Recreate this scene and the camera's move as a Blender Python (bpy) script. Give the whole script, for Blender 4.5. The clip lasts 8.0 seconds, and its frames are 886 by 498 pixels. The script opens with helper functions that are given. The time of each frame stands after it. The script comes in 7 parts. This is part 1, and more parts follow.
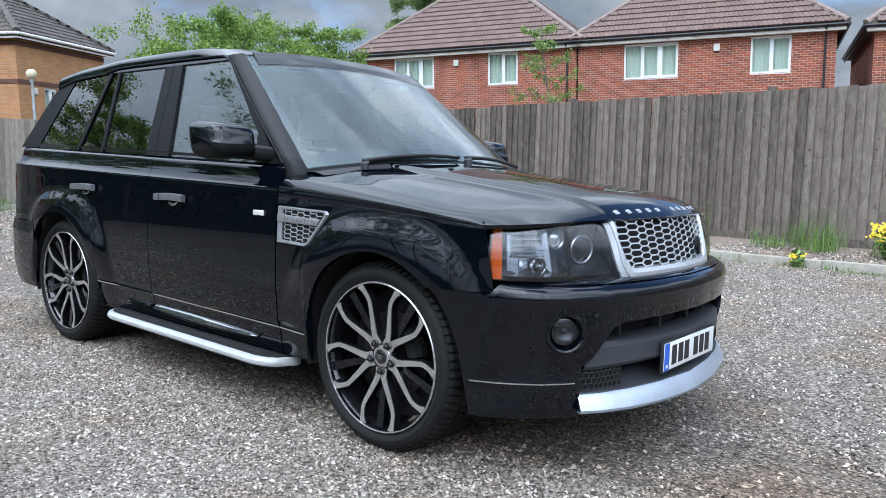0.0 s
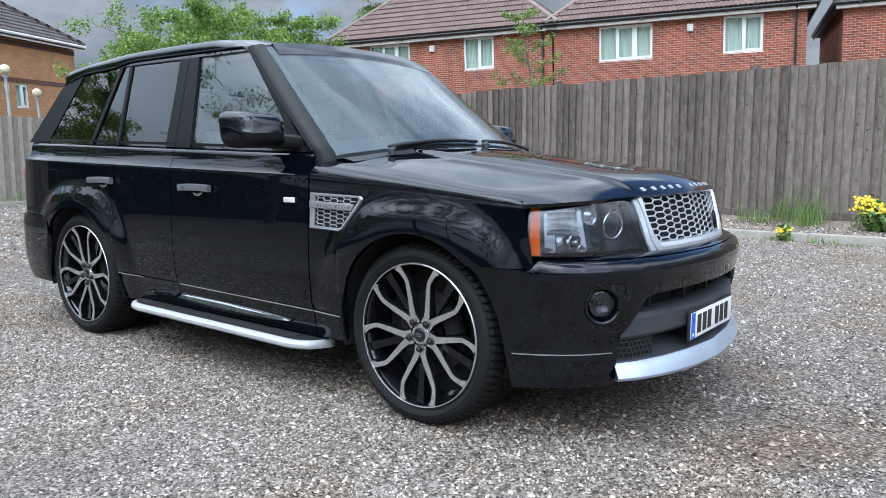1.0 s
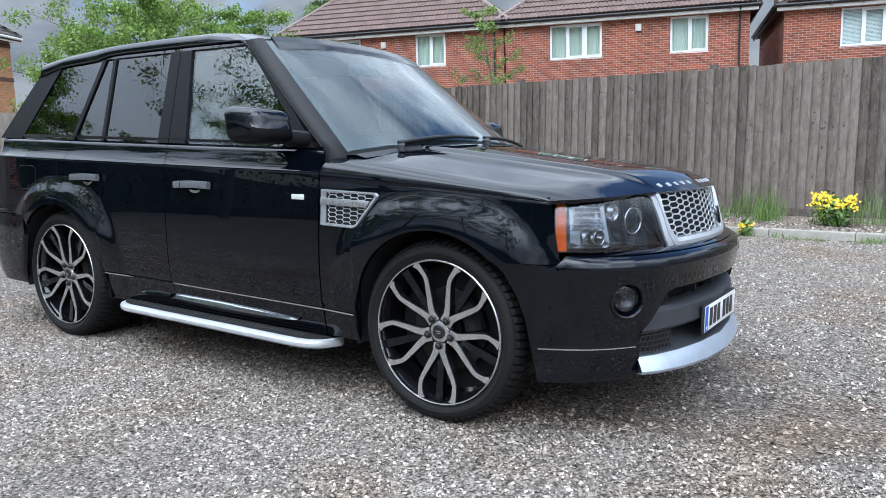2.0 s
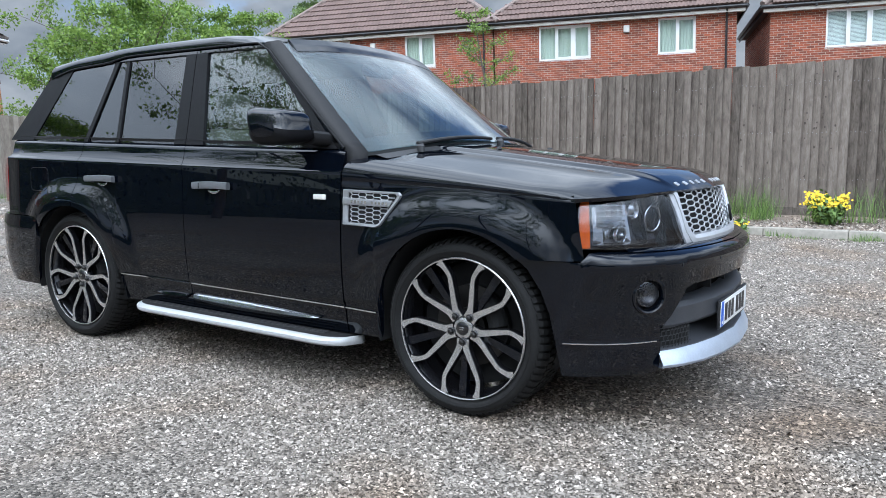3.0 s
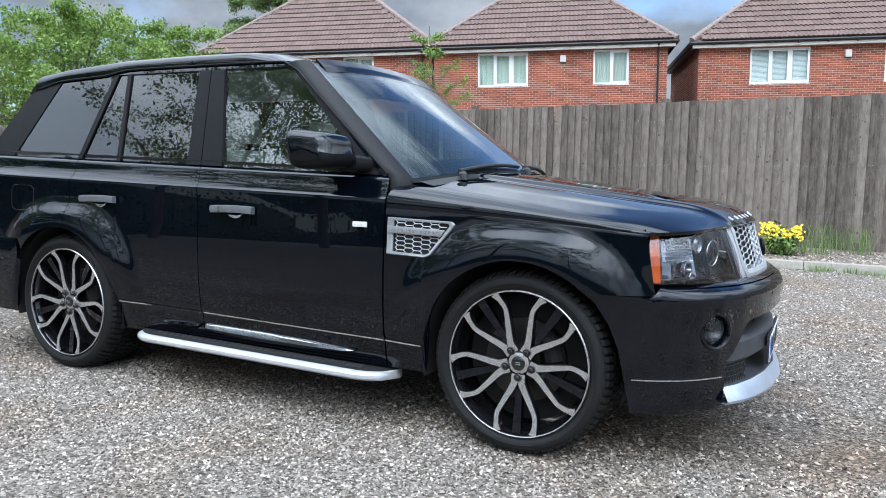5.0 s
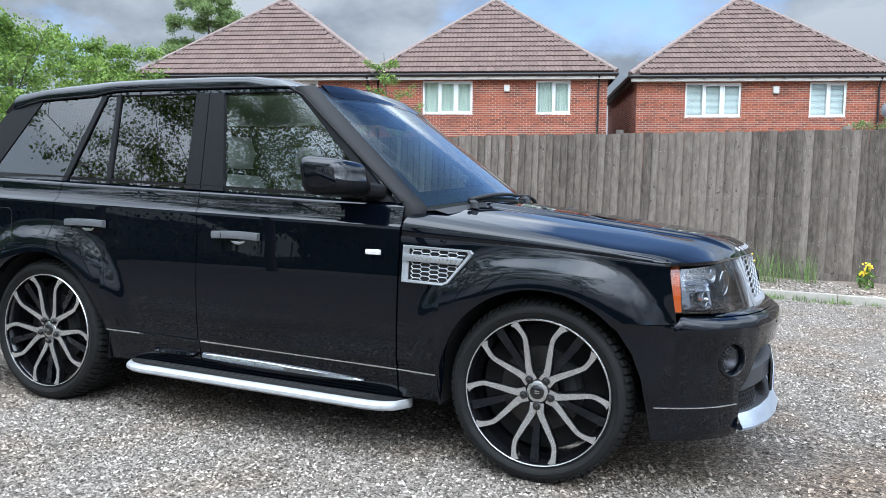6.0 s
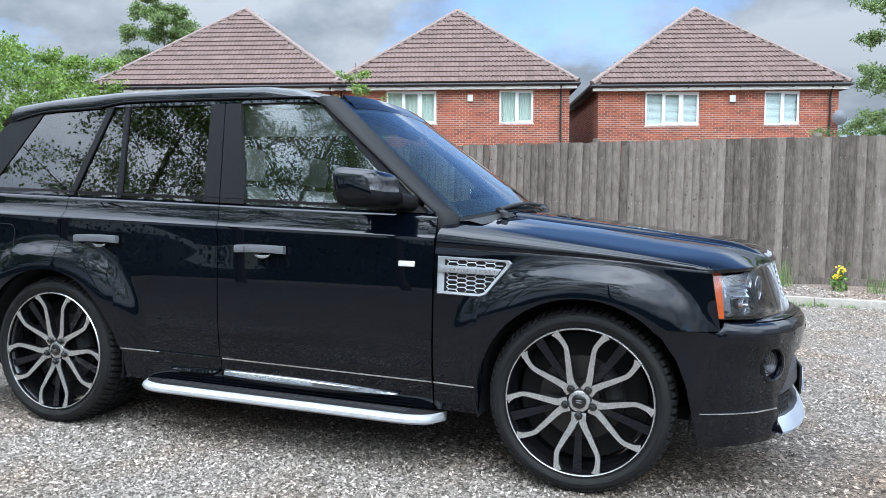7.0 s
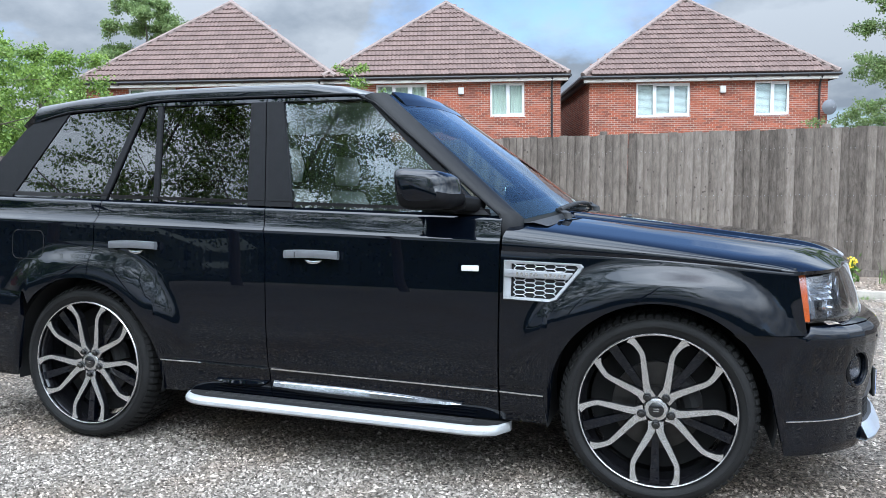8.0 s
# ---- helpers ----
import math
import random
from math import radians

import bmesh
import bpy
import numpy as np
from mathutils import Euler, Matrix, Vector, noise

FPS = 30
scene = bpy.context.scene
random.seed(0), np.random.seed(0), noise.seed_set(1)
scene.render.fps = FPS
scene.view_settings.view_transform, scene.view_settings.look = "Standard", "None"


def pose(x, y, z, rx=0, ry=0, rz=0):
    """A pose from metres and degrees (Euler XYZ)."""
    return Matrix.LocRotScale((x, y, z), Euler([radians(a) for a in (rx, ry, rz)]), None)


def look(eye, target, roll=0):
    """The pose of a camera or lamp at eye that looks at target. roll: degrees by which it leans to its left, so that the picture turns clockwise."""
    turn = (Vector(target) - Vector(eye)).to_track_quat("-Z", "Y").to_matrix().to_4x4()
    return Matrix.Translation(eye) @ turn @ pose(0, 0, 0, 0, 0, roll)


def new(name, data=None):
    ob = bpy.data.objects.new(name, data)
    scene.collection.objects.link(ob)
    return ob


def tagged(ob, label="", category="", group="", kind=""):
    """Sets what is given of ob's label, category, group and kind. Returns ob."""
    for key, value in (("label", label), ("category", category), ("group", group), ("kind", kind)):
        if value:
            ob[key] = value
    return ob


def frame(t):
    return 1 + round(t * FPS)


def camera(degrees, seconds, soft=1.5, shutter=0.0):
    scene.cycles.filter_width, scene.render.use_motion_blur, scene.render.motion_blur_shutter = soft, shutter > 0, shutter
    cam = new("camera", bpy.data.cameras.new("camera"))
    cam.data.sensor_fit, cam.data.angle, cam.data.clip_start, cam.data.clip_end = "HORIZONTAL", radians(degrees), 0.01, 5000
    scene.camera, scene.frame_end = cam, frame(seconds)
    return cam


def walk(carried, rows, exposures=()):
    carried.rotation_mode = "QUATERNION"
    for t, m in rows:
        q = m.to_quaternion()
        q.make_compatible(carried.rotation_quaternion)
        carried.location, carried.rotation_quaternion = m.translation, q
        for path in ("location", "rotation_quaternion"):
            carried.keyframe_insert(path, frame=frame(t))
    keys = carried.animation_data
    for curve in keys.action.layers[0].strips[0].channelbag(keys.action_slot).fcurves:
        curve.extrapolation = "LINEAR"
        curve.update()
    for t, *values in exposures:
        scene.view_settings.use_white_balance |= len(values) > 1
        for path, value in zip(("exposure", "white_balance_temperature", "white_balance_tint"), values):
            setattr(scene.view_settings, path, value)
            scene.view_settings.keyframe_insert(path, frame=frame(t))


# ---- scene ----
# Metres. The car stands at the origin of the site frame: front axle at x = 0, nose towards +x,
# driver's side towards -y. SITE tips that frame (the yard slopes gently) into the upright world.
cam = camera(60.2, 8.0, 0.5)
SITE = Matrix(((0.99991, -0.00027, 0.01339, 0), (-0.00027, 0.99919, 0.04026, 0), (-0.01339, -0.04026, 0.9991, 0), (0, 0, 0, 1)))
PATH = [
    (0, (2.113, -3.101, 1.153), (0.848, -1.566, 0.941), 1.5),
    (0.5, (2.075, -3.249, 1.133), (0.827, -1.701, 0.917), 0.2),
    (1, (1.996, -3.345, 1.138), (0.784, -1.772, 0.892), -0.0),
    (1.5, (1.837, -3.443, 1.139), (0.701, -1.818, 0.88), 0.0),
    (2.8, (1.673, -3.624, 1.128), (0.602, -1.954, 0.882), -0.0),
    (3, (1.645, -3.658, 1.13), (0.581, -1.983, 0.88), -0.1),
    (3.5, (1.464, -3.718, 1.13), (0.431, -2.029, 0.85), 0.4),
    (4, (1.291, -3.778, 1.151), (0.33, -2.049, 0.862), 1.3),
    (4.5, (1.197, -3.822, 1.154), (0.266, -2.072, 0.889), 1.7),
    (5, (1.097, -3.835, 1.151), (0.208, -2.053, 0.96), 1.3),
    (6.5, (0.598, -4.047, 1.153), (-0.071, -2.165, 1.049), 2.1),
    (7, (0.441, -4.066, 1.146), (-0.19, -2.17, 1.055), 1.3),
    (7.5, (0.258, -4.036, 1.164), (-0.364, -2.137, 1.068), 0.6),
    (8, (0.067, -4.03, 1.18), (-0.521, -2.122, 1.071), 0.6),
]
EXPOSURES = [(0, -0.17, 5570, 8), (4.0, -0.10, 5620, 8), (6.5, 0.12, 5620, 7), (8, 0.22, 5590, 7)]
walk(cam, [(t, SITE @ look(eye, target, roll)) for t, eye, target, roll in PATH], EXPOSURES)

# ---- light ----
world = bpy.data.worlds.new("sky")
scene.world = world
world.use_nodes = True
SUN_EL, SUN_AZ = radians(54), radians(292)   # azimuth of the sun, counted from +x towards +y


def build_sky():
    nt = world.node_tree
    nt.nodes.clear()
    N, L = nt.nodes.new, nt.links.new
    out, bg = N("ShaderNodeOutputWorld"), N("ShaderNodeBackground")
    sky = N("ShaderNodeTexSky")
    sky.sky_type, sky.sun_disc = "NISHITA", False
    sky.sun_elevation, sky.sun_rotation = SUN_EL, radians(90) - SUN_AZ
    sky.air_density, sky.dust_density = 1.0, 1.5
    co = N("ShaderNodeTexCoord")
    sep = N("ShaderNodeSeparateXYZ")
    L(co.outputs["Generated"], sep.inputs[0])
    # flatten the directions on to a cloud deck
    add = N("ShaderNodeMath"); add.operation = "ADD"; add.inputs[1].default_value = 0.42
    L(sep.outputs[2], add.inputs[0])
    dx, dy = N("ShaderNodeMath"), N("ShaderNodeMath")
    for node, k in ((dx, 0), (dy, 1)):
        node.operation = "DIVIDE"
        L(sep.outputs[k], node.inputs[0]); L(add.outputs[0], node.inputs[1])
    com = N("ShaderNodeCombineXYZ")
    L(dx.outputs[0], com.inputs[0]); L(dy.outputs[0], com.inputs[1])
    drift = N("ShaderNodeVectorMath"); drift.operation, drift.inputs[1].default_value = "ADD", (-33.48, 30.25, 15.73)
    L(com.outputs[0], drift.inputs[0])
    n1, n2 = N("ShaderNodeTexNoise"), N("ShaderNodeTexNoise")
    n1.inputs["Scale"].default_value, n1.inputs["Detail"].default_value, n1.inputs["Roughness"].default_value = 1.5, 8, 0.55
    n2.inputs["Scale"].default_value, n2.inputs["Detail"].default_value, n2.inputs["Roughness"].default_value = 2.8, 9, 0.55
    L(drift.outputs[0], n1.inputs["Vector"]); L(drift.outputs[0], n2.inputs["Vector"])
    cover = N("ShaderNodeValToRGB")
    cover.color_ramp.elements[0].position, cover.color_ramp.elements[1].position = 0.33, 0.46
    opening = N("ShaderNodeVectorMath"); opening.operation, opening.inputs[1].default_value = "DOT_PRODUCT", (0.12, 0.62, 0.775)
    L(co.outputs["Generated"], opening.inputs[0])
    wide, soft, torn = (N("ShaderNodeMath") for _ in range(3))
    wide.operation, soft.operation, torn.operation = "MAXIMUM", "POWER", "MULTIPLY_ADD"
    wide.inputs[1].default_value, soft.inputs[1].default_value, torn.inputs[1].default_value = 0.0, 7.0, -0.22
    L(opening.outputs["Value"], wide.inputs[0]); L(wide.outputs[0], soft.inputs[0]); L(soft.outputs[0], torn.inputs[0]); L(n1.outputs["Fac"], torn.inputs[2])
    L(torn.outputs[0], cover.inputs[0])
    shade = N("ShaderNodeValToRGB")
    e = shade.color_ramp.elements
    e[0].position, e[0].color = 0.42, (5.3, 5.7, 6.2, 1)
    e[1].position, e[1].color = 0.59, (9.3, 9.4, 9.5, 1)
    L(n2.outputs["Fac"], shade.inputs[0])
    up = N("ShaderNodeMath"); up.operation, up.inputs[1].default_value, up.inputs[2].default_value = "MULTIPLY_ADD", 1.3, 0.35
    bend = N("ShaderNodeMath"); bend.operation, bend.inputs[1].default_value = "POWER", 1.6
    high = N("ShaderNodeMath"); high.operation, high.inputs[1].default_value = "MAXIMUM", 0.0
    L(sep.outputs[2], high.inputs[0]); L(high.outputs[0], bend.inputs[0]); L(bend.outputs[0], up.inputs[0])
    # the cloud is brightest round the hidden sun
    toward = N("ShaderNodeVectorMath"); toward.operation = "DOT_PRODUCT"
    toward.inputs[1].default_value = (math.cos(SUN_AZ) * math.cos(SUN_EL), math.sin(SUN_AZ) * math.cos(SUN_EL), math.sin(SUN_EL))
    L(co.outputs["Generated"], toward.inputs[0])
    front, near, glow, lit = (N("ShaderNodeMath") for _ in range(4))
    front.operation, near.operation, glow.operation, lit.operation = "MAXIMUM", "POWER", "MULTIPLY_ADD", "MULTIPLY"
    front.inputs[1].default_value, near.inputs[1].default_value, glow.inputs[1].default_value, glow.inputs[2].default_value = 0.0, 1.6, 1.7, 1.0
    L(toward.outputs["Value"], front.inputs[0]); L(front.outputs[0], near.inputs[0]); L(near.outputs[0], glow.inputs[0])
    lift = N("ShaderNodeMapRange"); lift.interpolation_type = "SMOOTHSTEP"
    lift.inputs[1].default_value, lift.inputs[2].default_value, lift.inputs[3].default_value, lift.inputs[4].default_value = 0.23, 0.42, 0.0, 0.95
    L(sep.outputs[2], lift.inputs[0])
    climb = N("ShaderNodeMath"); climb.operation = "ADD"
    L(up.outputs[0], climb.inputs[0]); L(lift.outputs[0], climb.inputs[1])
    L(climb.outputs[0], lit.inputs[0]); L(glow.outputs[0], lit.inputs[1])
    deck = N("ShaderNodeVectorMath"); deck.operation = "SCALE"
    L(shade.outputs[0], deck.inputs[0]); L(lit.outputs[0], deck.inputs["Scale"])
    mix = N("ShaderNodeMix"); mix.data_type = "RGBA"
    L(cover.outputs["Color"], mix.inputs[0]); thin = N("ShaderNodeVectorMath"); thin.operation, thin.inputs[1].default_value = "MULTIPLY", (1.25, 1.32, 1.5)
    L(sky.outputs[0], thin.inputs[0])
    L(thin.outputs[0], mix.inputs[6]); L(deck.outputs[0], mix.inputs[7])
    L(mix.outputs[2], bg.inputs[0])
    bg.inputs[1].default_value = 0.145
    L(bg.outputs[0], out.inputs[0])


build_sky()
sun = new("sun", bpy.data.lights.new("sun", "SUN"))
sun.data.energy, sun.data.angle, sun.data.color = 0.55, radians(45), (1.0, 0.975, 0.94)
sun.matrix_world = look((0, 0, 0), (-math.cos(SUN_AZ) * math.cos(SUN_EL), -math.sin(SUN_AZ) * math.cos(SUN_EL), -math.sin(SUN_EL)))
sun.location = (8, -14, 25)


# ---- materials ----
def material(name, colour, rough=0.5, metal=0.0, noise_scale=0.0, spread=0.0, bump=0.0, bump_scale=200.0, coat=0.0, spec=0.5, island=False, per_object=0.0, coords="Object", colour2=None, stretch=None, coat_rough=0.03, coat_ior=1.5):
    """A surface with variation at two scales, bump and optional clear coat."""
    m = bpy.data.materials.new(name)
    m.use_nodes = True
    nt = m.node_tree
    N, L = nt.nodes.new, nt.links.new
    p = nt.nodes["Principled BSDF"]
    p.inputs["Roughness"].default_value, p.inputs["Metallic"].default_value = rough, metal
    p.inputs["Specular IOR Level"].default_value = spec
    p.inputs["Coat Weight"].default_value, p.inputs["Coat Roughness"].default_value = coat, coat_rough
    p.inputs["Base Color"].default_value = (*colour, 1)
    co = N("ShaderNodeTexCoord")
    vec = co.outputs[coords]
    if stretch:
        mp = N("ShaderNodeMapping")
        mp.inputs["Scale"].default_value = stretch
        L(vec, mp.inputs[0])
        vec = mp.outputs[0]
    fac = None
    if noise_scale:
        a, b = N("ShaderNodeTexNoise"), N("ShaderNodeTexNoise")
        a.inputs["Scale"].default_value, a.inputs["Detail"].default_value = noise_scale, 6
        b.inputs["Scale"].default_value, b.inputs["Detail"].default_value = noise_scale * 9, 4
        L(vec, a.inputs["Vector"]); L(vec, b.inputs["Vector"])
        avg = N("ShaderNodeMath"); avg.operation = "ADD"
        L(a.outputs["Fac"], avg.inputs[0]); L(b.outputs["Fac"], avg.inputs[1])
        half = N("ShaderNodeMath"); half.operation = "MULTIPLY"; half.inputs[1].default_value = 0.5
        L(avg.outputs[0], half.inputs[0])
        fac = half.outputs[0]
    if island or per_object:
        src = N("ShaderNodeNewGeometry").outputs["Random Per Island"] if island else N("ShaderNodeObjectInfo").outputs["Random"]
        if fac is None:
            fac = src
        else:
            mm = N("ShaderNodeMix"); mm.data_type = "FLOAT"; mm.inputs[0].default_value = per_object or 0.5
            L(fac, mm.inputs[2]); L(src, mm.inputs[3])
            fac = mm.outputs[0]
    if fac is not None:
        ramp = N("ShaderNodeValToRGB")
        e = ramp.color_ramp.elements
        lo = colour2 or tuple(c * (1 - spread) for c in colour)
        hi = colour if colour2 else tuple(min(1, c * (1 + spread)) for c in colour)
        e[0].position, e[0].color, e[1].position, e[1].color = 0.28, (*lo, 1), 0.72, (*hi, 1)
        L(fac, ramp.inputs[0])
        L(ramp.outputs[0], p.inputs["Base Color"])
    if coat:
        p.inputs["Coat IOR"].default_value = coat_ior
    if bump:
        bn = N("ShaderNodeTexNoise")
        bn.inputs["Scale"].default_value, bn.inputs["Detail"].default_value = bump_scale, 5
        L(vec, bn.inputs["Vector"])
        bu = N("ShaderNodeBump")
        bu.inputs["Strength"].default_value, bu.inputs["Distance"].default_value = 1.0, bump
        L(bn.outputs["Fac"], bu.inputs["Height"])
        L(bu.outputs[0], p.inputs["Normal"])
    return m


def glass(name, tint, rough=0.0, gloss=1.0):
    """Thin pane: clear or tinted see-through with a Fresnel mirror on it."""
    m = bpy.data.materials.new(name)
    m.use_nodes = True
    nt = m.node_tree
    nt.nodes.clear()
    N, L = nt.nodes.new, nt.links.new
    out, mix, tr, gl, lw = N("ShaderNodeOutputMaterial"), N("ShaderNodeMixShader"), N("ShaderNodeBsdfTransparent"), N("ShaderNodeBsdfGlossy"), N("ShaderNodeLayerWeight")
    tr.inputs[0].default_value = (*tint, 1)
    gl.inputs["Roughness"].default_value = rough
    lw.inputs[0].default_value = 0.5
    p5, k = N("ShaderNodeMath"), N("ShaderNodeMath")
    p5.operation, p5.inputs[1].default_value = "POWER", 5.0
    k.operation, k.inputs[1].default_value, k.inputs[2].default_value, k.use_clamp = "MULTIPLY_ADD", 0.95 * gloss, 0.043 * gloss, True
    L(lw.outputs["Facing"], p5.inputs[0]); L(p5.outputs[0], k.inputs[0]); L(k.outputs[0], mix.inputs[0])
    L(tr.outputs[0], mix.inputs[1]); L(gl.outputs[0], mix.inputs[2]); L(mix.outputs[0], out.inputs[0])
    return m


PAINT = material("black_car_paint", (0.0013, 0.0022, 0.0045), 0.35, 0.0, 3.0, 0.3, 0.0, coat=1.0, coat_rough=0.012, spec=0.0, coat_ior=1.46)
SATIN = material("satin_black_trim", (0.006, 0.006, 0.007), 0.46, 0, 30, 0.25, 0.0002, 900, spec=0.13)
MATTE = material("matte_black_plastic", (0.014, 0.014, 0.015), 0.62, 0, 40, 0.3, 0.0004, 700)
# near-black: holds the shade of deep recesses, and colours some black parts
DARK = material("black_and_recess_shade", (0.002, 0.002, 0.002), 0.9, 0, 8, 0.3)
RUBBER = material("tyre_rubber", (0.010, 0.0098, 0.0096), 0.7, 0, 14, 0.35, 0.0006, 350, spec=0.25)
ALLOY = material("machined_alloy", (0.54, 0.53, 0.52), 0.27, 0.85, 30, 0.12, 0.0001, 1500)
GLOSSBLACK = material("gloss_black_alloy", (0.006, 0.006, 0.007), 0.2, 0, 10, 0.3, coat=0.6)
SILVER = material("silver_painted_plastic", (0.52, 0.53, 0.55), 0.33, 0.55, 25, 0.1, 0.00008, 900)
SILVERLIP = material("silver_lip_paint", (0.47, 0.52, 0.60), 0.36, 0.6, 12, 0.12, 0.0001, 700)
GREYTRIM = material("dark_grey_grained_plastic", (0.034, 0.036, 0.041), 0.5, 0.1, 20, 0.2, 0.0003, 800)
POLISHED = material("dark_polished_moulding", (0.36, 0.37, 0.39), 0.2, 1.0, 25, 0.15, 0.0002, 300)
VENTSILVER = material("dull_silver_vent", (0.33, 0.335, 0.345), 0.36, 0.55, 25, 0.1, 0.00008, 900)
BRUSHED = material("brushed_aluminium_step", (0.47, 0.48, 0.48), 0.55, 0.35, 18, 0.14, 0.0003, 500)
PILLAR = material("satin_black_pillar", (0.006, 0.006, 0.0065), 0.42, 0, 30, 0.25, 0.0002, 900, spec=0.2)
CHROME = material("chrome", (0.75, 0.76, 0.78), 0.09, 1.0, 20, 0.06)
STEEL = material("brake_steel", (0.06, 0.058, 0.056), 0.42, 1.0, 30, 0.25)
AMBER = material("amber_lens", (0.80, 0.13, 0.001), 0.3, 0, 60, 0.15, 0.0005, 300, coat=0.3, spec=0.2)
REDLENS = material("red_lens", (0.28, 0.01, 0.012), 0.15, 0, 60, 0.15, coat=0.8)
PLATEWHITE = material("plate_white", (0.74, 0.74, 0.72), 0.4, 0, 30, 0.05)
PLATEBLUE = material("plate_blue", (0.02, 0.11, 0.55), 0.4, 0, 30, 0.08)
PLATEBLACK = material("plate_black", (0.01, 0.01, 0.01), 0.45, 0, 30, 0.1)
WHITELENS = material("white_marker_lens", (0.72, 0.7, 0.66), 0.2, 0, 60, 0.1, coat=0.7)
LEATHER = material("pale_leather", (0.33, 0.31, 0.27), 0.55, 0, 12, 0.15, 0.0006, 260)
DASH = material("dashboard_vinyl", (0.02, 0.021, 0.024), 0.6, 0, 20, 0.3, 0.0004, 500)
TINT = glass("privacy_glass", (0.20, 0.215, 0.22), gloss=1.9)
CLEAR = glass("front_door_glass", (0.74, 0.80, 0.79), gloss=1.8)
SCREEN = glass("windscreen_glass", (0.76, 0.86, 0.88), gloss=1.3)
LENS = glass("lamp_cover_glass", (0.80, 0.81, 0.83), gloss=1.2)
LAMPBOWL = material("lamp_bowl", (0.045, 0.046, 0.05), 0.22, 0.6, 30, 0.2)
REFLECTOR = material("lamp_reflector", (0.88, 0.89, 0.9), 0.2, 1.0, 40, 0.1)
MIRROR = material("mirror_glass", (0.85, 0.86, 0.87), 0.02, 1.0, 4, 0.03)

CONCRETE = material("kerb_concrete", (0.31, 0.285, 0.24), 0.88, 0, 2.5, 0.3, 0.003, 90)
KNOT = material("wood_knot", (0.075, 0.058, 0.047), 0.85, 0, 40, 0.3)
SOIL = material("soil_and_litter", (0.19, 0.145, 0.11), 0.95, 0, 9, 0.45, 0.008, 60)
GRASS = material("grass_blades", (0.17, 0.26, 0.055), 0.6, 0, 0, 0, island=True, colour2=(0.06, 0.115, 0.02))
YELLOW = material("yellow_petals", (0.80, 0.60, 0.02), 0.6, 0, 0, 0, island=True, colour2=(0.62, 0.42, 0.01))
HANDLE = material("grey_handle_plastic", (0.15, 0.155, 0.165), 0.38, 0.3, 30, 0.15, 0.0002, 900)
BARK = material("tree_bark", (0.13, 0.105, 0.085), 0.9, 0, 6, 0.4, 0.008, 30)
UPVC = material("white_upvc", (0.78, 0.78, 0.77), 0.4, 0, 3, 0.05)
FASCIA = material("cream_fascia_board", (0.62, 0.6, 0.55), 0.5, 0, 3, 0.08)
GUTTER = material("black_gutter_plastic", (0.016, 0.016, 0.017), 0.4, 0, 6, 0.2)
TILE = material("brown_concrete_tile", (0.165, 0.108, 0.09), 0.85, 0, 3, 0, 0.003, 60, per_object=0.22, colour2=(0.098, 0.064, 0.053))
RIDGE = material("pale_brown_ridge_tile", (0.20, 0.152, 0.132), 0.85, 0, 5, 0.2, 0.003, 60)
TILEROWS = material("brown_concrete_tile_rows", (0.165, 0.108, 0.09), 0.85, 0, 3, 0, 0.003, 60, island=True, colour2=(0.098, 0.064, 0.053))
DARKTILE = material("dark_roof_tile", (0.085, 0.07, 0.06), 0.85, 0, 3, 0, 0.003, 60, island=True, colour2=(0.05, 0.042, 0.037))
CURTAIN = material("pale_curtain", (0.62, 0.655, 0.575), 0.9, 0, 5, 0.05, 0.004, 14, stretch=(6, 6, 0.3))
PANE = glass("house_window_glass", (0.88, 0.92, 0.91), gloss=0.9)
ROOMDARK = material("room_interior", (0.10, 0.095, 0.085), 0.9, 0, 3, 0.2)
DISHGREY = material("grey_dish_paint", (0.13, 0.135, 0.145), 0.5, 0.2, 8, 0.15)
GLOBE = material("opal_globe", (0.62, 0.54, 0.37), 0.35, 0, 6, 0.06)
GALV = material("galvanised_pole", (0.42, 0.44, 0.46), 0.5, 0.6, 8, 0.15)


def leaf_material(name, pale, dark, glow=0.35):
    """Leaves: each its own tone, whole boughs lighter or darker, and some light coming through."""
    m = bpy.data.materials.new(name)
    m.use_nodes = True
    nt = m.node_tree
    N, L = nt.nodes.new, nt.links.new
    p, out = nt.nodes["Principled BSDF"], nt.nodes["Material Output"]
    p.inputs["Roughness"].default_value, p.inputs["Specular IOR Level"].default_value = 0.45, 0.35
    geo, n, mx, ramp = N("ShaderNodeNewGeometry"), N("ShaderNodeTexNoise"), N("ShaderNodeMix"), N("ShaderNodeValToRGB")
    n.inputs["Scale"].default_value, n.inputs["Detail"].default_value = 1.1, 3
    mx.data_type, mx.inputs[0].default_value = "FLOAT", 0.45
    L(geo.outputs["Position"], n.inputs["Vector"])
    L(n.outputs["Fac"], mx.inputs[2]); L(geo.outputs["Random Per Island"], mx.inputs[3]); L(mx.outputs[0], ramp.inputs[0])
    e = ramp.color_ramp.elements
    e[0].position, e[0].color, e[1].position, e[1].color = 0.25, (*dark, 1), 0.75, (*pale, 1)
    L(ramp.outputs[0], p.inputs["Base Color"])
    tr, mix = N("ShaderNodeBsdfTranslucent"), N("ShaderNodeMixShader")
    L(ramp.outputs[0], tr.inputs[0])
    mix.inputs[0].default_value = glow
    L(p.outputs[0], mix.inputs[1]); L(tr.outputs[0], mix.inputs[2]); L(mix.outputs[0], out.inputs[0])
    return m


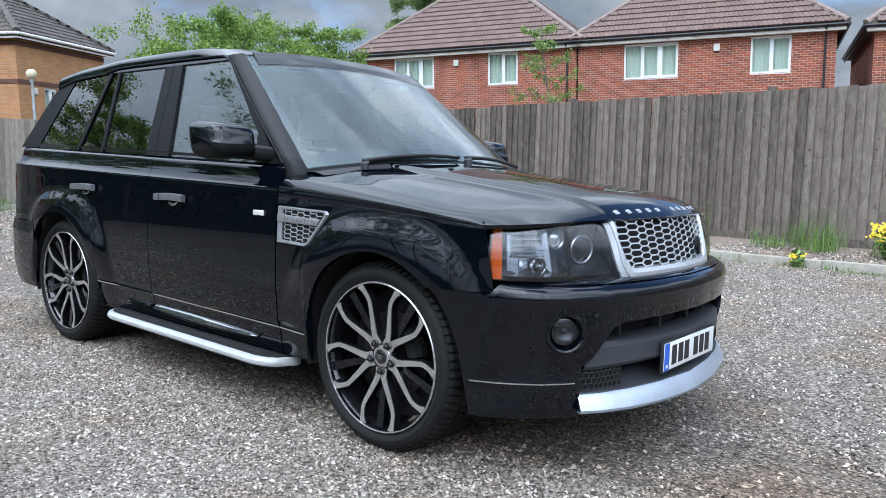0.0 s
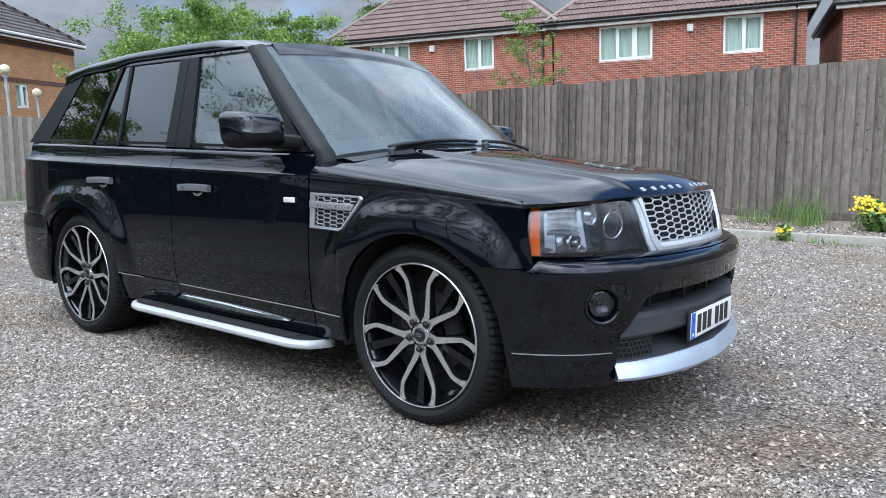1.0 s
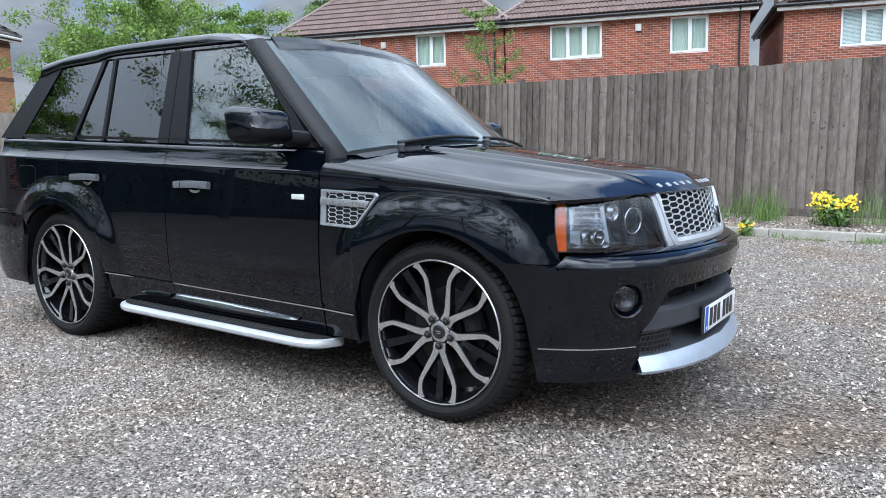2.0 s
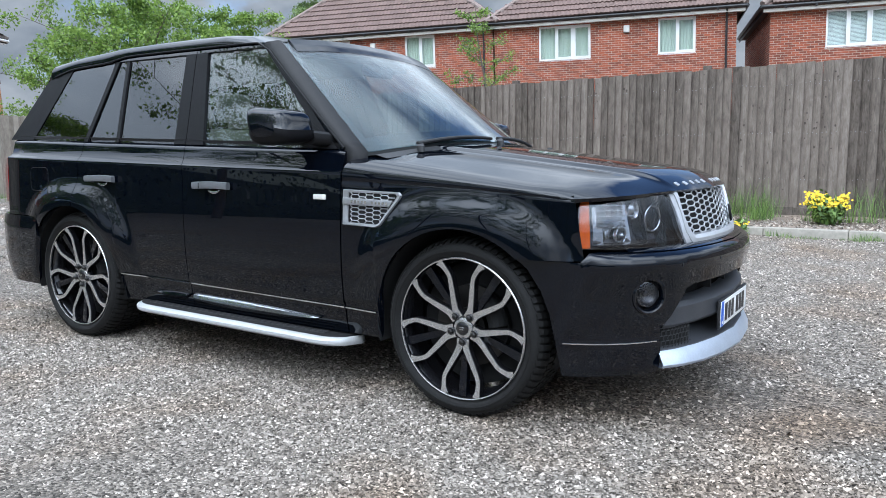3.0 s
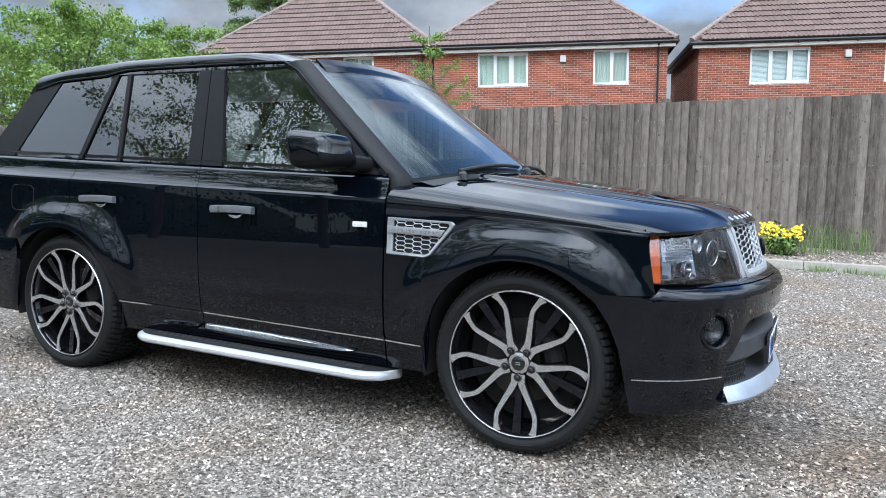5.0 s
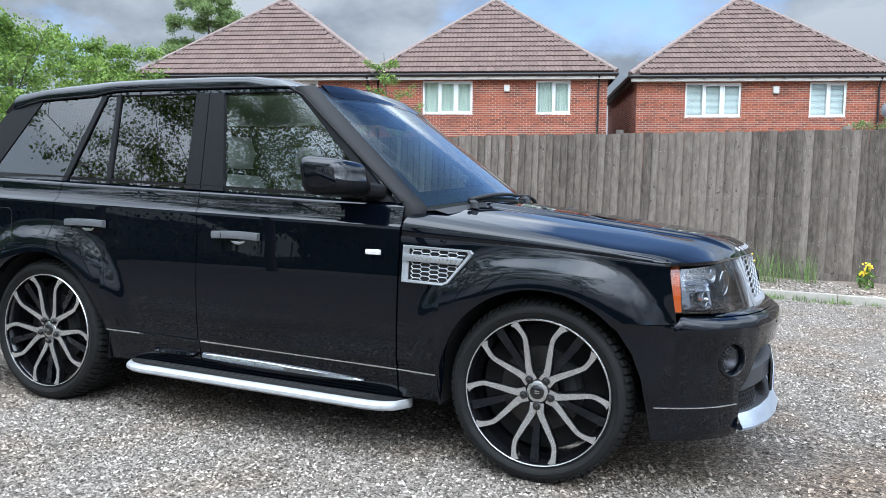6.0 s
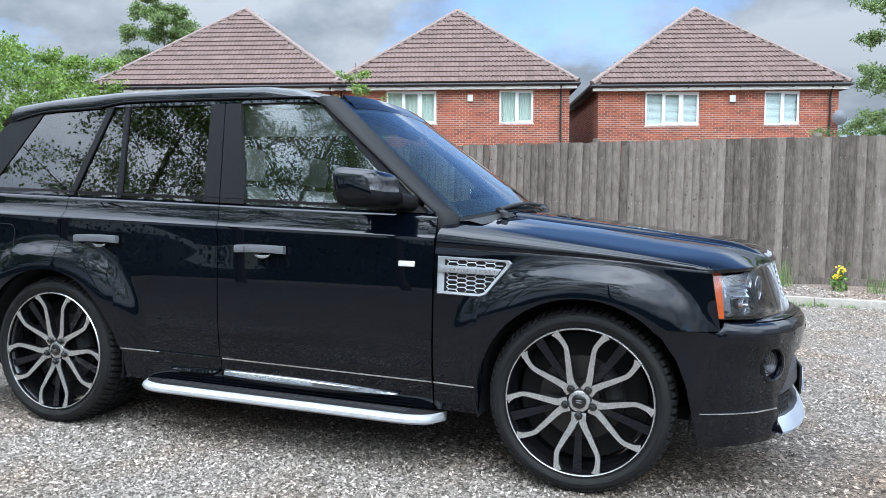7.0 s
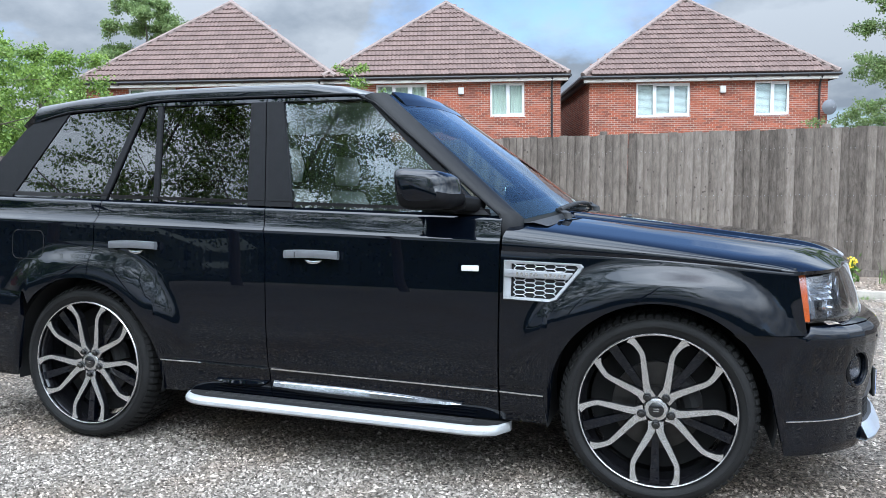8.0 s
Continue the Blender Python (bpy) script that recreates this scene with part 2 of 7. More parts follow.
LEAF = leaf_material("tree_leaves", (0.29, 0.41, 0.085), (0.07, 0.135, 0.025))
LEAFPALE = leaf_material("birch_leaves", (0.27, 0.35, 0.13), (0.10, 0.16, 0.05))
HEDGELEAF = leaf_material("dark_hedge_leaves", (0.10, 0.125, 0.07), (0.025, 0.035, 0.018), 0.2)


def brick(name, c1, c2, mortar, row=0.075, length=0.225):
    m = bpy.data.materials.new(name)
    m.use_nodes = True
    nt = m.node_tree
    N, L = nt.nodes.new, nt.links.new
    p = nt.nodes["Principled BSDF"]
    p.inputs["Roughness"].default_value = 0.88
    co, sep, com, addn = N("ShaderNodeTexCoord"), N("ShaderNodeSeparateXYZ"), N("ShaderNodeCombineXYZ"), N("ShaderNodeMath")
    L(co.outputs["Object"], sep.inputs[0])
    addn.operation = "ADD"
    L(sep.outputs[0], addn.inputs[0]); L(sep.outputs[1], addn.inputs[1])
    L(addn.outputs[0], com.inputs[0]); L(sep.outputs[2], com.inputs[1])
    b = N("ShaderNodeTexBrick")
    b.inputs["Scale"].default_value = 1.0
    b.inputs["Brick Width"].default_value, b.inputs["Row Height"].default_value = length, row
    b.inputs["Mortar Size"].default_value, b.inputs["Mortar Smooth"].default_value = 0.0065, 0.3
    b.inputs["Color1"].default_value, b.inputs["Color2"].default_value, b.inputs["Mortar"].default_value = (*c1, 1), (*c2, 1), (*mortar, 1)
    b.inputs["Bias"].default_value = -0.1
    L(com.outputs[0], b.inputs["Vector"])
    n = N("ShaderNodeTexNoise")
    n.inputs["Scale"].default_value, n.inputs["Detail"].default_value = 1.3, 8
    L(co.outputs["Object"], n.inputs["Vector"])
    hsv = N("ShaderNodeHueSaturation")
    mr = N("ShaderNodeMapRange")
    mr.inputs[3].default_value, mr.inputs[4].default_value = 0.72, 1.25
    L(n.outputs["Fac"], mr.inputs[0]); L(mr.outputs[0], hsv.inputs["Value"])
    L(b.outputs["Color"], hsv.inputs["Color"]); L(hsv.outputs[0], p.inputs["Base Color"])
    bu = N("ShaderNodeBump")
    bu.inputs["Distance"].default_value, bu.invert = 0.008, True
    L(b.outputs["Fac"], bu.inputs["Height"]); L(bu.outputs[0], p.inputs["Normal"])
    return m


def stones(name, dark, pale, island, bump):
    """Crushed stone: single chips from dark to pale, with broad brown dusty patches over the yard."""
    m = bpy.data.materials.new(name)
    m.use_nodes = True
    nt = m.node_tree
    N, L = nt.nodes.new, nt.links.new
    p = nt.nodes["Principled BSDF"]
    p.inputs["Roughness"].default_value, p.inputs["Specular IOR Level"].default_value = 0.85, 0.3
    geo = N("ShaderNodeNewGeometry")
    ramp = N("ShaderNodeValToRGB")
    e = ramp.color_ramp.elements
    e[0].position, e[0].color, e[1].position, e[1].color = 0.0, (*dark, 1), 1.0, (*pale, 1)
    for at, k in ((0.35, 0.24), (0.80, 0.46), (0.93, 0.80)):
        e.new(at).color = (*(a + (b - a) * k for a, b in zip(dark, pale)), 1)
    if island:
        L(geo.outputs["Random Per Island"], ramp.inputs[0])
    else:
        v = N("ShaderNodeTexVoronoi")
        v.inputs["Scale"].default_value = 95
        L(geo.outputs["Position"], v.inputs["Vector"])
        s = N("ShaderNodeSeparateColor")
        L(v.outputs["Color"], s.inputs[0]); L(s.outputs[0], ramp.inputs[0])
        bu = N("ShaderNodeBump"); bu.inputs["Distance"].default_value, bu.invert = bump, True
        L(v.outputs["Distance"], bu.inputs["Height"]); L(bu.outputs[0], p.inputs["Normal"])
    n = N("ShaderNodeTexNoise")
    n.inputs["Scale"].default_value, n.inputs["Detail"].default_value = 1.1, 6
    L(geo.outputs["Position"], n.inputs["Vector"])
    pr = N("ShaderNodeValToRGB")
    q = pr.color_ramp.elements
    q[0].position, q[0].color, q[1].position, q[1].color = 0.46, (1, 1, 1, 1), 0.70, (0.92, 0.80, 0.69, 1)
    L(n.outputs["Fac"], pr.inputs[0])
    mx = N("ShaderNodeMix"); mx.data_type, mx.blend_type = "RGBA", "MULTIPLY"; mx.inputs[0].default_value = 1.0
    L(ramp.outputs[0], mx.inputs[6]); L(pr.outputs[0], mx.inputs[7]); L(mx.outputs[2], p.inputs["Base Color"])
    return m


# bed darker than the chips: the shade of the gaps is in its colour
GRAVEL = stones("gravel_bed_gap_shade", (0.036, 0.030, 0.024), (0.45, 0.39, 0.325), False, 0.014)
CHIPS = stones("stone_chips", (0.063, 0.052, 0.041), (0.62, 0.55, 0.47), True, 0.0)
LAWN = material("dark_added_lawn", (0.085, 0.12, 0.035), 0.9, 0, 5, 0, 0.02, 40, colour2=(0.04, 0.055, 0.02))


def fence_wood(name, dark, mid, pale):
    """Weathered upright boards: fine grain, broad streaks, blotches, and each board a little its own tone."""
    m = bpy.data.materials.new(name)
    m.use_nodes = True
    nt = m.node_tree
    N, L = nt.nodes.new, nt.links.new
    p = nt.nodes["Principled BSDF"]
    p.inputs["Roughness"].default_value = 0.88
    p.inputs["Specular IOR Level"].default_value = 0.25
    geo, info = N("ShaderNodeNewGeometry"), N("ShaderNodeObjectInfo")
    fac = None
    for scale, st, weight in ((1.0, (95, 95, 2.2), 0.20), (1.0, (22, 22, 0.8), 0.16), (1.0, (3.5, 3.5, 1.2), 0.22)):
        mp, n, k = N("ShaderNodeMapping"), N("ShaderNodeTexNoise"), N("ShaderNodeMath")
        mp.inputs["Scale"].default_value = st
        L(geo.outputs["Position"], mp.inputs[0]); L(mp.outputs[0], n.inputs["Vector"])
        n.inputs["Detail"].default_value, n.inputs["Distortion"].default_value = 5, 0.6
        k.operation = "MULTIPLY_ADD"
        k.inputs[1].default_value = weight
        L(n.outputs["Fac"], k.inputs[0])
        if fac is None:
            k.inputs[2].default_value = 0.0
        else:
            L(fac, k.inputs[2])
        fac = k.outputs[0]
    k = N("ShaderNodeMath"); k.operation = "MULTIPLY_ADD"; k.inputs[1].default_value = 0.12
    L(info.outputs["Random"], k.inputs[0]); L(fac, k.inputs[2])
    ramp = N("ShaderNodeValToRGB")
    e = ramp.color_ramp.elements
    e[0].position, e[0].color, e[1].position, e[1].color = 0.24, (*dark, 1), 0.54, (*pale, 1)
    c = e.new(0.385); c.color = (*mid, 1)
    L(k.outputs[0], ramp.inputs[0]); L(ramp.outputs[0], p.inputs["Base Color"])
    bu = N("ShaderNodeBump"); bu.inputs["Distance"].default_value = 0.006
    L(fac, bu.inputs["Height"]); L(bu.outputs[0], p.inputs["Normal"])
    return m


FENCEWOOD = fence_wood("weathered_fence_wood", (0.052, 0.042, 0.034), (0.178, 0.149, 0.124), (0.34, 0.295, 0.252))
PALEWOOD = fence_wood("pale_weathered_fence_wood", (0.15, 0.128, 0.105), (0.30, 0.265, 0.22), (0.44, 0.40, 0.34))
REDBRICK = brick("red_brick", (0.335, 0.088, 0.042), (0.150, 0.044, 0.028), (0.44, 0.37, 0.30))
BUFFBRICK = brick("buff_brick", (0.50, 0.25, 0.10), (0.40, 0.185, 0.075), (0.42, 0.34, 0.25))
BROWNBRICK = material("brown_soldier_brick", (0.12, 0.06, 0.045), 0.88, 0, 6, 0.35, 0.003, 40)


# ---- mesh helpers ----
def mesh_object(name, verts, faces, mat, parent=None, label="", smooth=True, sharp=35):
    me = bpy.data.meshes.new(name)
    me.from_pydata([tuple(v) for v in verts], [], faces)
    me.materials.append(mat)
    if smooth:
        me.shade_smooth()
        me.set_sharp_from_angle(angle=radians(sharp))
    me.update()
    ob = new(name, me)
    if parent is not None:
        ob.parent = parent
    if label:
        ob["label"] = label
    return ob


def part(name, bm, mat, parent, label="", smooth=True, sharp=35):
    """Links a bmesh as one mesh object under a thing or a part."""
    me = bpy.data.meshes.new(name)
    bmesh.ops.recalc_face_normals(bm, faces=bm.faces)
    bm.to_mesh(me)
    bm.free()
    me.materials.append(mat)
    if smooth:
        me.shade_smooth()
        me.set_sharp_from_angle(angle=radians(sharp))
    ob = new(name, me)
    if parent is not None:
        ob.parent = parent
    if label:
        ob["label"] = label
    return ob


def empty(name, m, label, category, group="", kind=""):
    ob = new(name)
    ob.matrix_world = m
    return tagged(ob, label, category, group, kind)


def grid(bm, rows, close_u=False):
    """Faces over rows of points (all rows equally long)."""
    vs = [[bm.verts.new(p) for p in row] for row in rows]
    for a, b in zip(vs, vs[1:]):
        n = len(a)
        for i in range(n if close_u else n - 1):
            j = (i + 1) % n
            try:
                bm.faces.new((a[i], a[j], b[j], b[i]))
            except ValueError:
                pass
    return vs


def shell(rows, thick, toward):
    """A sheet through rows of points, given a back sheet `thick` away on the side of `toward`, and rims."""
    P = np.array([[tuple(p) for p in r] for r in rows], float)
    du, dv = np.gradient(P, axis=1), np.gradient(P, axis=0)
    n = np.cross(du, dv)
    n /= np.maximum(np.linalg.norm(n, axis=2, keepdims=True), 1e-9)
    s = np.sign(((np.array(toward, float) - P) * n).sum(2, keepdims=True))
    s[s == 0] = 1
    Q = P + n * s * thick
    bm = bmesh.new()
    a = grid(bm, P.tolist())
    b = grid(bm, Q.tolist())
    rim_a = a[0] + [r[-1] for r in a[1:]] + a[-1][-2::-1] + [r[0] for r in a[-2:0:-1]]
    rim_b = b[0] + [r[-1] for r in b[1:]] + b[-1][-2::-1] + [r[0] for r in b[-2:0:-1]]
    k = len(rim_a)
    for i in range(k):
        bm.faces.new((rim_a[i], rim_a[(i + 1) % k], rim_b[(i + 1) % k], rim_b[i]))
    return bm


def slab(outline, depth, bevel=0.0):
    """Prism: outline (3D points in one plane), pushed along the vector depth."""
    bm = bmesh.new()
    add_slab(bm, outline, depth)
    if bevel:
        bmesh.ops.bevel(bm, geom=bm.edges[:], offset=bevel, segments=2, profile=0.5, affect="EDGES")
    return bm


def add_slab(bm, outline, depth):
    d = Vector(depth)
    a = [bm.verts.new(p) for p in outline]
    b = [bm.verts.new(Vector(p) + d) for p in outline]
    n = len(a)
    bm.faces.new(a)
    bm.faces.new(b[::-1])
    for i in range(n):
        bm.faces.new((a[i], b[i], b[(i + 1) % n], a[(i + 1) % n]))


def add_box(bm, lo, hi, m=None):
    x0, y0, z0 = lo
    x1, y1, z1 = hi
    pts = [Vector(p) for p in ((x0, y0, z0), (x1, y0, z0), (x1, y1, z0), (x0, y1, z0), (x0, y0, z1), (x1, y0, z1), (x1, y1, z1), (x0, y1, z1))]
    if m is not None:
        pts = [m @ p for p in pts]
    v = [bm.verts.new(p) for p in pts]
    for f in ((0, 3, 2, 1), (4, 5, 6, 7), (0, 1, 5, 4), (1, 2, 6, 5), (2, 3, 7, 6), (3, 0, 4, 7)):
        bm.faces.new([v[i] for i in f])


def box(lo, hi, bevel=0.0, segments=2):
    bm = bmesh.new()
    add_box(bm, lo, hi)
    if bevel:
        bmesh.ops.bevel(bm, geom=bm.edges[:], offset=bevel, segments=segments, profile=0.5, affect="EDGES")
    return bm


def lathe(profile, n=48, axis="y"):
    """Profile of (radius, along) turned round an axis."""
    bm = bmesh.new()
    rows = []
    for r, h in profile:
        ring = []
        for i in range(n):
            a = 2 * math.pi * i / n
            c, s = r * math.cos(a), r * math.sin(a)
            ring.append((c, h, s) if axis == "y" else ((c, s, h) if axis == "z" else (h, c, s)))
        rows.append(ring)
    grid(bm, rows, close_u=True)
    return bm


def add_tube(bm, pts, r, n=8, caps=True, taper=None):
    """Round bar through points; r may shrink towards taper."""
    pts = [Vector(p) for p in pts]
    rings = []
    for i, p in enumerate(pts):
        t = (pts[min(i + 1, len(pts) - 1)] - pts[max(i - 1, 0)]).normalized()
        u = t.cross(Vector((0, 0, 1)) if abs(t.z) < 0.9 else Vector((1, 0, 0))).normalized()
        w = t.cross(u)
        k = i / max(1, len(pts) - 1)
        rr = r if taper is None else r + (taper - r) * k
        rings.append([bm.verts.new(p + (u * math.cos(2 * math.pi * j / n) + w * math.sin(2 * math.pi * j / n)) * rr) for j in range(n)])
    for a, b in zip(rings, rings[1:]):
        for j in range(n):
            bm.faces.new((a[j], a[(j + 1) % n], b[(j + 1) % n], b[j]))
    if caps:
        bm.faces.new(rings[0][::-1])
        bm.faces.new(rings[-1])


def tube(pts, r, n=8, taper=None):
    bm = bmesh.new()
    add_tube(bm, pts, r, n, True, taper)
    return bm


def disc(c, r, axis, depth, n=32, r2=None):
    """Short cylinder or ring round an axis vector."""
    bm = bmesh.new()
    ax = Vector(axis).normalized()
    u = ax.cross(Vector((0, 0, 1)) if abs(ax.z) < 0.9 else Vector((1, 0, 0))).normalized()
    w = ax.cross(u)
    c = Vector(c)
    def ring(rad, h):
        return [c + ax * h + (u * math.cos(2 * math.pi * j / n) + w * math.sin(2 * math.pi * j / n)) * rad for j in range(n)]
    if r2 is None:
        e = min(0.003, depth * 0.3)
        grid(bm, [ring(0.0005, 0), ring(r, 0), ring(r, depth - e), ring(r - e, depth), ring(0.0005, depth)], close_u=True)
    else:
        e = min((r - r2) * 0.3, depth * 0.4)
        grid(bm, [ring(r2, 0), ring(r, 0), ring(r, depth - e), ring(r - e, depth), ring(r2 + e, depth), ring(r2, depth - e), ring(r2, 0)], close_u=True)
    return bm


def span(a, b, n):
    return [a + (b - a) * i / n for i in range(n + 1)]


def smooth01(t):
    t = np.clip(t, 0, 1)
    return t * t * (3 - 2 * t)


def rise(y):
    """How far the yard climbs towards the kerb, in the site frame."""
    return 0.026 * max(0.0, y - 0.6) ** 1.0 if y < 6.3 else 0.026 * 5.7


# ---- ground, kerb, fence ----
def build_ground():
    xs = [-400, -120, -60, -30, -20, -15.6] + [-15 + 0.75 * i for i in range(41)] + [20, 30, 60, 120, 400]
    ys = [-400, -120, -60, -30, -16, -9, -6] + [-5 + 0.6 * i for i in range(19)] + [6.3, 7.3, 10, 20, 40, 100, 400]
    bm = bmesh.new()
    grid(bm, [[(x, y, rise(y) + (0.012 * noise.noise(Vector((x * 0.7, y * 0.7, 0))) if -5 < y < 6 and not (-3.6 < x < 1.2 and -1.6 < y < 1.6) else 0.0) - (0.004 if y > 6.2 else 0)) for x in xs] for y in ys])
    g = part("ground", bm, GRAVEL, None)
    g.matrix_world = SITE
    tagged(g, "grey and brown gravel yard, flat with faint bare patches", "ground", kind="structure")


# unseen lawn, added dark so that the car doors mirror less light
def build_added_lawn():
    bm = bmesh.new()
    xs, ys = span(-60, 60, 60), [-90, -60, -45, -36, -30, -26, -23, -21.6, -20.6]
    grid(bm, [[(x, y + (0.4 * noise.noise(Vector((x * 0.3, 0, 2))) if y > -21 else 0), 0.03 + 0.03 * noise.noise(Vector((x, y, 0))) - (0.05 if y > -21 else 0)) for x in xs] for y in ys])
    g = part("lawn", bm, LAWN, None)
    g.matrix_world = SITE
    tagged(g, "unseen rough green lawn, added to darken the reflections in the car", "lawn", kind="structure")


def chip_field(name, areas, seed, label):
    """Loose stone chips: squashed eight-sided lumps of many sizes lying at all angles."""
    rng = np.random.default_rng(seed)
    octa = np.array([(1, 0, 0), (0, 1, 0), (-1, 0, 0), (0, -1, 0), (0.15, 0.1, 0.9)], float)
    tri = np.array([(0, 1, 4), (1, 2, 4), (2, 3, 4), (3, 0, 4)])
    V, F, base = [], [], 0
    for (x0, x1, y0, y1, count, s0, s1) in areas:
        n = count
        x, y = rng.uniform(x0, x1, n), rng.uniform(y0, y1, n)
        # ragged edges, so that no area ends in a line
        x += rng.normal(0, 0.3, n)
        if y0 < KERB_Y:
            y -= np.where(y < y0 + 0.7, np.abs(rng.normal(0, 0.45, n)), 0)
        s = s0 + (s1 - s0) * rng.random(n) ** 2.2
        v = octa[None] * (1 + rng.uniform(-0.35, 0.35, (n, 5, 1)))
        v = v * np.stack([s * rng.uniform(0.8, 1.5, n), s * rng.uniform(0.6, 1.0, n), s * rng.uniform(0.55, 1.05, n)], 1)[:, None]
        a, t = rng.uniform(0, 6.283, n), rng.normal(0, 0.38, n)
        ca, sa, ct, st = np.cos(a), np.sin(a), np.cos(t), np.sin(t)
        vx, vz = v[..., 0] * ct[:, None] - v[..., 2] * st[:, None], v[..., 0] * st[:, None] + v[..., 2] * ct[:, None]
        vx, vy = vx * ca[:, None] - v[..., 1] * sa[:, None], vx * sa[:, None] + v[..., 1] * ca[:, None]
        gz = 0.026 * np.maximum(0, np.minimum(y, 6.3) - 0.6) + np.where(y > 6.26, 0.075 + 0.12 * (y - 6.26), 0)
        V.append(np.stack([vx + x[:, None], vy + y[:, None], vz + (gz + s * 0.18)[:, None]], 2).reshape(-1, 3))
        F.append((tri[None] + (base + 5 * np.arange(n))[:, None, None]).reshape(-1, 3))
        base += 5 * n
    V, F = np.concatenate(V), np.concatenate(F)
    ob = tri_mesh(name, V, F, CHIPS)
    ob.data.shade_smooth()
    ob.matrix_world = SITE
    return tagged(ob, label, "gravel", kind="stuff")


KERB_Y, FENCE_Y, FENCE_X = 6.2, 7.1, -15.5


def build_kerb():
    """Concrete edging in lengths of about 0.9 m, one row along each fence."""
    kerb = empty("kerb", SITE, "low weathered concrete kerb edging along the fence", "kerb", kind="structure")
    rnd = random.Random(3)
    n = 0
    x = FENCE_X + 0.9
    while x < 10:
        w = 0.912
        bm = box((x, KERB_Y - 0.075, -0.05), (x + w - 0.006, KERB_Y + 0.075, rise(KERB_Y) + 0.085), 0.012)
        ob = part("kerb_stone", bm, CONCRETE, kerb)
        ob.location.z = rnd.uniform(-0.006, 0.006)
        x += w
        n += 1
    y = -5.0
    while y < KERB_Y - 1:
        ob = part("kerb_stone", box((FENCE_X + 0.75, y, -0.05), (FENCE_X + 0.9, y + 0.906, rise(y) + 0.1), 0.012), CONCRETE, kerb)
        y += 0.912
    # bed of soil behind the kerb, rising to the boards
    bm = bmesh.new()
    xs = [FENCE_X + 0.05 + 0.5 * i for i in range(56)]
    ys = [KERB_Y + 0.07, KERB_Y + 0.3, KERB_Y + 0.55, KERB_Y + 0.75, FENCE_Y + 0.02]
    zs = [0.22, 0.25, 0.28, 0.31, 0.335]
    grid(bm, [[(x, y, z + 0.02 * noise.noise(Vector((x * 2.3, y * 2.3, 4)))) for x in xs] for y, z in zip(ys, zs)])
    bed = part("verge", bm, SOIL, None)
    bed.matrix_world = SITE
    tagged(bed, "narrow verge of soil and stones between kerb and fence", "verge", kind="structure")


def board_mesh(h, w, name, mat, seed):
    """Feather-edged board: thick on one edge, thin on the other, with a knot or two standing in it."""
    rnd = random.Random(seed)
    bm = bmesh.new()
    rows = []
    for z in (0.0, h * 0.33, h * 0.66, h):
        j = rnd.uniform(-0.002, 0.002)
        rows.append([(j, 0.004, z), (j + w, -0.006, z), (j + w, -0.034, z), (j + w - 0.003, -0.037, z), (j + 0.004, -0.006, z), (j, -0.003, z)])
    grid(bm, rows, close_u=True)
    for z in (rows[0], rows[-1]):
        bm.faces.new([bm.verts.new(p) for p in z])
    me = bpy.data.meshes.new(name)
    bmesh.ops.recalc_face_normals(bm, faces=bm.faces)
    bm.to_mesh(me)
    bm.free()
    me.materials.append(mat)
    return me


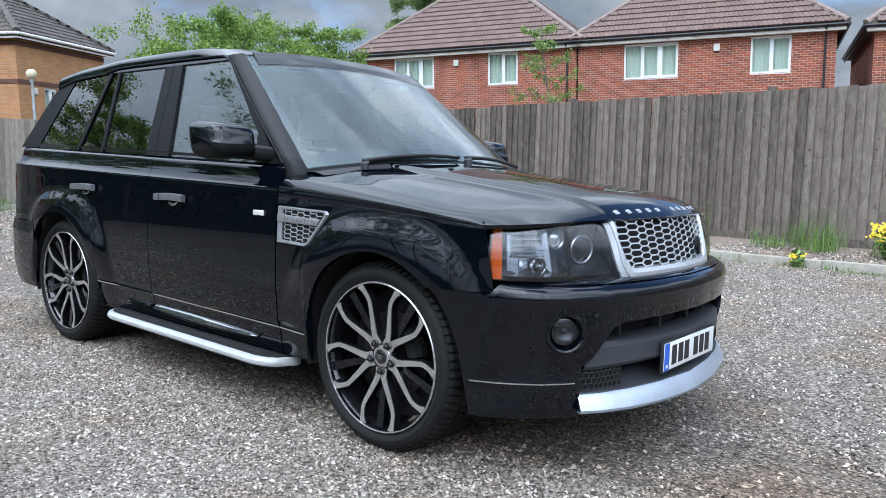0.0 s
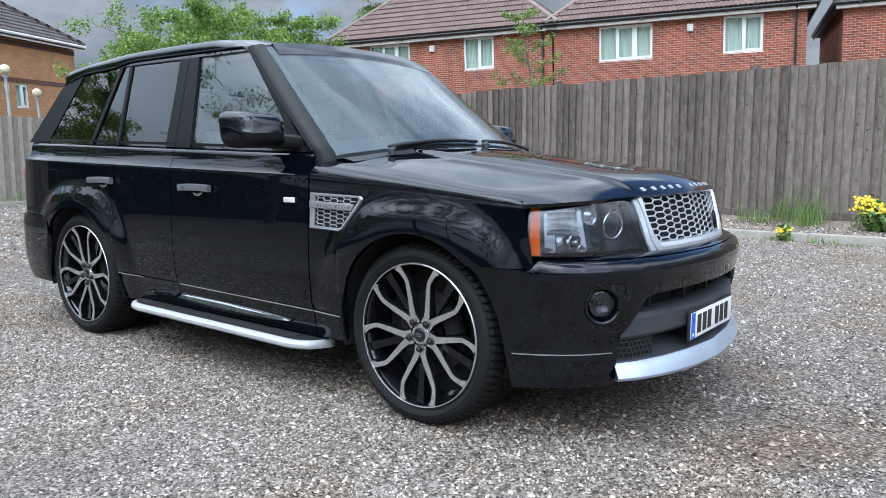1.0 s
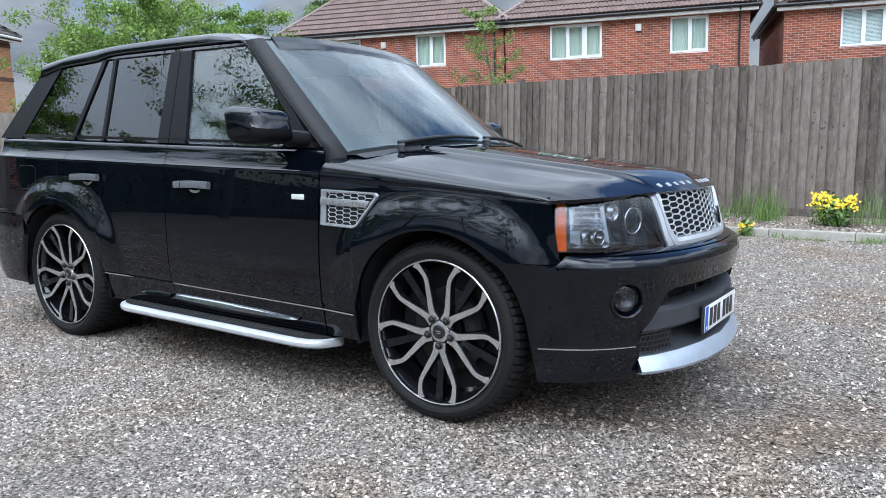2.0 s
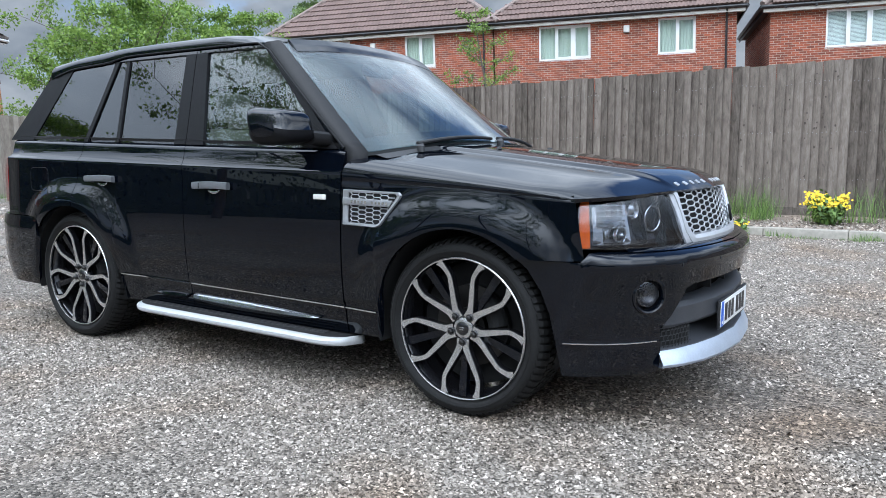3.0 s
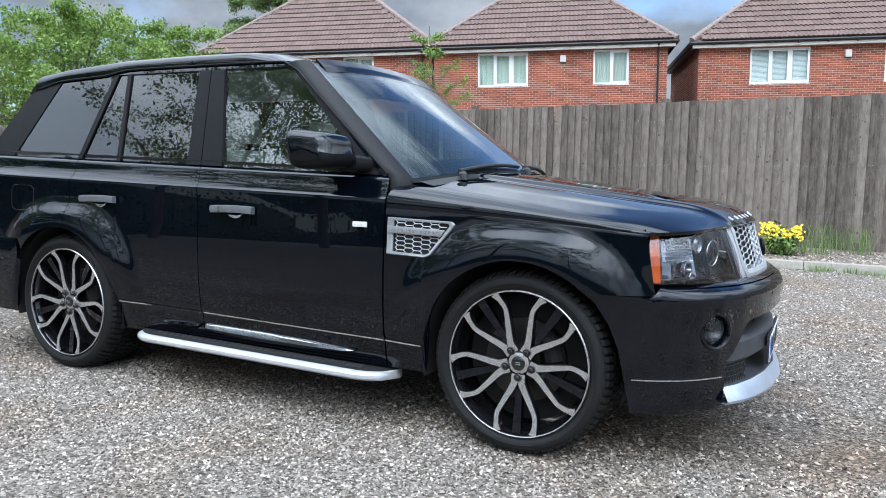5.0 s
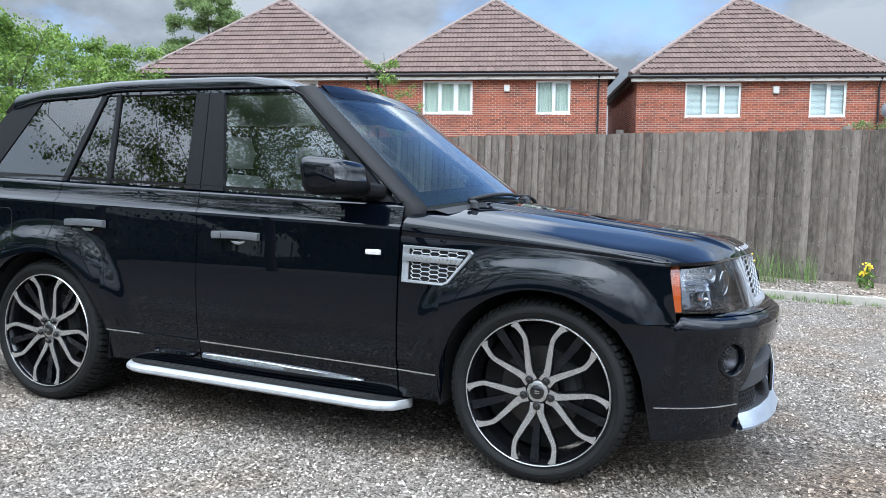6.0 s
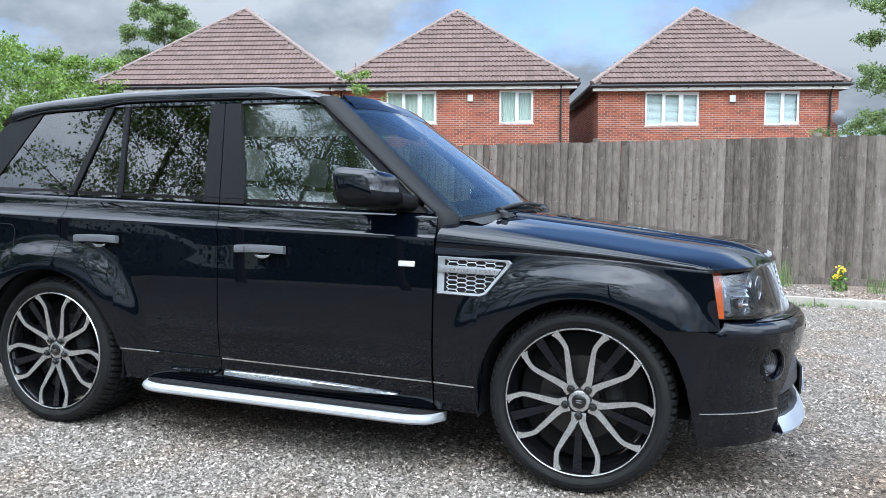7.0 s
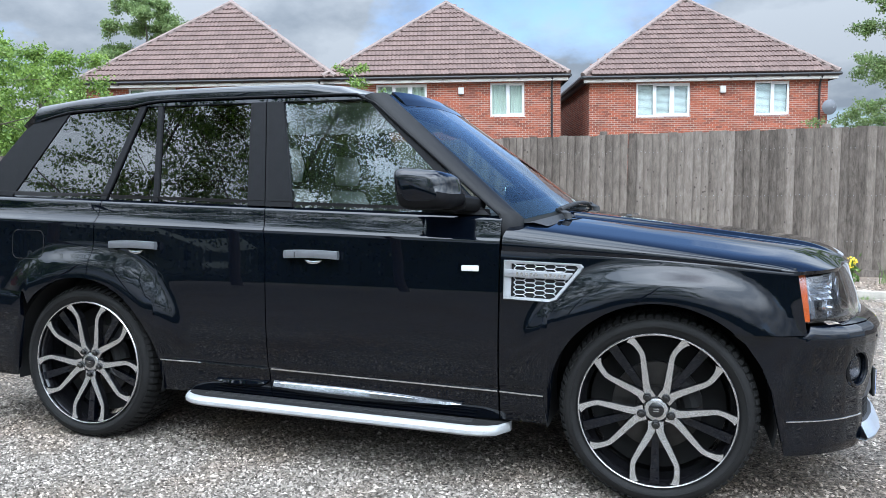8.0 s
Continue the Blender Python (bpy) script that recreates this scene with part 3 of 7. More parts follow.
def build_fence(name, m, length, mat, label, base, top, seed, knots):
    """A run of upright boards on rails and posts. base and top: heights along the run."""
    rnd = random.Random(seed)
    fence = empty(name, m, label, "fence", kind="structure")
    w = 0.107
    meshes = [board_mesh(1.0, w + 0.012, "board", mat, seed + i) for i in range(7)]
    kn = bmesh.new()
    nails = bmesh.new()
    x, i = 0.0, 0
    while x < length:
        z0, z1 = base(x) + 0.12 + rnd.uniform(-0.01, 0.01), top(x) + rnd.uniform(-0.012, 0.012)
        ob = new("board", rnd.choice(meshes))
        ob.parent = fence
        ob.location = (x, rnd.uniform(-0.005, 0.005), z0)
        ob.rotation_euler = (rnd.uniform(-0.004, 0.004), rnd.uniform(-0.006, 0.006), rnd.uniform(-0.02, 0.02))
        ww = w * rnd.uniform(0.97, 1.03)
        ob.scale = (ww / w, 1, z1 - z0)
        if knots:
            for k in range(rnd.choice((1, 2, 3, 4, 5, 7))):
                kz, kx, kr = rnd.uniform(z0 + 0.05, z1 - 0.05), x + rnd.uniform(0.025, w - 0.025), rnd.uniform(0.005, 0.014)
                ring = [(kx + kr * math.cos(a) * rnd.uniform(0.8, 1.1), -0.0045 - 0.29 * (kx - x) - 0.001, kz + 1.35 * kr * math.sin(a)) for a in [k2 * 0.785 for k2 in range(8)]]
                add_slab(kn, ring, (0, 0.012, 0))
            for hz in (0.2, 0.52, 0.86):
                for hx in (0.03, 0.08):
                    z = z0 + (z1 - z0) * hz + rnd.uniform(-0.012, 0.012)
                    add_box(nails, (x + hx, -0.0075 - 0.29 * hx, z), (x + hx + 0.006, -0.002, z + 0.006))
        x += ww
        i += 1
    if knots:
        part("knots", kn, KNOT, fence, "dark knots in the boards", smooth=False)["kind"] = "stuff"
        part("nail_heads", nails, GALV, fence, "small grey nail heads", smooth=False)["kind"] = "stuff"
    x = 0.0
    while x < length:
        xx = min(length, x + 2.9)
        part("gravel_board", box((x + 0.004, -0.03, base(x) - 0.25), (xx - 0.004, 0.012, base(x) + 0.125), 0.006), mat, fence, "long horizontal board at the foot of the fence")
        for k in (0.22, 0.55, 0.88):
            z0, z1 = base(x) + (top(x) - base(x)) * k, base(xx) + (top(xx) - base(xx)) * k
            bm = bmesh.new()
            grid(bm, [[(px, y, z + dz) for y, dz in ((0.02, -0.04), (0.09, 0.0), (0.02, 0.04))] for px, z in ((x, z0), (xx, z1))], close_u=True)
            part("rail", bm, mat, fence)
        part("post", box((x - 0.05, 0.06, base(x) - 0.4), (x + 0.05, 0.16, top(x) + 0.0 if not knots else top(x) + 0.06), 0.008), mat, fence)
        x = xx
    return fence


# ---- houses ----
D_ANG = radians(15.7)
FACADE = Matrix(((math.cos(D_ANG), -math.sin(D_ANG), 0, -24.0 * math.sin(D_ANG)), (math.sin(D_ANG), math.cos(D_ANG), 0, 24.0 * math.cos(D_ANG)), (0, 0, 1, 0), (0, 0, 0, 1)))


def window(parent, u0, u1, z0, z1, sashes, blind, face=0.0):
    """Casement window in a facade facing -y (local): frame, sashes, panes, sill, and what hangs behind."""
    f = 0.06
    y0, y1 = face - 0.012, face + 0.07
    step = (u1 - u0) / sashes
    holes = [(u0 + step * k + (f if k == 0 else 0.035), u0 + step * (k + 1) - (f if k == sashes - 1 else 0.035), z0 + f, z1 - f) for k in range(sashes)]
    bm = wall_with_holes(u0, u1, z0, z1, holes, y0, y1)
    win = part("window", bm, UPVC, parent, "white plastic casement window", smooth=False)
    part("window_sill", box((u0 - 0.03, face - 0.05, z0 - 0.045), (u1 + 0.03, face + 0.02, z0 - 0.003), 0.006), UPVC, win)
    for k in range(sashes):
        a, b = u0 + step * k + 0.035, u0 + step * (k + 1) - 0.035
        if k == sashes - 1 or (sashes == 3 and k == 1):
            bm = wall_with_holes(a, b, z0 + f, z1 - f, [(a + 0.045, b - 0.045, z0 + f + 0.045, z1 - f - 0.045)], y0 - 0.014, y0)
            part("opening_sash", bm, UPVC, win, smooth=False)
        part("pane", box((a, face + 0.02, z0 + f), (b, face + 0.028, z1 - f)), PANE, win, smooth=False).visible_shadow = False
    if blind:
        bm = bmesh.new()
        n = 26
        for k in range(n):
            z = z0 + 0.06 + (z1 - z0 - 0.12) * k / n
            add_slab(bm, [(u0 + f, face + 0.09, z), (u0 + f, face + 0.10, z + 0.034), (u0 + f, face + 0.103, z + 0.034), (u0 + f, face + 0.093, z)], (u1 - u0 - 2 * f, 0, 0))
        part("blind", bm, UPVC, win, "white slatted blind behind the glass", smooth=False)["kind"] = "stuff"
    else:
        bm = bmesh.new()
        n = 40
        pts = [(u0 + f + (u1 - u0 - 2 * f) * k / n, face + 0.11 + 0.02 * math.sin(k * 1.7), 0) for k in range(n + 1)]
        grid(bm, [[(p[0], p[1], z) for p in pts] for z in (z0, z1)])
        part("curtain", bm, CURTAIN, win, "pale net curtain behind the glass")
    part("brick_sill", box((u0 - 0.02, face - 0.012, z0 - 0.155), (u1 + 0.02, face + 0.05, z0 - 0.05)), BROWNBRICK, win, smooth=False)
    return win


def wall_with_holes(u0, u1, z0, z1, holes, y0, y1):
    """Front wall of thickness y1 - y0 with rectangular openings."""
    us = sorted({u0, u1, *[h[0] for h in holes], *[h[1] for h in holes]})
    zs = sorted({z0, z1, *[h[2] for h in holes], *[h[3] for h in holes]})
    bm = bmesh.new()
    for a, b in zip(us, us[1:]):
        for c, d in zip(zs, zs[1:]):
            mu, mz = (a + b) / 2, (c + d) / 2
            if any(h[0] < mu < h[1] and h[2] < mz < h[3] for h in holes):
                continue
            add_box(bm, (a, y0, c), (b, y1, d))
    bmesh.ops.remove_doubles(bm, verts=bm.verts, dist=1e-5)
    return bm


def tile_mesh(name, mat, w=0.30, l=0.36):
    """One interlocking roof tile with two rolls, lying in its own x (across) and y (up the slope)."""
    prof = [(0, 0.008), (0.035, 0.03), (0.075, 0.035), (0.115, 0.012), (0.15, 0.008), (0.185, 0.03), (0.225, 0.035), (0.265, 0.012), (0.303, 0.008)]
    prof = [(x * w / 0.3, z) for x, z in prof]
    v = [(x, 0, z + 0.045) for x, z in prof] + [(x, l, z) for x, z in prof] + [(x, 0.01, z - 0.02) for x, z in prof]
    n = len(prof)
    f = [(i, i + 1, n + i + 1, n + i) for i in range(n - 1)] + [(2 * n + i, 2 * n + i + 1, i + 1, i) for i in range(n - 1)]
    me = bpy.data.meshes.new(name)
    me.from_pydata(v, [], f)
    me.materials.append(mat)
    me.shade_smooth()
    me.set_sharp_from_angle(angle=radians(40))
    return me


def hip_roof(house, w, depth, z, pitch, over, mat_tile, mat_rows, pieces, setback=1.0):
    """Hipped roof over 0..w by 0..depth; front hip in single tiles, the rest in joined rows."""
    x0, x1, y0, y1 = -over, w + over, -over, depth + over
    half = (x1 - x0) / 2
    rise_z = half * math.tan(pitch)
    cx = (x0 + x1) / 2
    apex1, apex2 = Vector((cx, y0 + half * setback, z + rise_z)), Vector((cx, y1 - half, z + rise_z))
    c = [Vector((x0, y0, z)), Vector((x1, y0, z)), Vector((x1, y1, z)), Vector((x0, y1, z))]
    roof = mesh_object("roof", [*c, apex1, apex2] + [p - Vector((0, 0, 0.12)) for p in c], [(0, 1, 4), (1, 2, 5, 4), (2, 3, 5), (3, 0, 4, 5), (6, 7, 1, 0), (7, 8, 2, 1), (8, 9, 3, 2), (9, 6, 0, 3), (9, 8, 7, 6)], mat_rows, house, "hipped roof of brown concrete tiles", smooth=False)
    gauge, tw = 0.305, 0.30
    rows = int(half / math.cos(pitch) / gauge)
    front = math.atan2(rise_z, half * setback)
    slope = Vector((0, math.cos(front), math.sin(front)))
    run = half * setback / math.cos(front)
    tm = tile_mesh("tile", mat_tile, tw)
    rot = Matrix.Rotation(front, 4, "X")
    rnd = random.Random(int(w * 100))
    if pieces:
        for r in range(int(run / gauge) + 1):
            p = Vector((0, y0 - 0.04, z)) + slope * (gauge * r)
            inset = half * gauge * r / run
            a, b = x0 + inset + 0.06, x1 - inset - tw + 0.02
            k = math.ceil((a - x0 - 0.05) / tw)
            while x0 + k * tw < b:
                ob = new("tile", tm)
                ob.parent = roof
                ob.matrix_basis = Matrix.Translation((x0 + k * tw, p.y, p.z + 0.016 + rnd.uniform(-0.003, 0.003))) @ rot
                k += 1
    # joined rows on the flanks
    V, F = [], []
    prof = [(0, 0.012), (0.075, 0.036), (0.15, 0.012), (0.225, 0.036), (0.30, 0.012)]
    for side in ((0, 1) if pieces else (0, 1, 2)):
        for r in range(rows + 1):
            inset = gauge * r * math.cos(pitch)
            h = z + gauge * r * math.sin(pitch)
            a, b = (y0 + inset * setback, y1 - inset) if side < 2 else (x0 + inset, x1 - inset)
            k = 0
            while a + k * tw < b:
                bi = len(V)
                for t, up in ((0.0, 0.045), (gauge + 0.04, 0.0)):
                    for px, pz in prof:
                        s = min(b, a + k * tw + px)
                        run_t = min(t, (half - inset) / math.cos(pitch))
                        e = inset + run_t * math.cos(pitch)
                        zz = h + run_t * math.sin(pitch) + pz + up
                        V.append((x0 + e, s, zz) if side == 0 else ((x1 - e, s, zz) if side == 1 else (s, y0 + e, zz)))
                for q in range(4):
                    F.append((bi + q, bi + q + 1, bi + 5 + q + 1, bi + 5 + q))
                bi2 = len(V)
                for q in range(5):
                    vx = V[bi + q]
                    V.append((vx[0], vx[1], vx[2] - 0.06))
                for q in range(4):
                    F.append((bi2 + q, bi2 + q + 1, bi + q + 1, bi + q))
                k += 1
    mesh_object("tile_course", V, F, mat_rows, roof, smooth=False)["kind"] = "stuff"
    # hip and ridge caps, one by one
    cap = bmesh.new()
    add_tube(cap, [(0, 0, 0), (0.42, 0, 0)], 0.115, 10)
    cme = bpy.data.meshes.new("ridge_tile")
    cap.to_mesh(cme)
    cap.free()
    cme.materials.append(DARKTILE if mat_tile is DARKTILE else RIDGE)
    for p, q in ((c[0], apex1), (c[1], apex1), (apex1, apex2)):
        d = q - p
        n = int(d.length / 0.38)
        turn = d.to_track_quat("X", "Z").to_matrix().to_4x4()
        for k in range(n):
            ob = new("ridge_tile", cme)
            ob.parent = roof
            ob.matrix_basis = Matrix.Translation(p + d * (k / n) + Vector((0, 0, (0.03 if p is not apex1 else -0.13) + 0.004 * (k % 2)))) @ turn
    return roof


def brick_house(u0, u1, windows, vent_u, eave, base, label, dish=False):
    """Two-storey brick house; windows as (u0, u1, z0, z1, sashes, blind) along the facade line."""
    w, depth = u1 - u0, 9.5
    house = empty("house", FACADE @ Matrix.Translation((u0, 0, 0)), label, "house", "houses behind the fence")
    holes = [(a - u0, b - u0, c, d) for a, b, c, d, _, _ in windows]
    part("wall", wall_with_holes(0, w, base, eave, holes, 0, 0.28), REDBRICK, house, "red brick front wall", smooth=False)
    part("wall", box((0, 0.283, base), (0.28, depth, eave)), REDBRICK, house, smooth=False)
    part("wall", box((w - 0.28, 0.283, base), (w, depth, eave)), REDBRICK, house, smooth=False)
    part("wall", box((0.283, depth - 0.28, base), (w - 0.283, depth, eave)), REDBRICK, house, smooth=False)
    part("room_back", box((0.3, 1.6, base), (w - 0.3, 1.7, eave - 0.02)), ROOMDARK, house, smooth=False)
    for a, b, c, d, n, blind in windows:
        window(house, a - u0, b - u0, c, d, n, blind, 0.05)
    hip_roof(house, w, depth, eave + 0.17, radians(36.5), 0.27, TILE, TILEROWS, True, 0.78)
    for lo, hi in (((-0.24, -0.25, eave - 0.05), (w + 0.24, -0.225, eave + 0.13)), ((-0.25, -0.22, eave - 0.05), (-0.225, depth + 0.2, eave + 0.13)), ((w + 0.225, -0.22, eave - 0.05), (w + 0.25, depth + 0.2, eave + 0.13))):
        part("fascia", box(lo, hi, 0.004), FASCIA if hi[0] > w and lo[0] < 0 else GUTTER, house, "fascia board under the eaves")
    part("soffit", box((-0.22, -0.22, eave - 0.04), (w + 0.22, -0.003, eave - 0.02)), FASCIA, house, smooth=False)
    for p, q in (((-0.3, -0.31, eave + 0.12), (w + 0.3, -0.31, eave + 0.12)), ((-0.31, -0.3, eave + 0.12), (-0.31, depth, eave + 0.12)), ((w + 0.31, -0.3, eave + 0.12), (w + 0.31, depth, eave + 0.12))):
        part("gutter", tube([p, q], 0.055, 10), GUTTER, house, "black half-round gutter")
    k = 0.4
    while k < w:
        part("gutter_bracket", box((k, -0.36, eave + 0.03), (k + 0.05, -0.25, eave + 0.11)), GUTTER, house)
        k += 0.9
    for x in (w - 0.32,):
        part("downpipe", tube([(x, -0.3, eave + 0.08), (x, -0.12, eave - 0.12), (x, -0.07, eave - 0.3), (x, -0.07, base)], 0.036, 8), GUTTER, house, "black plastic downpipe")
    v = vent_u - u0
    vent = part("vent_cowl", box((v - 0.10, -0.09, eave - 0.46), (v + 0.10, -0.002, eave - 0.22), 0.015), FASCIA, house, "small cream wall vent cowl")
    part("vent_base", box((v - 0.08, -0.055, eave - 0.475), (v + 0.08, -0.004, eave - 0.462)), GUTTER, vent)
    if dish:
        rows = []
        for r in (0.001, 0.10, 0.19, 0.27):
            rows.append([(w - 0.06 + r * math.cos(a) * 0.95, -0.35 + 0.5 * r * r * 2, eave - 1.05 + r * math.sin(a)) for a in [k2 * math.pi / 12 for k2 in range(24)]])
        bm = bmesh.new()
        grid(bm, rows, close_u=True)
        dishp = part("satellite_dish", bm, DISHGREY, house, "grey satellite dish on the corner")
        part("dish_arm", tube([(w + 0.06, -0.33, eave - 1.05), (w - 0.04, -0.03, eave - 1.25)], 0.02, 8), GALV, dishp)
    return house


def yellow_house():
    """Buff brick house past the far fence, with a brown band course."""
    a = math.atan2(4.5, -2.9)
    m = Matrix.Translation((-24.8, 7.7, 0)) @ Matrix.Rotation(a, 4, "Z")
    w, depth, eave, base = 5.15, 7.0, 5.0, -1.6
    house = empty("house", m, "buff yellow brick house with dark tiled hipped roof", "house")
    holes = [(1.35, 2.05, 2.70, 3.52)]
    part("wall", wall_with_holes(0, w, base, eave, holes, 0, 0.28), BUFFBRICK, house, "buff brick wall", smooth=False)
    part("wall", box((0, 0.283, base), (0.28, depth, eave)), BUFFBRICK, house, smooth=False)
    part("wall", box((w - 0.28, 0.283, base), (w, depth, eave)), BUFFBRICK, house, smooth=False)
    part("wall", box((0.283, depth - 0.28, base), (w - 0.283, depth, eave)), BUFFBRICK, house, smooth=False)
    part("room_back", box((0.3, 1.6, base), (w - 0.3, 1.7, eave - 0.02)), ROOMDARK, house, smooth=False)
    window(house, 1.35, 2.05, 2.70, 3.52, 2, False, 0.05)
    for lo, hi in (((-0.02, -0.02, 3.56), (w + 0.02, -0.002, 3.70)), ((-0.02, 0.0, 3.56), (-0.002, depth, 3.70)), ((-0.02, -0.02, 4.78), (w + 0.02, -0.002, 4.94)), ((-0.02, 0.0, 4.78), (-0.002, depth, 4.94))):
        part("band_course", box(lo, hi), BROWNBRICK, house, "dark brown brick band", smooth=False)
    hip_roof(house, w, depth, eave + 0.15, radians(35), 0.3, DARKTILE, DARKTILE, False)
    for lo, hi in (((-0.26, -0.28, eave - 0.03), (w + 0.26, -0.25, eave + 0.12)), ((-0.28, -0.25, eave - 0.03), (-0.25, depth + 0.2, eave + 0.12))):
        part("fascia", box(lo, hi, 0.004), UPVC, house, "white fascia board")
    for p, q in (((-0.3, -0.33, eave + 0.12), (w + 0.3, -0.33, eave + 0.12)), ((-0.33, -0.3, eave + 0.12), (-0.33, depth, eave + 0.12))):
        part("gutter", tube([p, q], 0.05, 8), UPVC, house)
    part("junction_box", box((0.75, -0.06, 3.25), (0.93, -0.002, 3.47), 0.01), FASCIA, house)
    # lean-to porch roof on the near flank
    bm = bmesh.new()
    grid(bm, [[(-1.6, 1.0, 2.2), (-1.6, 6.0, 2.2)], [(-0.002, 1.0, 3.0), (-0.002, 6.0, 3.0)]])
    grid(bm, [[(-1.6, 1.0, 2.08), (-1.6, 6.0, 2.08)], [(-1.6, 1.0, 2.2), (-1.6, 6.0, 2.2)]])
    part("porch_roof", bm, DARKTILE, house, "dark tiled lean-to roof", smooth=False)
    part("porch_wall", box((-1.45, 1.2, base), (-0.003, 5.8, 2.15)), BUFFBRICK, house, smooth=False)
    return house


def globe_lamp(x, y, h, label):
    m = Matrix.Translation((x, y, -0.9))
    lamp = empty("street_lamp", m, label, "lamp post", "globe lamps")
    part("pole", lathe([(0.001, 0), (0.075, 0), (0.075, 0.9), (0.045, 0.95), (0.035, h + 0.71), (0.001, h + 0.71)], 12, "z"), GALV, lamp)
    part("collar", lathe([(0.001, h + 0.69), (0.06, h + 0.69), (0.07, h + 0.75), (0.001, h + 0.77)], 16, "z"), GALV, lamp)
    prof = [(max(0.001, 0.13 * math.sin(k * math.pi / 12)), h + 0.88 - 0.13 * math.cos(k * math.pi / 12)) for k in range(13)]
    part("globe", lathe(prof, 24, "z"), GLOBE, lamp, "cream opal globe")
    return lamp


# ---- plants ----
def tri_mesh(name, V, F, mat, parent=None, label=""):
    """A mesh straight from arrays of points and triangles."""
    me = bpy.data.meshes.new(name)
    me.vertices.add(len(V)); me.vertices.foreach_set("co", V.ravel())
    me.loops.add(F.size); me.loops.foreach_set("vertex_index", F.ravel().astype(np.int32))
    me.polygons.add(len(F)); me.polygons.foreach_set("loop_start", np.arange(0, F.size, 3, dtype=np.int32))
    me.update(calc_edges=True)
    me.materials.append(mat)
    ob = new(name, me)
    if parent is not None:
        ob.parent = parent
    if label:
        ob["label"] = label
    return ob


def leaves(name, clouds, size, mat, parent, rng, label=""):
    """Small pointed leaves, each two triangles folded along the rib. clouds: (centre, spread, count)."""
    c = np.concatenate([np.array(p) + rng.normal(0, 1, (n, 3)) * np.array(sp) for p, sp, n in clouds])
    k = len(c)
    d = rng.normal(0, 1, (k, 3)); d[:, 2] -= 0.5
    d /= np.linalg.norm(d, axis=1, keepdims=True)
    u = np.cross(d, rng.normal(0, 1, (k, 3))); u /= np.linalg.norm(u, axis=1, keepdims=True)
    z = np.cross(d, u)
    s = size * rng.uniform(0.6, 1.3, (k, 1))
    V = np.stack([c, c + d * s * 0.45 + u * s * 0.3 + z * s * 0.08, c + d * s, c + d * s * 0.45 - u * s * 0.3 + z * s * 0.08], 1)
    F = np.array([(0, 1, 2), (0, 2, 3)])[None] + 4 * np.arange(k)[:, None, None]
    return tri_mesh(name, V.reshape(-1, 3), F.reshape(-1, 3), mat, parent, label)


def tree(name, x, y, ground, height, radius, seed, mat, label, leaf=0.10, dens=1.0, category="tree", lean=0.0, droop=0.0, flat=1.0, slim=1.0):
    """Tapered trunk, forking limbs and a crown of single leaves gathered round the twigs."""
    rnd, rng = random.Random(seed), np.random.default_rng(seed)
    t = empty(name, Matrix.Translation((x, y, ground)), label, category)
    bm = bmesh.new()
    clouds = []
    trunk_h = height * 0.9
    trunk = [Vector((lean * k * k * height + 0.03 * height * math.sin(k * 5 + seed), 0.02 * height * math.cos(k * 4 + seed), trunk_h * k)) for k in [i / 7 for i in range(8)]]
    r0 = (0.018 * height + 0.02) * (0.42 if name in ("sapling", "birch_tree") else slim)
    add_tube(bm, trunk, r0, 8, True, r0 * 0.15)
    limbs = int(15 + height * 1.6)
    for i in range(limbs):
        k = 0.22 + 0.75 * i / limbs
        j = k * 7
        p = trunk[int(j)].lerp(trunk[min(7, int(j) + 1)], j % 1)
        a = i * 2.4 + rnd.uniform(-0.5, 0.5)
        reach = radius * (math.sin(math.pi * min(1, 0.18 + k * 0.78)) ** 0.7) * rnd.uniform(0.65, 1.12)
        q = p + Vector((math.cos(a) * reach, math.sin(a) * reach, reach * rnd.uniform(0.15, 0.65) - droop * reach))
        mid = p.lerp(q, 0.5) + Vector((0, 0, 0.1 * reach))
        add_tube(bm, [p, mid, q], r0 * 0.32 * (1.1 - k), 5, True, 0.006)
        for s in range(7):
            f = 0.3 + 0.7 * s / 6
            base = p.lerp(mid, f * 2) if f < 0.5 else mid.lerp(q, f * 2 - 1)
            tip = base + Vector((rnd.uniform(-1, 1), rnd.uniform(-1, 1), rnd.uniform(-0.5, 0.7) - droop)) * reach * 0.33
            add_tube(bm, [base, tip], 0.008, 4, False, 0.003)
            n = int(60 * dens)
            for h in range(3):
                w = 0.046 * radius
                clouds.append((base.lerp(tip, 0.35 + 0.33 * h), (w, w, 0.75 * w * flat), n // 3 + 1))
    part("trunk", bm, BARK, t, "branching trunk and limbs", sharp=60)
    leaves("crown", clouds, leaf, mat, t, rng, "crown of small leaves")
    return t


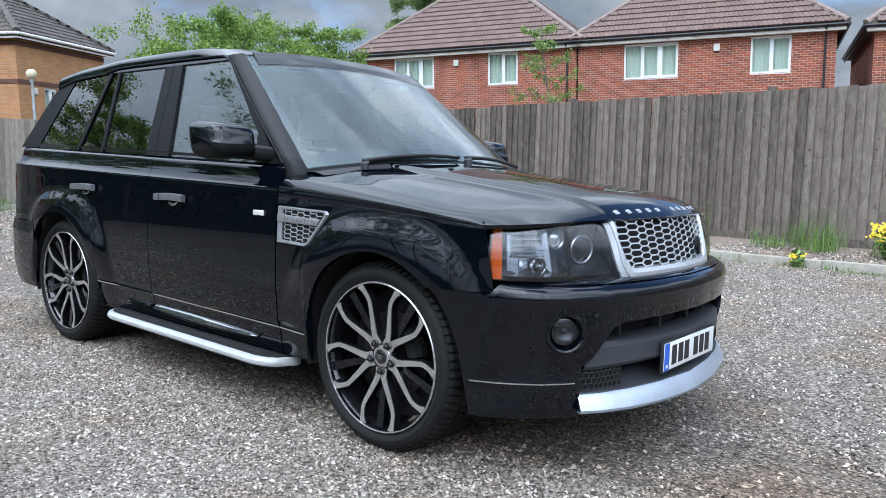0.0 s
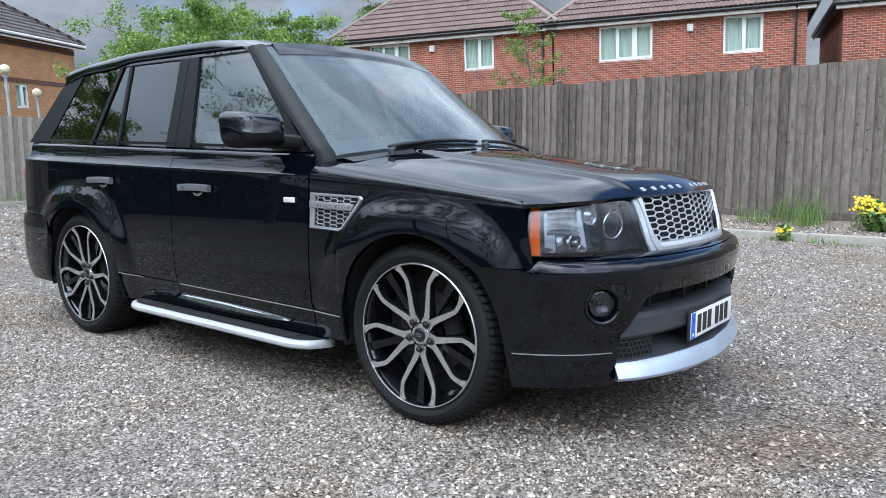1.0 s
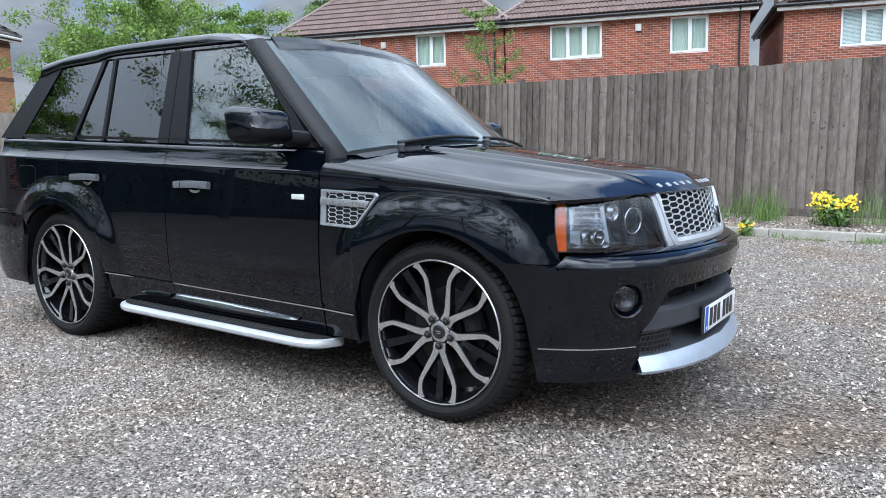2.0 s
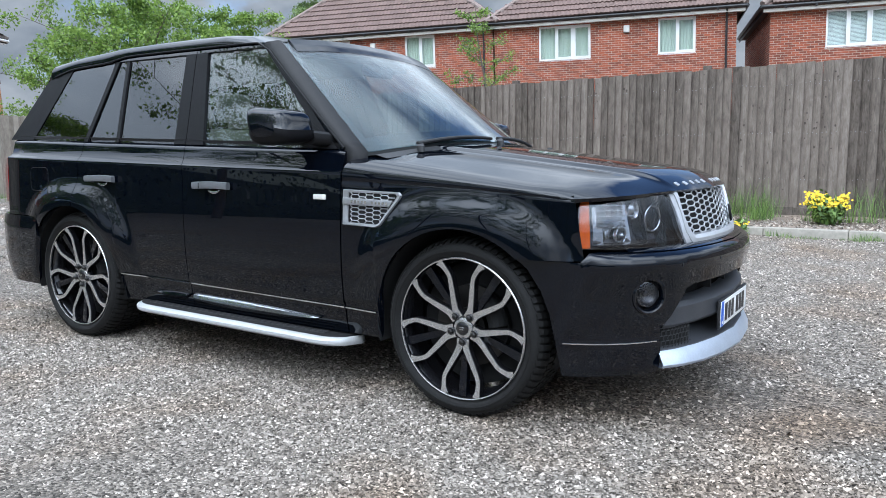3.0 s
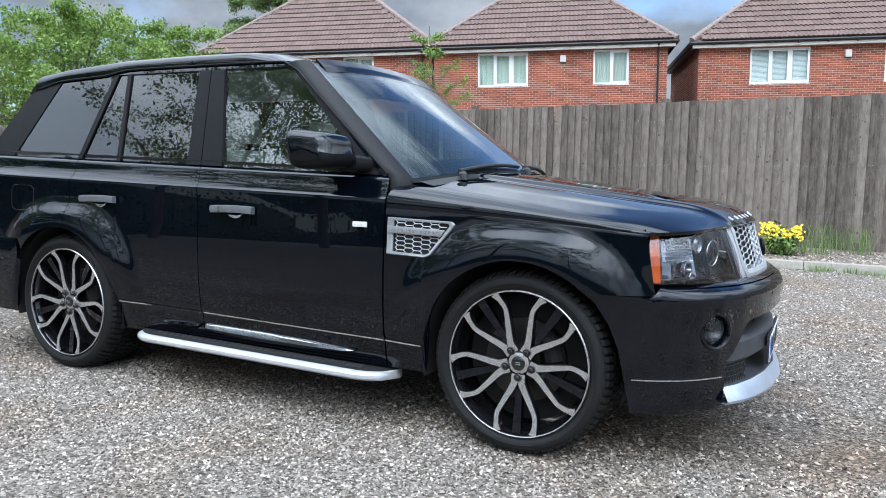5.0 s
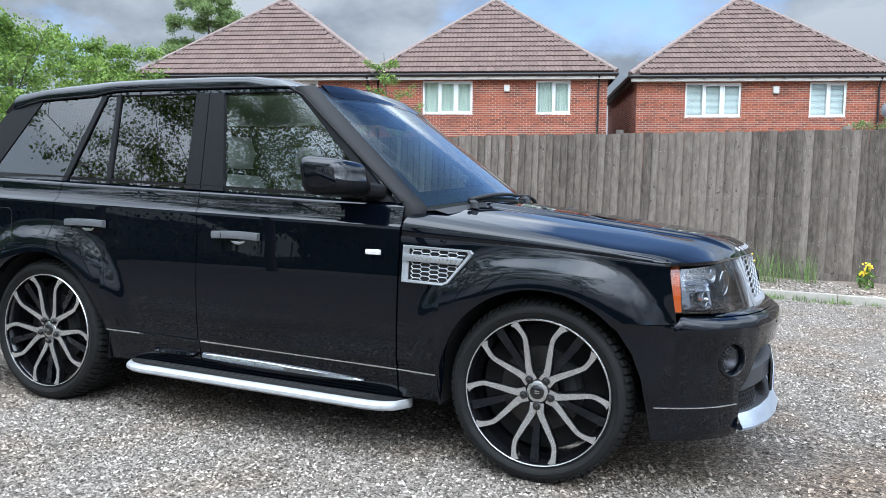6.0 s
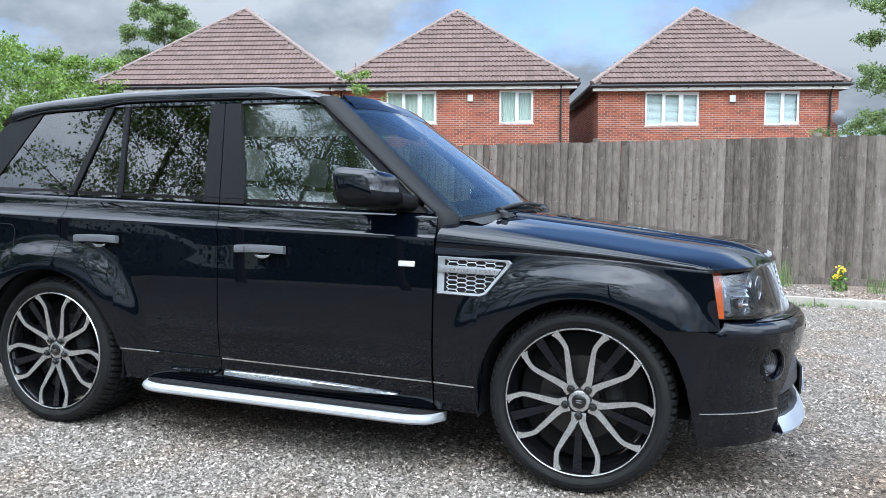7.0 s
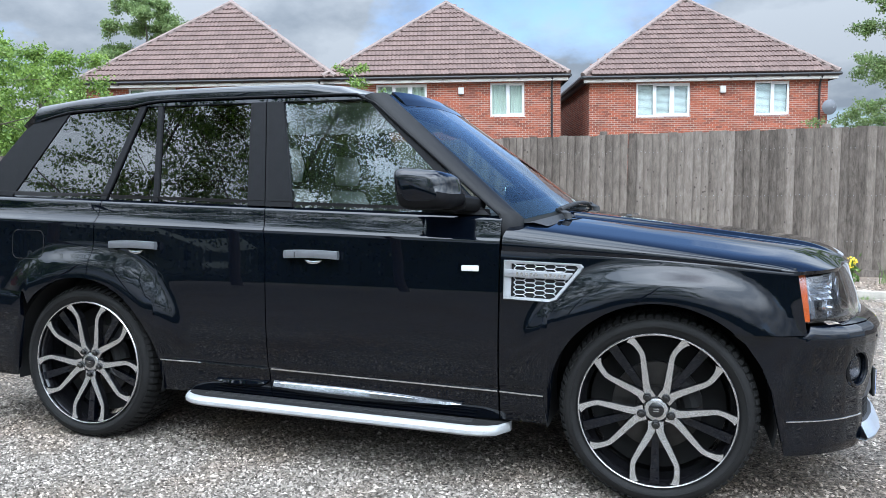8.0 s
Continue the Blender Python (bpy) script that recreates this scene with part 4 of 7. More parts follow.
def tuft(V, F, x, y, z, n, h, rng, spread=0.07):
    for _ in range(n):
        a, r = rng.uniform(0, 6.283), spread * rng.random() ** 0.5
        px, py = x + r * math.cos(a), y + r * math.sin(a)
        b = rng.uniform(0, 6.283)
        hh, bend, w = h * rng.uniform(0.45, 1.1), rng.uniform(0.15, 0.8), 0.0028
        dx, dy = math.cos(b), math.sin(b)
        i = len(V)
        V += [(px - dy * w, py + dx * w, z), (px + dy * w, py - dx * w, z), (px + dx * bend * hh * 0.4 + dy * w * 0.7, py + dy * bend * hh * 0.4 - dx * w * 0.7, z + hh * 0.6), (px + dx * bend * hh * 0.4 - dy * w * 0.7, py + dy * bend * hh * 0.4 + dx * w * 0.7, z + hh * 0.6), (px + dx * bend * hh, py + dy * bend * hh, z + hh)]
        F += [(i, i + 1, i + 2, i + 3), (i + 3, i + 2, i + 4)]


# ---- the car ----
WHEELBASE, HUB_Z, ARCH_R = 2.745, 0.385, 0.432
ARCHES = ((0.0, 0.385), (-WHEELBASE, 0.385))
# half-plan of the nose and of the tail at bumper height
NOSE_Y = [0.0, 0.26, 0.45, 0.60, 0.722, 0.80, 0.86, 0.905, 0.935, 0.952, 0.957]
NOSE_X = [0.925, 0.905, 0.868, 0.82, 0.754, 0.69, 0.62, 0.545, 0.47, 0.38, 0.28]
TAIL_Y = [0.0, 0.5, 0.72, 0.83, 0.89, 0.925, 0.945, 0.955]
TAIL_X = [-3.86, -3.83, -3.77, -3.70, -3.62, -3.52, -3.38, -3.13]


def curve(x, xs, ys):
    """Smooth curve through points, level outside them."""
    if x <= xs[0]:
        return ys[0]
    if x >= xs[-1]:
        return ys[-1]
    i = max(k for k in range(len(xs) - 1) if xs[k] <= x)
    def slope(k):
        if k == 0 or k == len(xs) - 1:
            a, b = (0, 1) if k == 0 else (k - 1, k)
            return (ys[b] - ys[a]) / (xs[b] - xs[a])
        return (ys[k + 1] - ys[k - 1]) / (xs[k + 1] - xs[k - 1])
    h = xs[i + 1] - xs[i]
    t = (x - xs[i]) / h
    return (2 * t ** 3 - 3 * t * t + 1) * ys[i] + (t ** 3 - 2 * t * t + t) * h * slope(i) + (3 * t * t - 2 * t ** 3) * ys[i + 1] + (t ** 3 - t * t) * h * slope(i + 1)


def side_y(x, z):
    """Half-width of the flank at (x, z): near-upright doors, a shoulder crease, swollen wheel arches."""
    crease = 1.045 - 0.022 * (x + 0.64)
    if z < 0.43:
        y = float(np.interp(z, [0.25, 0.34, 0.43], [0.885, 0.908, 0.919]))
    elif z < crease - 0.004:
        y = curve(z, [0.43, 0.60, 0.80, 0.93, crease - 0.004], [0.930, 0.944, 0.945, 0.939, 0.9335])
    else:
        y = curve(z, [crease - 0.004, crease + 0.006, 1.12, 1.25], [0.9335, 0.923, 0.901, 0.868])
    shelf = belt_z(x) - z
    if x < -0.62 and shelf < 0.02:
        y -= 0.026 * (1 - max(0.0, shelf) / 0.02) ** 2
    plan = float(np.interp(-x, [-v for v in NOSE_X[5:]], NOSE_Y[5:])) if x > 0.28 else 0.957
    tail = float(np.interp(x, TAIL_X[2:], TAIL_Y[2:])) if x < -3.13 else 0.955
    y *= min(plan, tail, 0.955) / 0.955
    for cx, cz in ARCHES:
        r = math.hypot(x - cx, z - cz)
        low = 0.50 if x < cx else 0.40
        fade = 0.25 + 0.75 * float(smooth01((z - low) / 0.28))
        u = (0.612 - r) / 0.172
        u = min(1.0, 0.5 * (u + math.sqrt(u * u + 0.0036)))
        y += 0.046 * (1 - (1 - u) ** 2) * (1 if r < 0.70 else 0) * fade * float(smooth01((1.0 - z) / 0.12)) * (1 - 0.25 * float(smooth01((x - 0.16) / 0.22)))
    return y


def glass_y(x, z):
    """Half-width of the cabin sides: leaning in towards the roof, narrowing to the back."""
    return 0.872 - 0.31 * (z - 1.19) - 0.10 * (z - 1.19) ** 2 - 0.02 * max(0.0, -2.6 - x)


def roof_edge(x):
    """Lower edge of the roof panel: level over the doors, sweeping down to the rear side glass."""
    return curve(x, [-3.3, -3.18, -3.05, -2.85, -2.66, -2.55, -2.45, -1.5, -1.38, -1.2], [1.596, 1.632, 1.661, 1.672, 1.682, 1.700, 1.708, 1.708, 1.704, 1.704])


def arch_z(x, r=ARCH_R):
    for cx, cz in ARCHES:
        if abs(x - cx) < r:
            return cz + math.sqrt(r * r - (x - cx) ** 2)
    return 0.0


def belt_z(x):
    return 1.148 - 0.0265 * (x + 0.67)


def bonnet_z(x):
    return curve(x, [-0.64, -0.04, 0.25, 0.52], [1.012, 0.992, 0.974, 0.951])


def flank(xs, low, high, s, nv=26, shift=None, shoulder=False):
    """Rows for a side panel: columns at xs, from low(x) to high(x); s = -1 driver's side, +1 the other."""
    cols = []
    for x in xs:
        z0, z1 = low(x), high(x)
        if shoulder:
            c = 1.045 - 0.022 * (x + 0.64)
            zs = [z0 + (c - 0.016 - z0) * k / nv for k in range(nv + 1)] + [c - 0.008, c - 0.003, c + 0.003, c + 0.009, c + 0.03, c + 0.06, z1 - 0.03, z1 - 0.02, z1 - 0.013, z1 - 0.007, z1 - 0.003, z1]
        else:
            zs = [z0 + (z1 - z0) * k / nv for k in range(nv + 1)]
        col = []
        for z in zs:
            xx = x + (shift(x, z) if shift else 0.0)
            col.append((xx, s * side_y(xx, z), z))
        cols.append(col)
    return [list(r) for r in zip(*cols)]


def on_side(s, x, z, out=0.0):
    return Vector((x, s * (side_y(x, z) + out), z))


def on_glass(s, x, z, out=0.0):
    return Vector((x, s * (glass_y(x, z) + out), z))


def poly_side(s, outline, depth, surf=on_glass, out=0.0):
    pts = [surf(s, x, z, out) for x, z in outline]
    return slab(pts, (0, -s * depth, 0))


def shut_x(z):
    """The gap between the doors leans back a little as it climbs."""
    return float(np.interp(z, [0.28, 1.0, 1.19, 1.66], [-1.722, -1.738, -1.772, -1.862]))


def side_panels(car, s):
    G = 0.0025
    # front wing, from the door gap to the lamp, over the arch
    xs = span(-0.635, -ARCH_R - 0.001, 8) + span(-ARCH_R + 0.001, 0.30, 40) + span(0.305, 0.492, 8)
    def wing_low(x):
        if x < -ARCH_R:
            return 0.285
        return max(arch_z(x), 0.712 if x > 0.26 else 0.0)
    rows = flank(xs, wing_low, lambda x: bonnet_z(x) - 0.007, s, 40, lambda x, z: min(1.0, max(0.0, (x - 0.30) / 0.19)) * (0.006 + max(0.0, 0.953 - z) * 0.17))
    rows.append([(x, y - s * 0.009, z + 0.0015) for x, y, z in rows[-1]])
    rows[-2] = [(x, y - s * 0.0012, z - 0.001) for x, y, z in rows[-2]]
    wing = part("front_wing", shell(rows, 0.02, (-0.2, 0, 0.7)), PAINT, car)
    # front door
    def fd_shift(x, z):
        k = (-0.64 - x) / 1.09
        return k * (shut_x(z) + G + 1.73)
    xs = [-0.64 - G - (1.09 - G) * i / 40 for i in range(41)]
    fdoor = part("front_door", shell(flank(xs, lambda x: 0.282, lambda x: belt_z(x), s, 34, fd_shift, True), 0.02, (-1.2, 0, 0.7)), PAINT, car, "glossy black front door")
    # rear door, its lower back edge following the arch
    def rd_shift(x, z):
        k = (x + 2.69) / 0.96
        return k * (shut_x(z) - G + 1.73)
    xs = span(-1.73, -WHEELBASE + ARCH_R + 0.001, 26) + span(-WHEELBASE + ARCH_R - 0.001, -2.69, 20)
    rdoor = part("rear_door", shell(flank(xs, lambda x: max(0.282, arch_z(x, ARCH_R + 0.0)), belt_z, s, 34, rd_shift, True), 0.02, (-2.2, 0, 0.7)), PAINT, car, "glossy black rear door")
    # rear quarter, over the arch to the tail lamp
    xs = span(-2.69 - 2 * G, -WHEELBASE - 0.36, 22) + span(-3.11, -3.51, 14)
    quarter = part("rear_quarter", shell(flank(xs, lambda x: max(arch_z(x), 0.735 if x < -3.08 else 0), belt_z, s, 40, None, True), 0.02, (-3.0, 0, 0.7)), PAINT, car)
    # thin bright edge along the bottom of the doors, and the skirt below
    for panel, x0, x1 in ((wing, -0.637, -0.45), (fdoor, -0.645, -1.715), (rdoor, -1.74, -2.30)):
        rows = []
        for x in span(x0, x1, 20):
            z = 0.410 + 0.0165 * (-0.66 - x)
            rows.append([on_side(s, x, z - 0.004, 0.001), on_side(s, x, z - 0.0035, 0.006), on_side(s, x, z + 0.0025, 0.006), on_side(s, x, z + 0.004, 0.0005)])
        bm = bmesh.new()
        grid(bm, rows)
        part("trim_edge", bm, CHROME, panel, "thin bright moulding edge")
    for panel, xs, tops, feet, mat in ((fdoor, (-0.80, -0.86, -1.09, -1.36, -1.60, -1.702), (0.344, 0.347, 0.357, 0.365, 0.369, 0.371), (0.338, 0.322, 0.310, 0.308, 0.321, 0.330), POLISHED), (rdoor, (-1.735, -1.77, -1.85, -1.95, -2.01), (0.365, 0.366, 0.366, 0.363, 0.360), (0.358, 0.338, 0.331, 0.333, 0.354), PAINT)):
        rows = []
        for x in span(xs[0], xs[-1], 28):
            zt, zb = (float(np.interp(-x, [-v for v in xs], q)) for q in (tops, feet))
            h = zt - zb
            rows.append([on_side(s, x, zb - 0.002, 0.0), on_side(s, x, zb + 0.12 * h, 0.013), on_side(s, x, zb + 0.45 * h, 0.020), on_side(s, x, zb + 0.85 * h, 0.014), on_side(s, x, zt, 0.006), on_side(s, x, zt + 0.003, -0.002)])
        bm = bmesh.new()
        grid(bm, rows)
        part("door_moulding", bm, mat, panel, "polished moulding at the foot of the door")
    # handles: bar standing off the door; a chrome crescent paints the cup's glint
    for panel, x0, x1, z in ((fdoor, -1.625, -1.362, 0.962), (rdoor, -2.575, -2.312, 0.982)):
        cx = (x0 + x1) / 2
        bm = bmesh.new()
        rows = []
        for a in span(200, 340, 10):
            ca, sa = math.cos(radians(a)), math.sin(radians(a))
            w = 0.014 * math.sin(math.pi * (a - 200) / 140) ** 0.6
            rows.append([on_side(s, cx + 0.046 * ca, z - 0.014 + 0.028 * sa, 0.0008), on_side(s, cx + 0.046 * ca, z - 0.014 + 0.028 * sa + w * 0.5, 0.0022), on_side(s, cx + 0.046 * ca, z - 0.014 + 0.028 * sa + w, 0.0008)])
        grid(bm, rows)
        part("cup_glint", bm, CHROME, panel, "bright crescent put in as the glint of the shallow handle cup")
        rows = []
        for x in span(x0, x1, 12):
            e = 0.004 * math.sin(math.pi * (x - x0) / (x1 - x0))
            p = on_side(s, x, z)
            rows.append([(x, p.y + s * a, z + b + e) for a, b in ((0.012, -0.0185), (0.033, -0.0165), (0.037, 0.0), (0.033, 0.0165), (0.012, 0.0185), (0.008, 0.0))])
        bm = bmesh.new()
        v = grid(bm, rows, close_u=True)
        bm.faces.new(v[0]); bm.faces.new(v[-1])
        handle = part("door_handle", bm, HANDLE, panel, "dark grey pull handle")
        if panel is fdoor:
            part("key_cap", box((x0 + 0.055, on_side(s, x0, z).y + s * 0.0365 - 0.002, z - 0.013), (x0 + 0.058, on_side(s, x0, z).y + s * 0.0365 + 0.002, z + 0.013)), MATTE, handle)
    # marker lamp
    p = on_side(s, -0.765, 0.926)
    part("side_marker", box((-0.803, min(p.y, p.y + s * 0.009), 0.9135), (-0.727, max(p.y, p.y + s * 0.009), 0.9385), 0.004), WHITELENS, fdoor, "small white side marker lamp")
    # fuel flap: rounded outline groove
    if s < 0:
        cx, cz, hw, hh, r = -3.10, 0.97, 0.10, 0.072, 0.035
        pts = []
        for qx, qz, a0 in ((1, 1, 0), (-1, 1, 90), (-1, -1, 180), (1, -1, 270)):
            for k in range(5):
                a = radians(a0 + 22.5 * k)
                pts.append((cx + qx * (hw - r) + r * math.cos(a), cz + qz * (hh - r) + r * math.sin(a)))
        pts.append(pts[0])
        part("fuel_flap", tube([on_side(s, x, z, -0.0012) for x, z in pts], 0.0026, 6), DARK, quarter, "rounded fuel flap outline")
    # silver wing vent
    build_wing_vent(wing, s)
    # ---- cabin side ----
    # rubber along the foot of the windows
    for panel, x0, x1 in ((fdoor, -0.70, -1.75), (rdoor, -1.765, -2.655), (quarter, -2.67, -3.46)):
        rows = [[(x, s * (side_y(x, belt_z(x)) + 0.001), belt_z(x) - 0.004), (x, s * (side_y(x, belt_z(x)) + 0.002), belt_z(x) + 0.010), (x, s * (glass_y(x, belt_z(x)) - 0.004), belt_z(x) + 0.026), (x, s * (glass_y(x, belt_z(x)) - 0.03), belt_z(x) + 0.004)] for x in span(x0, x1, 14)]
        bm = bmesh.new()
        grid(bm, rows, close_u=True)
        part("window_seal", bm, MATTE, panel)
    top = 1.678
    # panes
    def pane(name, outline, mat, parent, out, label):
        part(name, poly_side(s, outline, 0.004, out=out), mat, parent, label).visible_shadow = False
    pane("window_pane", [(-1.66, belt_z(-1.66)), (-0.80, belt_z(-0.80)), (-0.86, 1.245), (-1.345, top), (-1.785, top)], CLEAR, fdoor, -0.010, "lightly tinted front door glass")
    pane("window_pane", [(-2.385, belt_z(-2.385)), (-1.855, belt_z(-1.855)), (-1.945, top), (-2.475, top)], TINT, rdoor, -0.010, "dark privacy glass")
    pane("quarter_light", [(-2.69, belt_z(-2.69)), (-2.375, belt_z(-2.375)), (-2.48, top), (-2.575, top)], TINT, rdoor, -0.010, "dark privacy glass")
    pane("rear_side_glass", [(-3.285, belt_z(-3.285)), (-2.715, belt_z(-2.715)), (-2.597, top), (-3.04, top - 0.012)], TINT, quarter, -0.002, "dark privacy glass")
    # door frames and pillars
    def bar(name, outline, parent, mat=SATIN, depth=0.035, out=0.0, label=""):
        return part(name, poly_side(s, outline, depth, out=out), mat, parent, label, smooth=False)
    bar("door_pillar", [(-1.772 + G, belt_z(-1.77)), (-1.632, belt_z(-1.63)), (-1.775, top + 0.004), (-1.866 + G, top + 0.004)], fdoor, out=0.002, label="satin black pillar cover")
    bar("door_pillar", [(-1.866, belt_z(-1.87)), (-1.772 - G, belt_z(-1.77)), (-1.866 - G, top + 0.004), (-1.951, top + 0.004)], rdoor, out=0.002, label="satin black pillar cover")
    bar("window_divider", [(-2.394, belt_z(-2.39)), (-2.366, belt_z(-2.37)), (-2.463, top), (-2.491, top)], rdoor)
    bar("door_frame", [(-2.712, belt_z(-2.71)), (-2.676, belt_z(-2.68)), (-2.564, top + 0.004), (-2.60, top + 0.004)], rdoor)
    bar("door_frame", [(-1.866 - G, top + 0.004), (-2.60, top + 0.004), (-2.575, top + 0.026), (-2.50, top + 0.034), (-1.866 - G, top + 0.036)], rdoor, PAINT)
    bar("door_frame", [(-1.345, top + 0.004), (-1.866 + G, top + 0.004), (-1.866 + G, top + 0.036), (-1.36, top + 0.030)], fdoor, PAINT)
    bar("door_frame", [(-0.80, 1.19), (-0.735, 1.175), (-1.30, top + 0.020), (-1.36, top + 0.020)], fdoor)
    bar("mirror_sail", [(-0.86, belt_z(-0.86)), (-0.70, belt_z(-0.70)), (-0.745, 1.19), (-0.91, 1.285)], fdoor, PILLAR, label="black triangular mirror base")
    bar("rear_pillar", [(-3.56, belt_z(-3.5) - 0.002), (-3.282, belt_z(-3.28)), (-3.037, 1.668), (-3.12, 1.652), (-3.19, 1.634), (-3.26, 1.612), (-3.31, 1.575)], quarter, SATIN, 0.05, 0.003, "satin black rear pillar")
    # windscreen pillar: from the door edge round to the glass
    rows = []
    for k in [-1.0] + span(0.0, 1.015, 15):
        drop, k = (0.09, 0.0) if k < 0 else (0.0, k)
        a = Vector((-0.655 - 0.685 * k, s * (glass_y(-0.655 - 0.685 * k, 1.15 + 0.545 * k) + 0.003), 1.15 + 0.545 * k))
        c = Vector((-0.56 - 0.68 * k, s * (0.832 - 0.165 * k), 1.136 + 0.566 * k))
        mid = a.lerp(c, 0.45) + Vector((0.012, s * 0.011, 0.006)) * (1 - 0.5 * k)
        rows.append([a, a.lerp(mid, 0.5) + Vector((0.003, s * 0.004, 0.002)), mid, mid.lerp(c, 0.55) + Vector((0.004, s * 0.002, 0.003)), c])
        rows[-1] = [q - Vector((0, 0, drop)) for q in rows[-1]]
    part("windscreen_pillar", shell(rows, 0.03, (-1.5, 0, 1.2)), PILLAR, car, "satin black windscreen pillar", sharp=60)
    # dark drip moulding along the roof edge and down the pillar
    pts = [(x, s * (glass_y(x, roof_edge(x)) + 0.007), roof_edge(x) + 0.001) for x in (-3.22, -3.15, -3.05, -2.95, -2.85, -2.75, -2.66, -2.60, -2.55, -2.5, -2.4, -2.2, -2.0, -1.8, -1.6, -1.46, -1.39)]
    pts += [(-0.655 - 0.685 * k, s * (glass_y(-0.655 - 0.685 * k, 1.15 + 0.545 * k) + 0.008), 1.152 + 0.545 * k) for k in span(0.93, 0.0, 10)]
    part("drip_moulding", tube(pts, 0.0055, 8), SATIN, car, "black moulding along the roof edge")
    # door mirror
    build_mirror(fdoor, s)
    # running board
    build_step(car, s)
    # inner arch linings with shade as near-black, and dark flank behind the gaps
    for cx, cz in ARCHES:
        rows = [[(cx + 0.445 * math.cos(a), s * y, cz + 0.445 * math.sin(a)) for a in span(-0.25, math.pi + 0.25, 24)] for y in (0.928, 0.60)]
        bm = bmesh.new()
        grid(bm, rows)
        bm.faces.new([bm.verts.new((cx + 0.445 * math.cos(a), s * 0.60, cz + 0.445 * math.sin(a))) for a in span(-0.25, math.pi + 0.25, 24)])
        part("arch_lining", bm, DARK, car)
    return fdoor


def build_wing_vent(wing, s):
    """Silver framed vent with a honeycomb and a name bar."""
    x0, x1, zt, zb = -0.622, -0.292, 0.966, 0.802
    out = [(x0, zb), (-0.425, zb - 0.004), (-0.395, zb + 0.008), (-0.30, zt - 0.035), (x1, zt - 0.02), (-0.305, zt - 0.008), (x0, zt)]
    cx, cz = -0.48, 0.888
    inner = [(x0 + 0.034, zb + 0.014), (-0.428, zb + 0.010), (-0.406, zb + 0.018), (-0.320, zt - 0.034), (-0.315, zt - 0.025), (-0.323, zt - 0.016), (x0 + 0.034, zt - 0.014)]
    bm = bmesh.new()
    lift = [on_side(s, x, z, 0.0) for x, z in out], [on_side(s, x, z, 0.010) for x, z in [(cx + (x - cx) * 0.97, cz + (z - cz) * 0.95) for x, z in out]], [on_side(s, x, z, 0.008) for x, z in inner], [on_side(s, x, z, 0.0012) for x, z in inner]
    grid(bm, lift, close_u=True)
    vent = part("wing_vent", bm, VENTSILVER, wing, "silver framed side vent with honeycomb mesh")
    # backing carries the shade of the vent in its colour
    part("vent_back", slab([on_side(s, x, z, 0.0008) for x, z in inner], (0, -s * 0.001, 0)), DARK, vent)
    bm = bmesh.new()
    inside = lambda x, z: (x0 + 0.036 < x < -0.325) and (zb + 0.014 < z < zt - 0.016) and (z > zb + 0.03 + (x + 0.412) * 1.15 - 0.012)
    hr, ch = 0.0275, 0.0195
    for r in range(20):
        z = zb + 0.004 + r * ch / 2
        for c in range(6):
            x = x0 + 0.03 + c * 3 * hr + 1.5 * hr * (r % 2)
            hexp = [(x - hr * 0.55, z + ch * 0.5), (x + hr * 0.55, z + ch * 0.5), (x + hr * 0.95, z), (x + hr * 0.55, z - ch * 0.5)]
            for p, q in zip(hexp, hexp[1:]):
                mx, mz = (p[0] + q[0]) / 2, (p[1] + q[1]) / 2
                if inside(mx, mz):
                    add_tube(bm, [on_side(s, *p, 0.0045), on_side(s, *q, 0.0045)], 0.0022, 5)
    part("honeycomb", bm, VENTSILVER, vent)
    zc = 0.912
    pts = [on_side(s, x, z, 0.007) for x, z in ((x0 + 0.005, zc - 0.015), (-0.352, zc - 0.019), (-0.335, zc + 0.009), (x0 + 0.005, zc + 0.017))]
    barp = part("vent_bar", slab(pts, (0, s * 0.008, 0), 0.002), VENTSILVER, vent, "silver bar with raised marks")
    bm = bmesh.new()
    for k in range(11):
        if k == 5:
            continue
        x = x0 + 0.055 + k * 0.0195
        y = on_side(s, x, zc, 0.0152).y
        add_box(bm, (x, min(y, y + s * 0.0015), zc - 0.008 - 0.0004 * k), (x + 0.011, max(y, y + s * 0.0015), zc + 0.006 - 0.0004 * k))
    part("bar_mark", bm, ALLOY, barp)["kind"] = "stuff"


def rounded_block(sections, n=20, e=3.2):
    """Closed body from superellipse sections: (centre, half-width vector, half-height vector)."""
    rows = []
    for c, u, v in sections:
        c, u, v = Vector(c), Vector(u), Vector(v)
        row = []
        for i in range(n):
            a = 2 * math.pi * i / n
            ca, sa = math.cos(a), math.sin(a)
            row.append(c + u * (math.copysign(abs(ca) ** (2 / e), ca)) + v * (math.copysign(abs(sa) ** (2 / e), sa)))
        rows.append(row)
    bm = bmesh.new()
    vs = grid(bm, rows, close_u=True)
    bm.faces.new(vs[0]); bm.faces.new(vs[-1])
    return bm


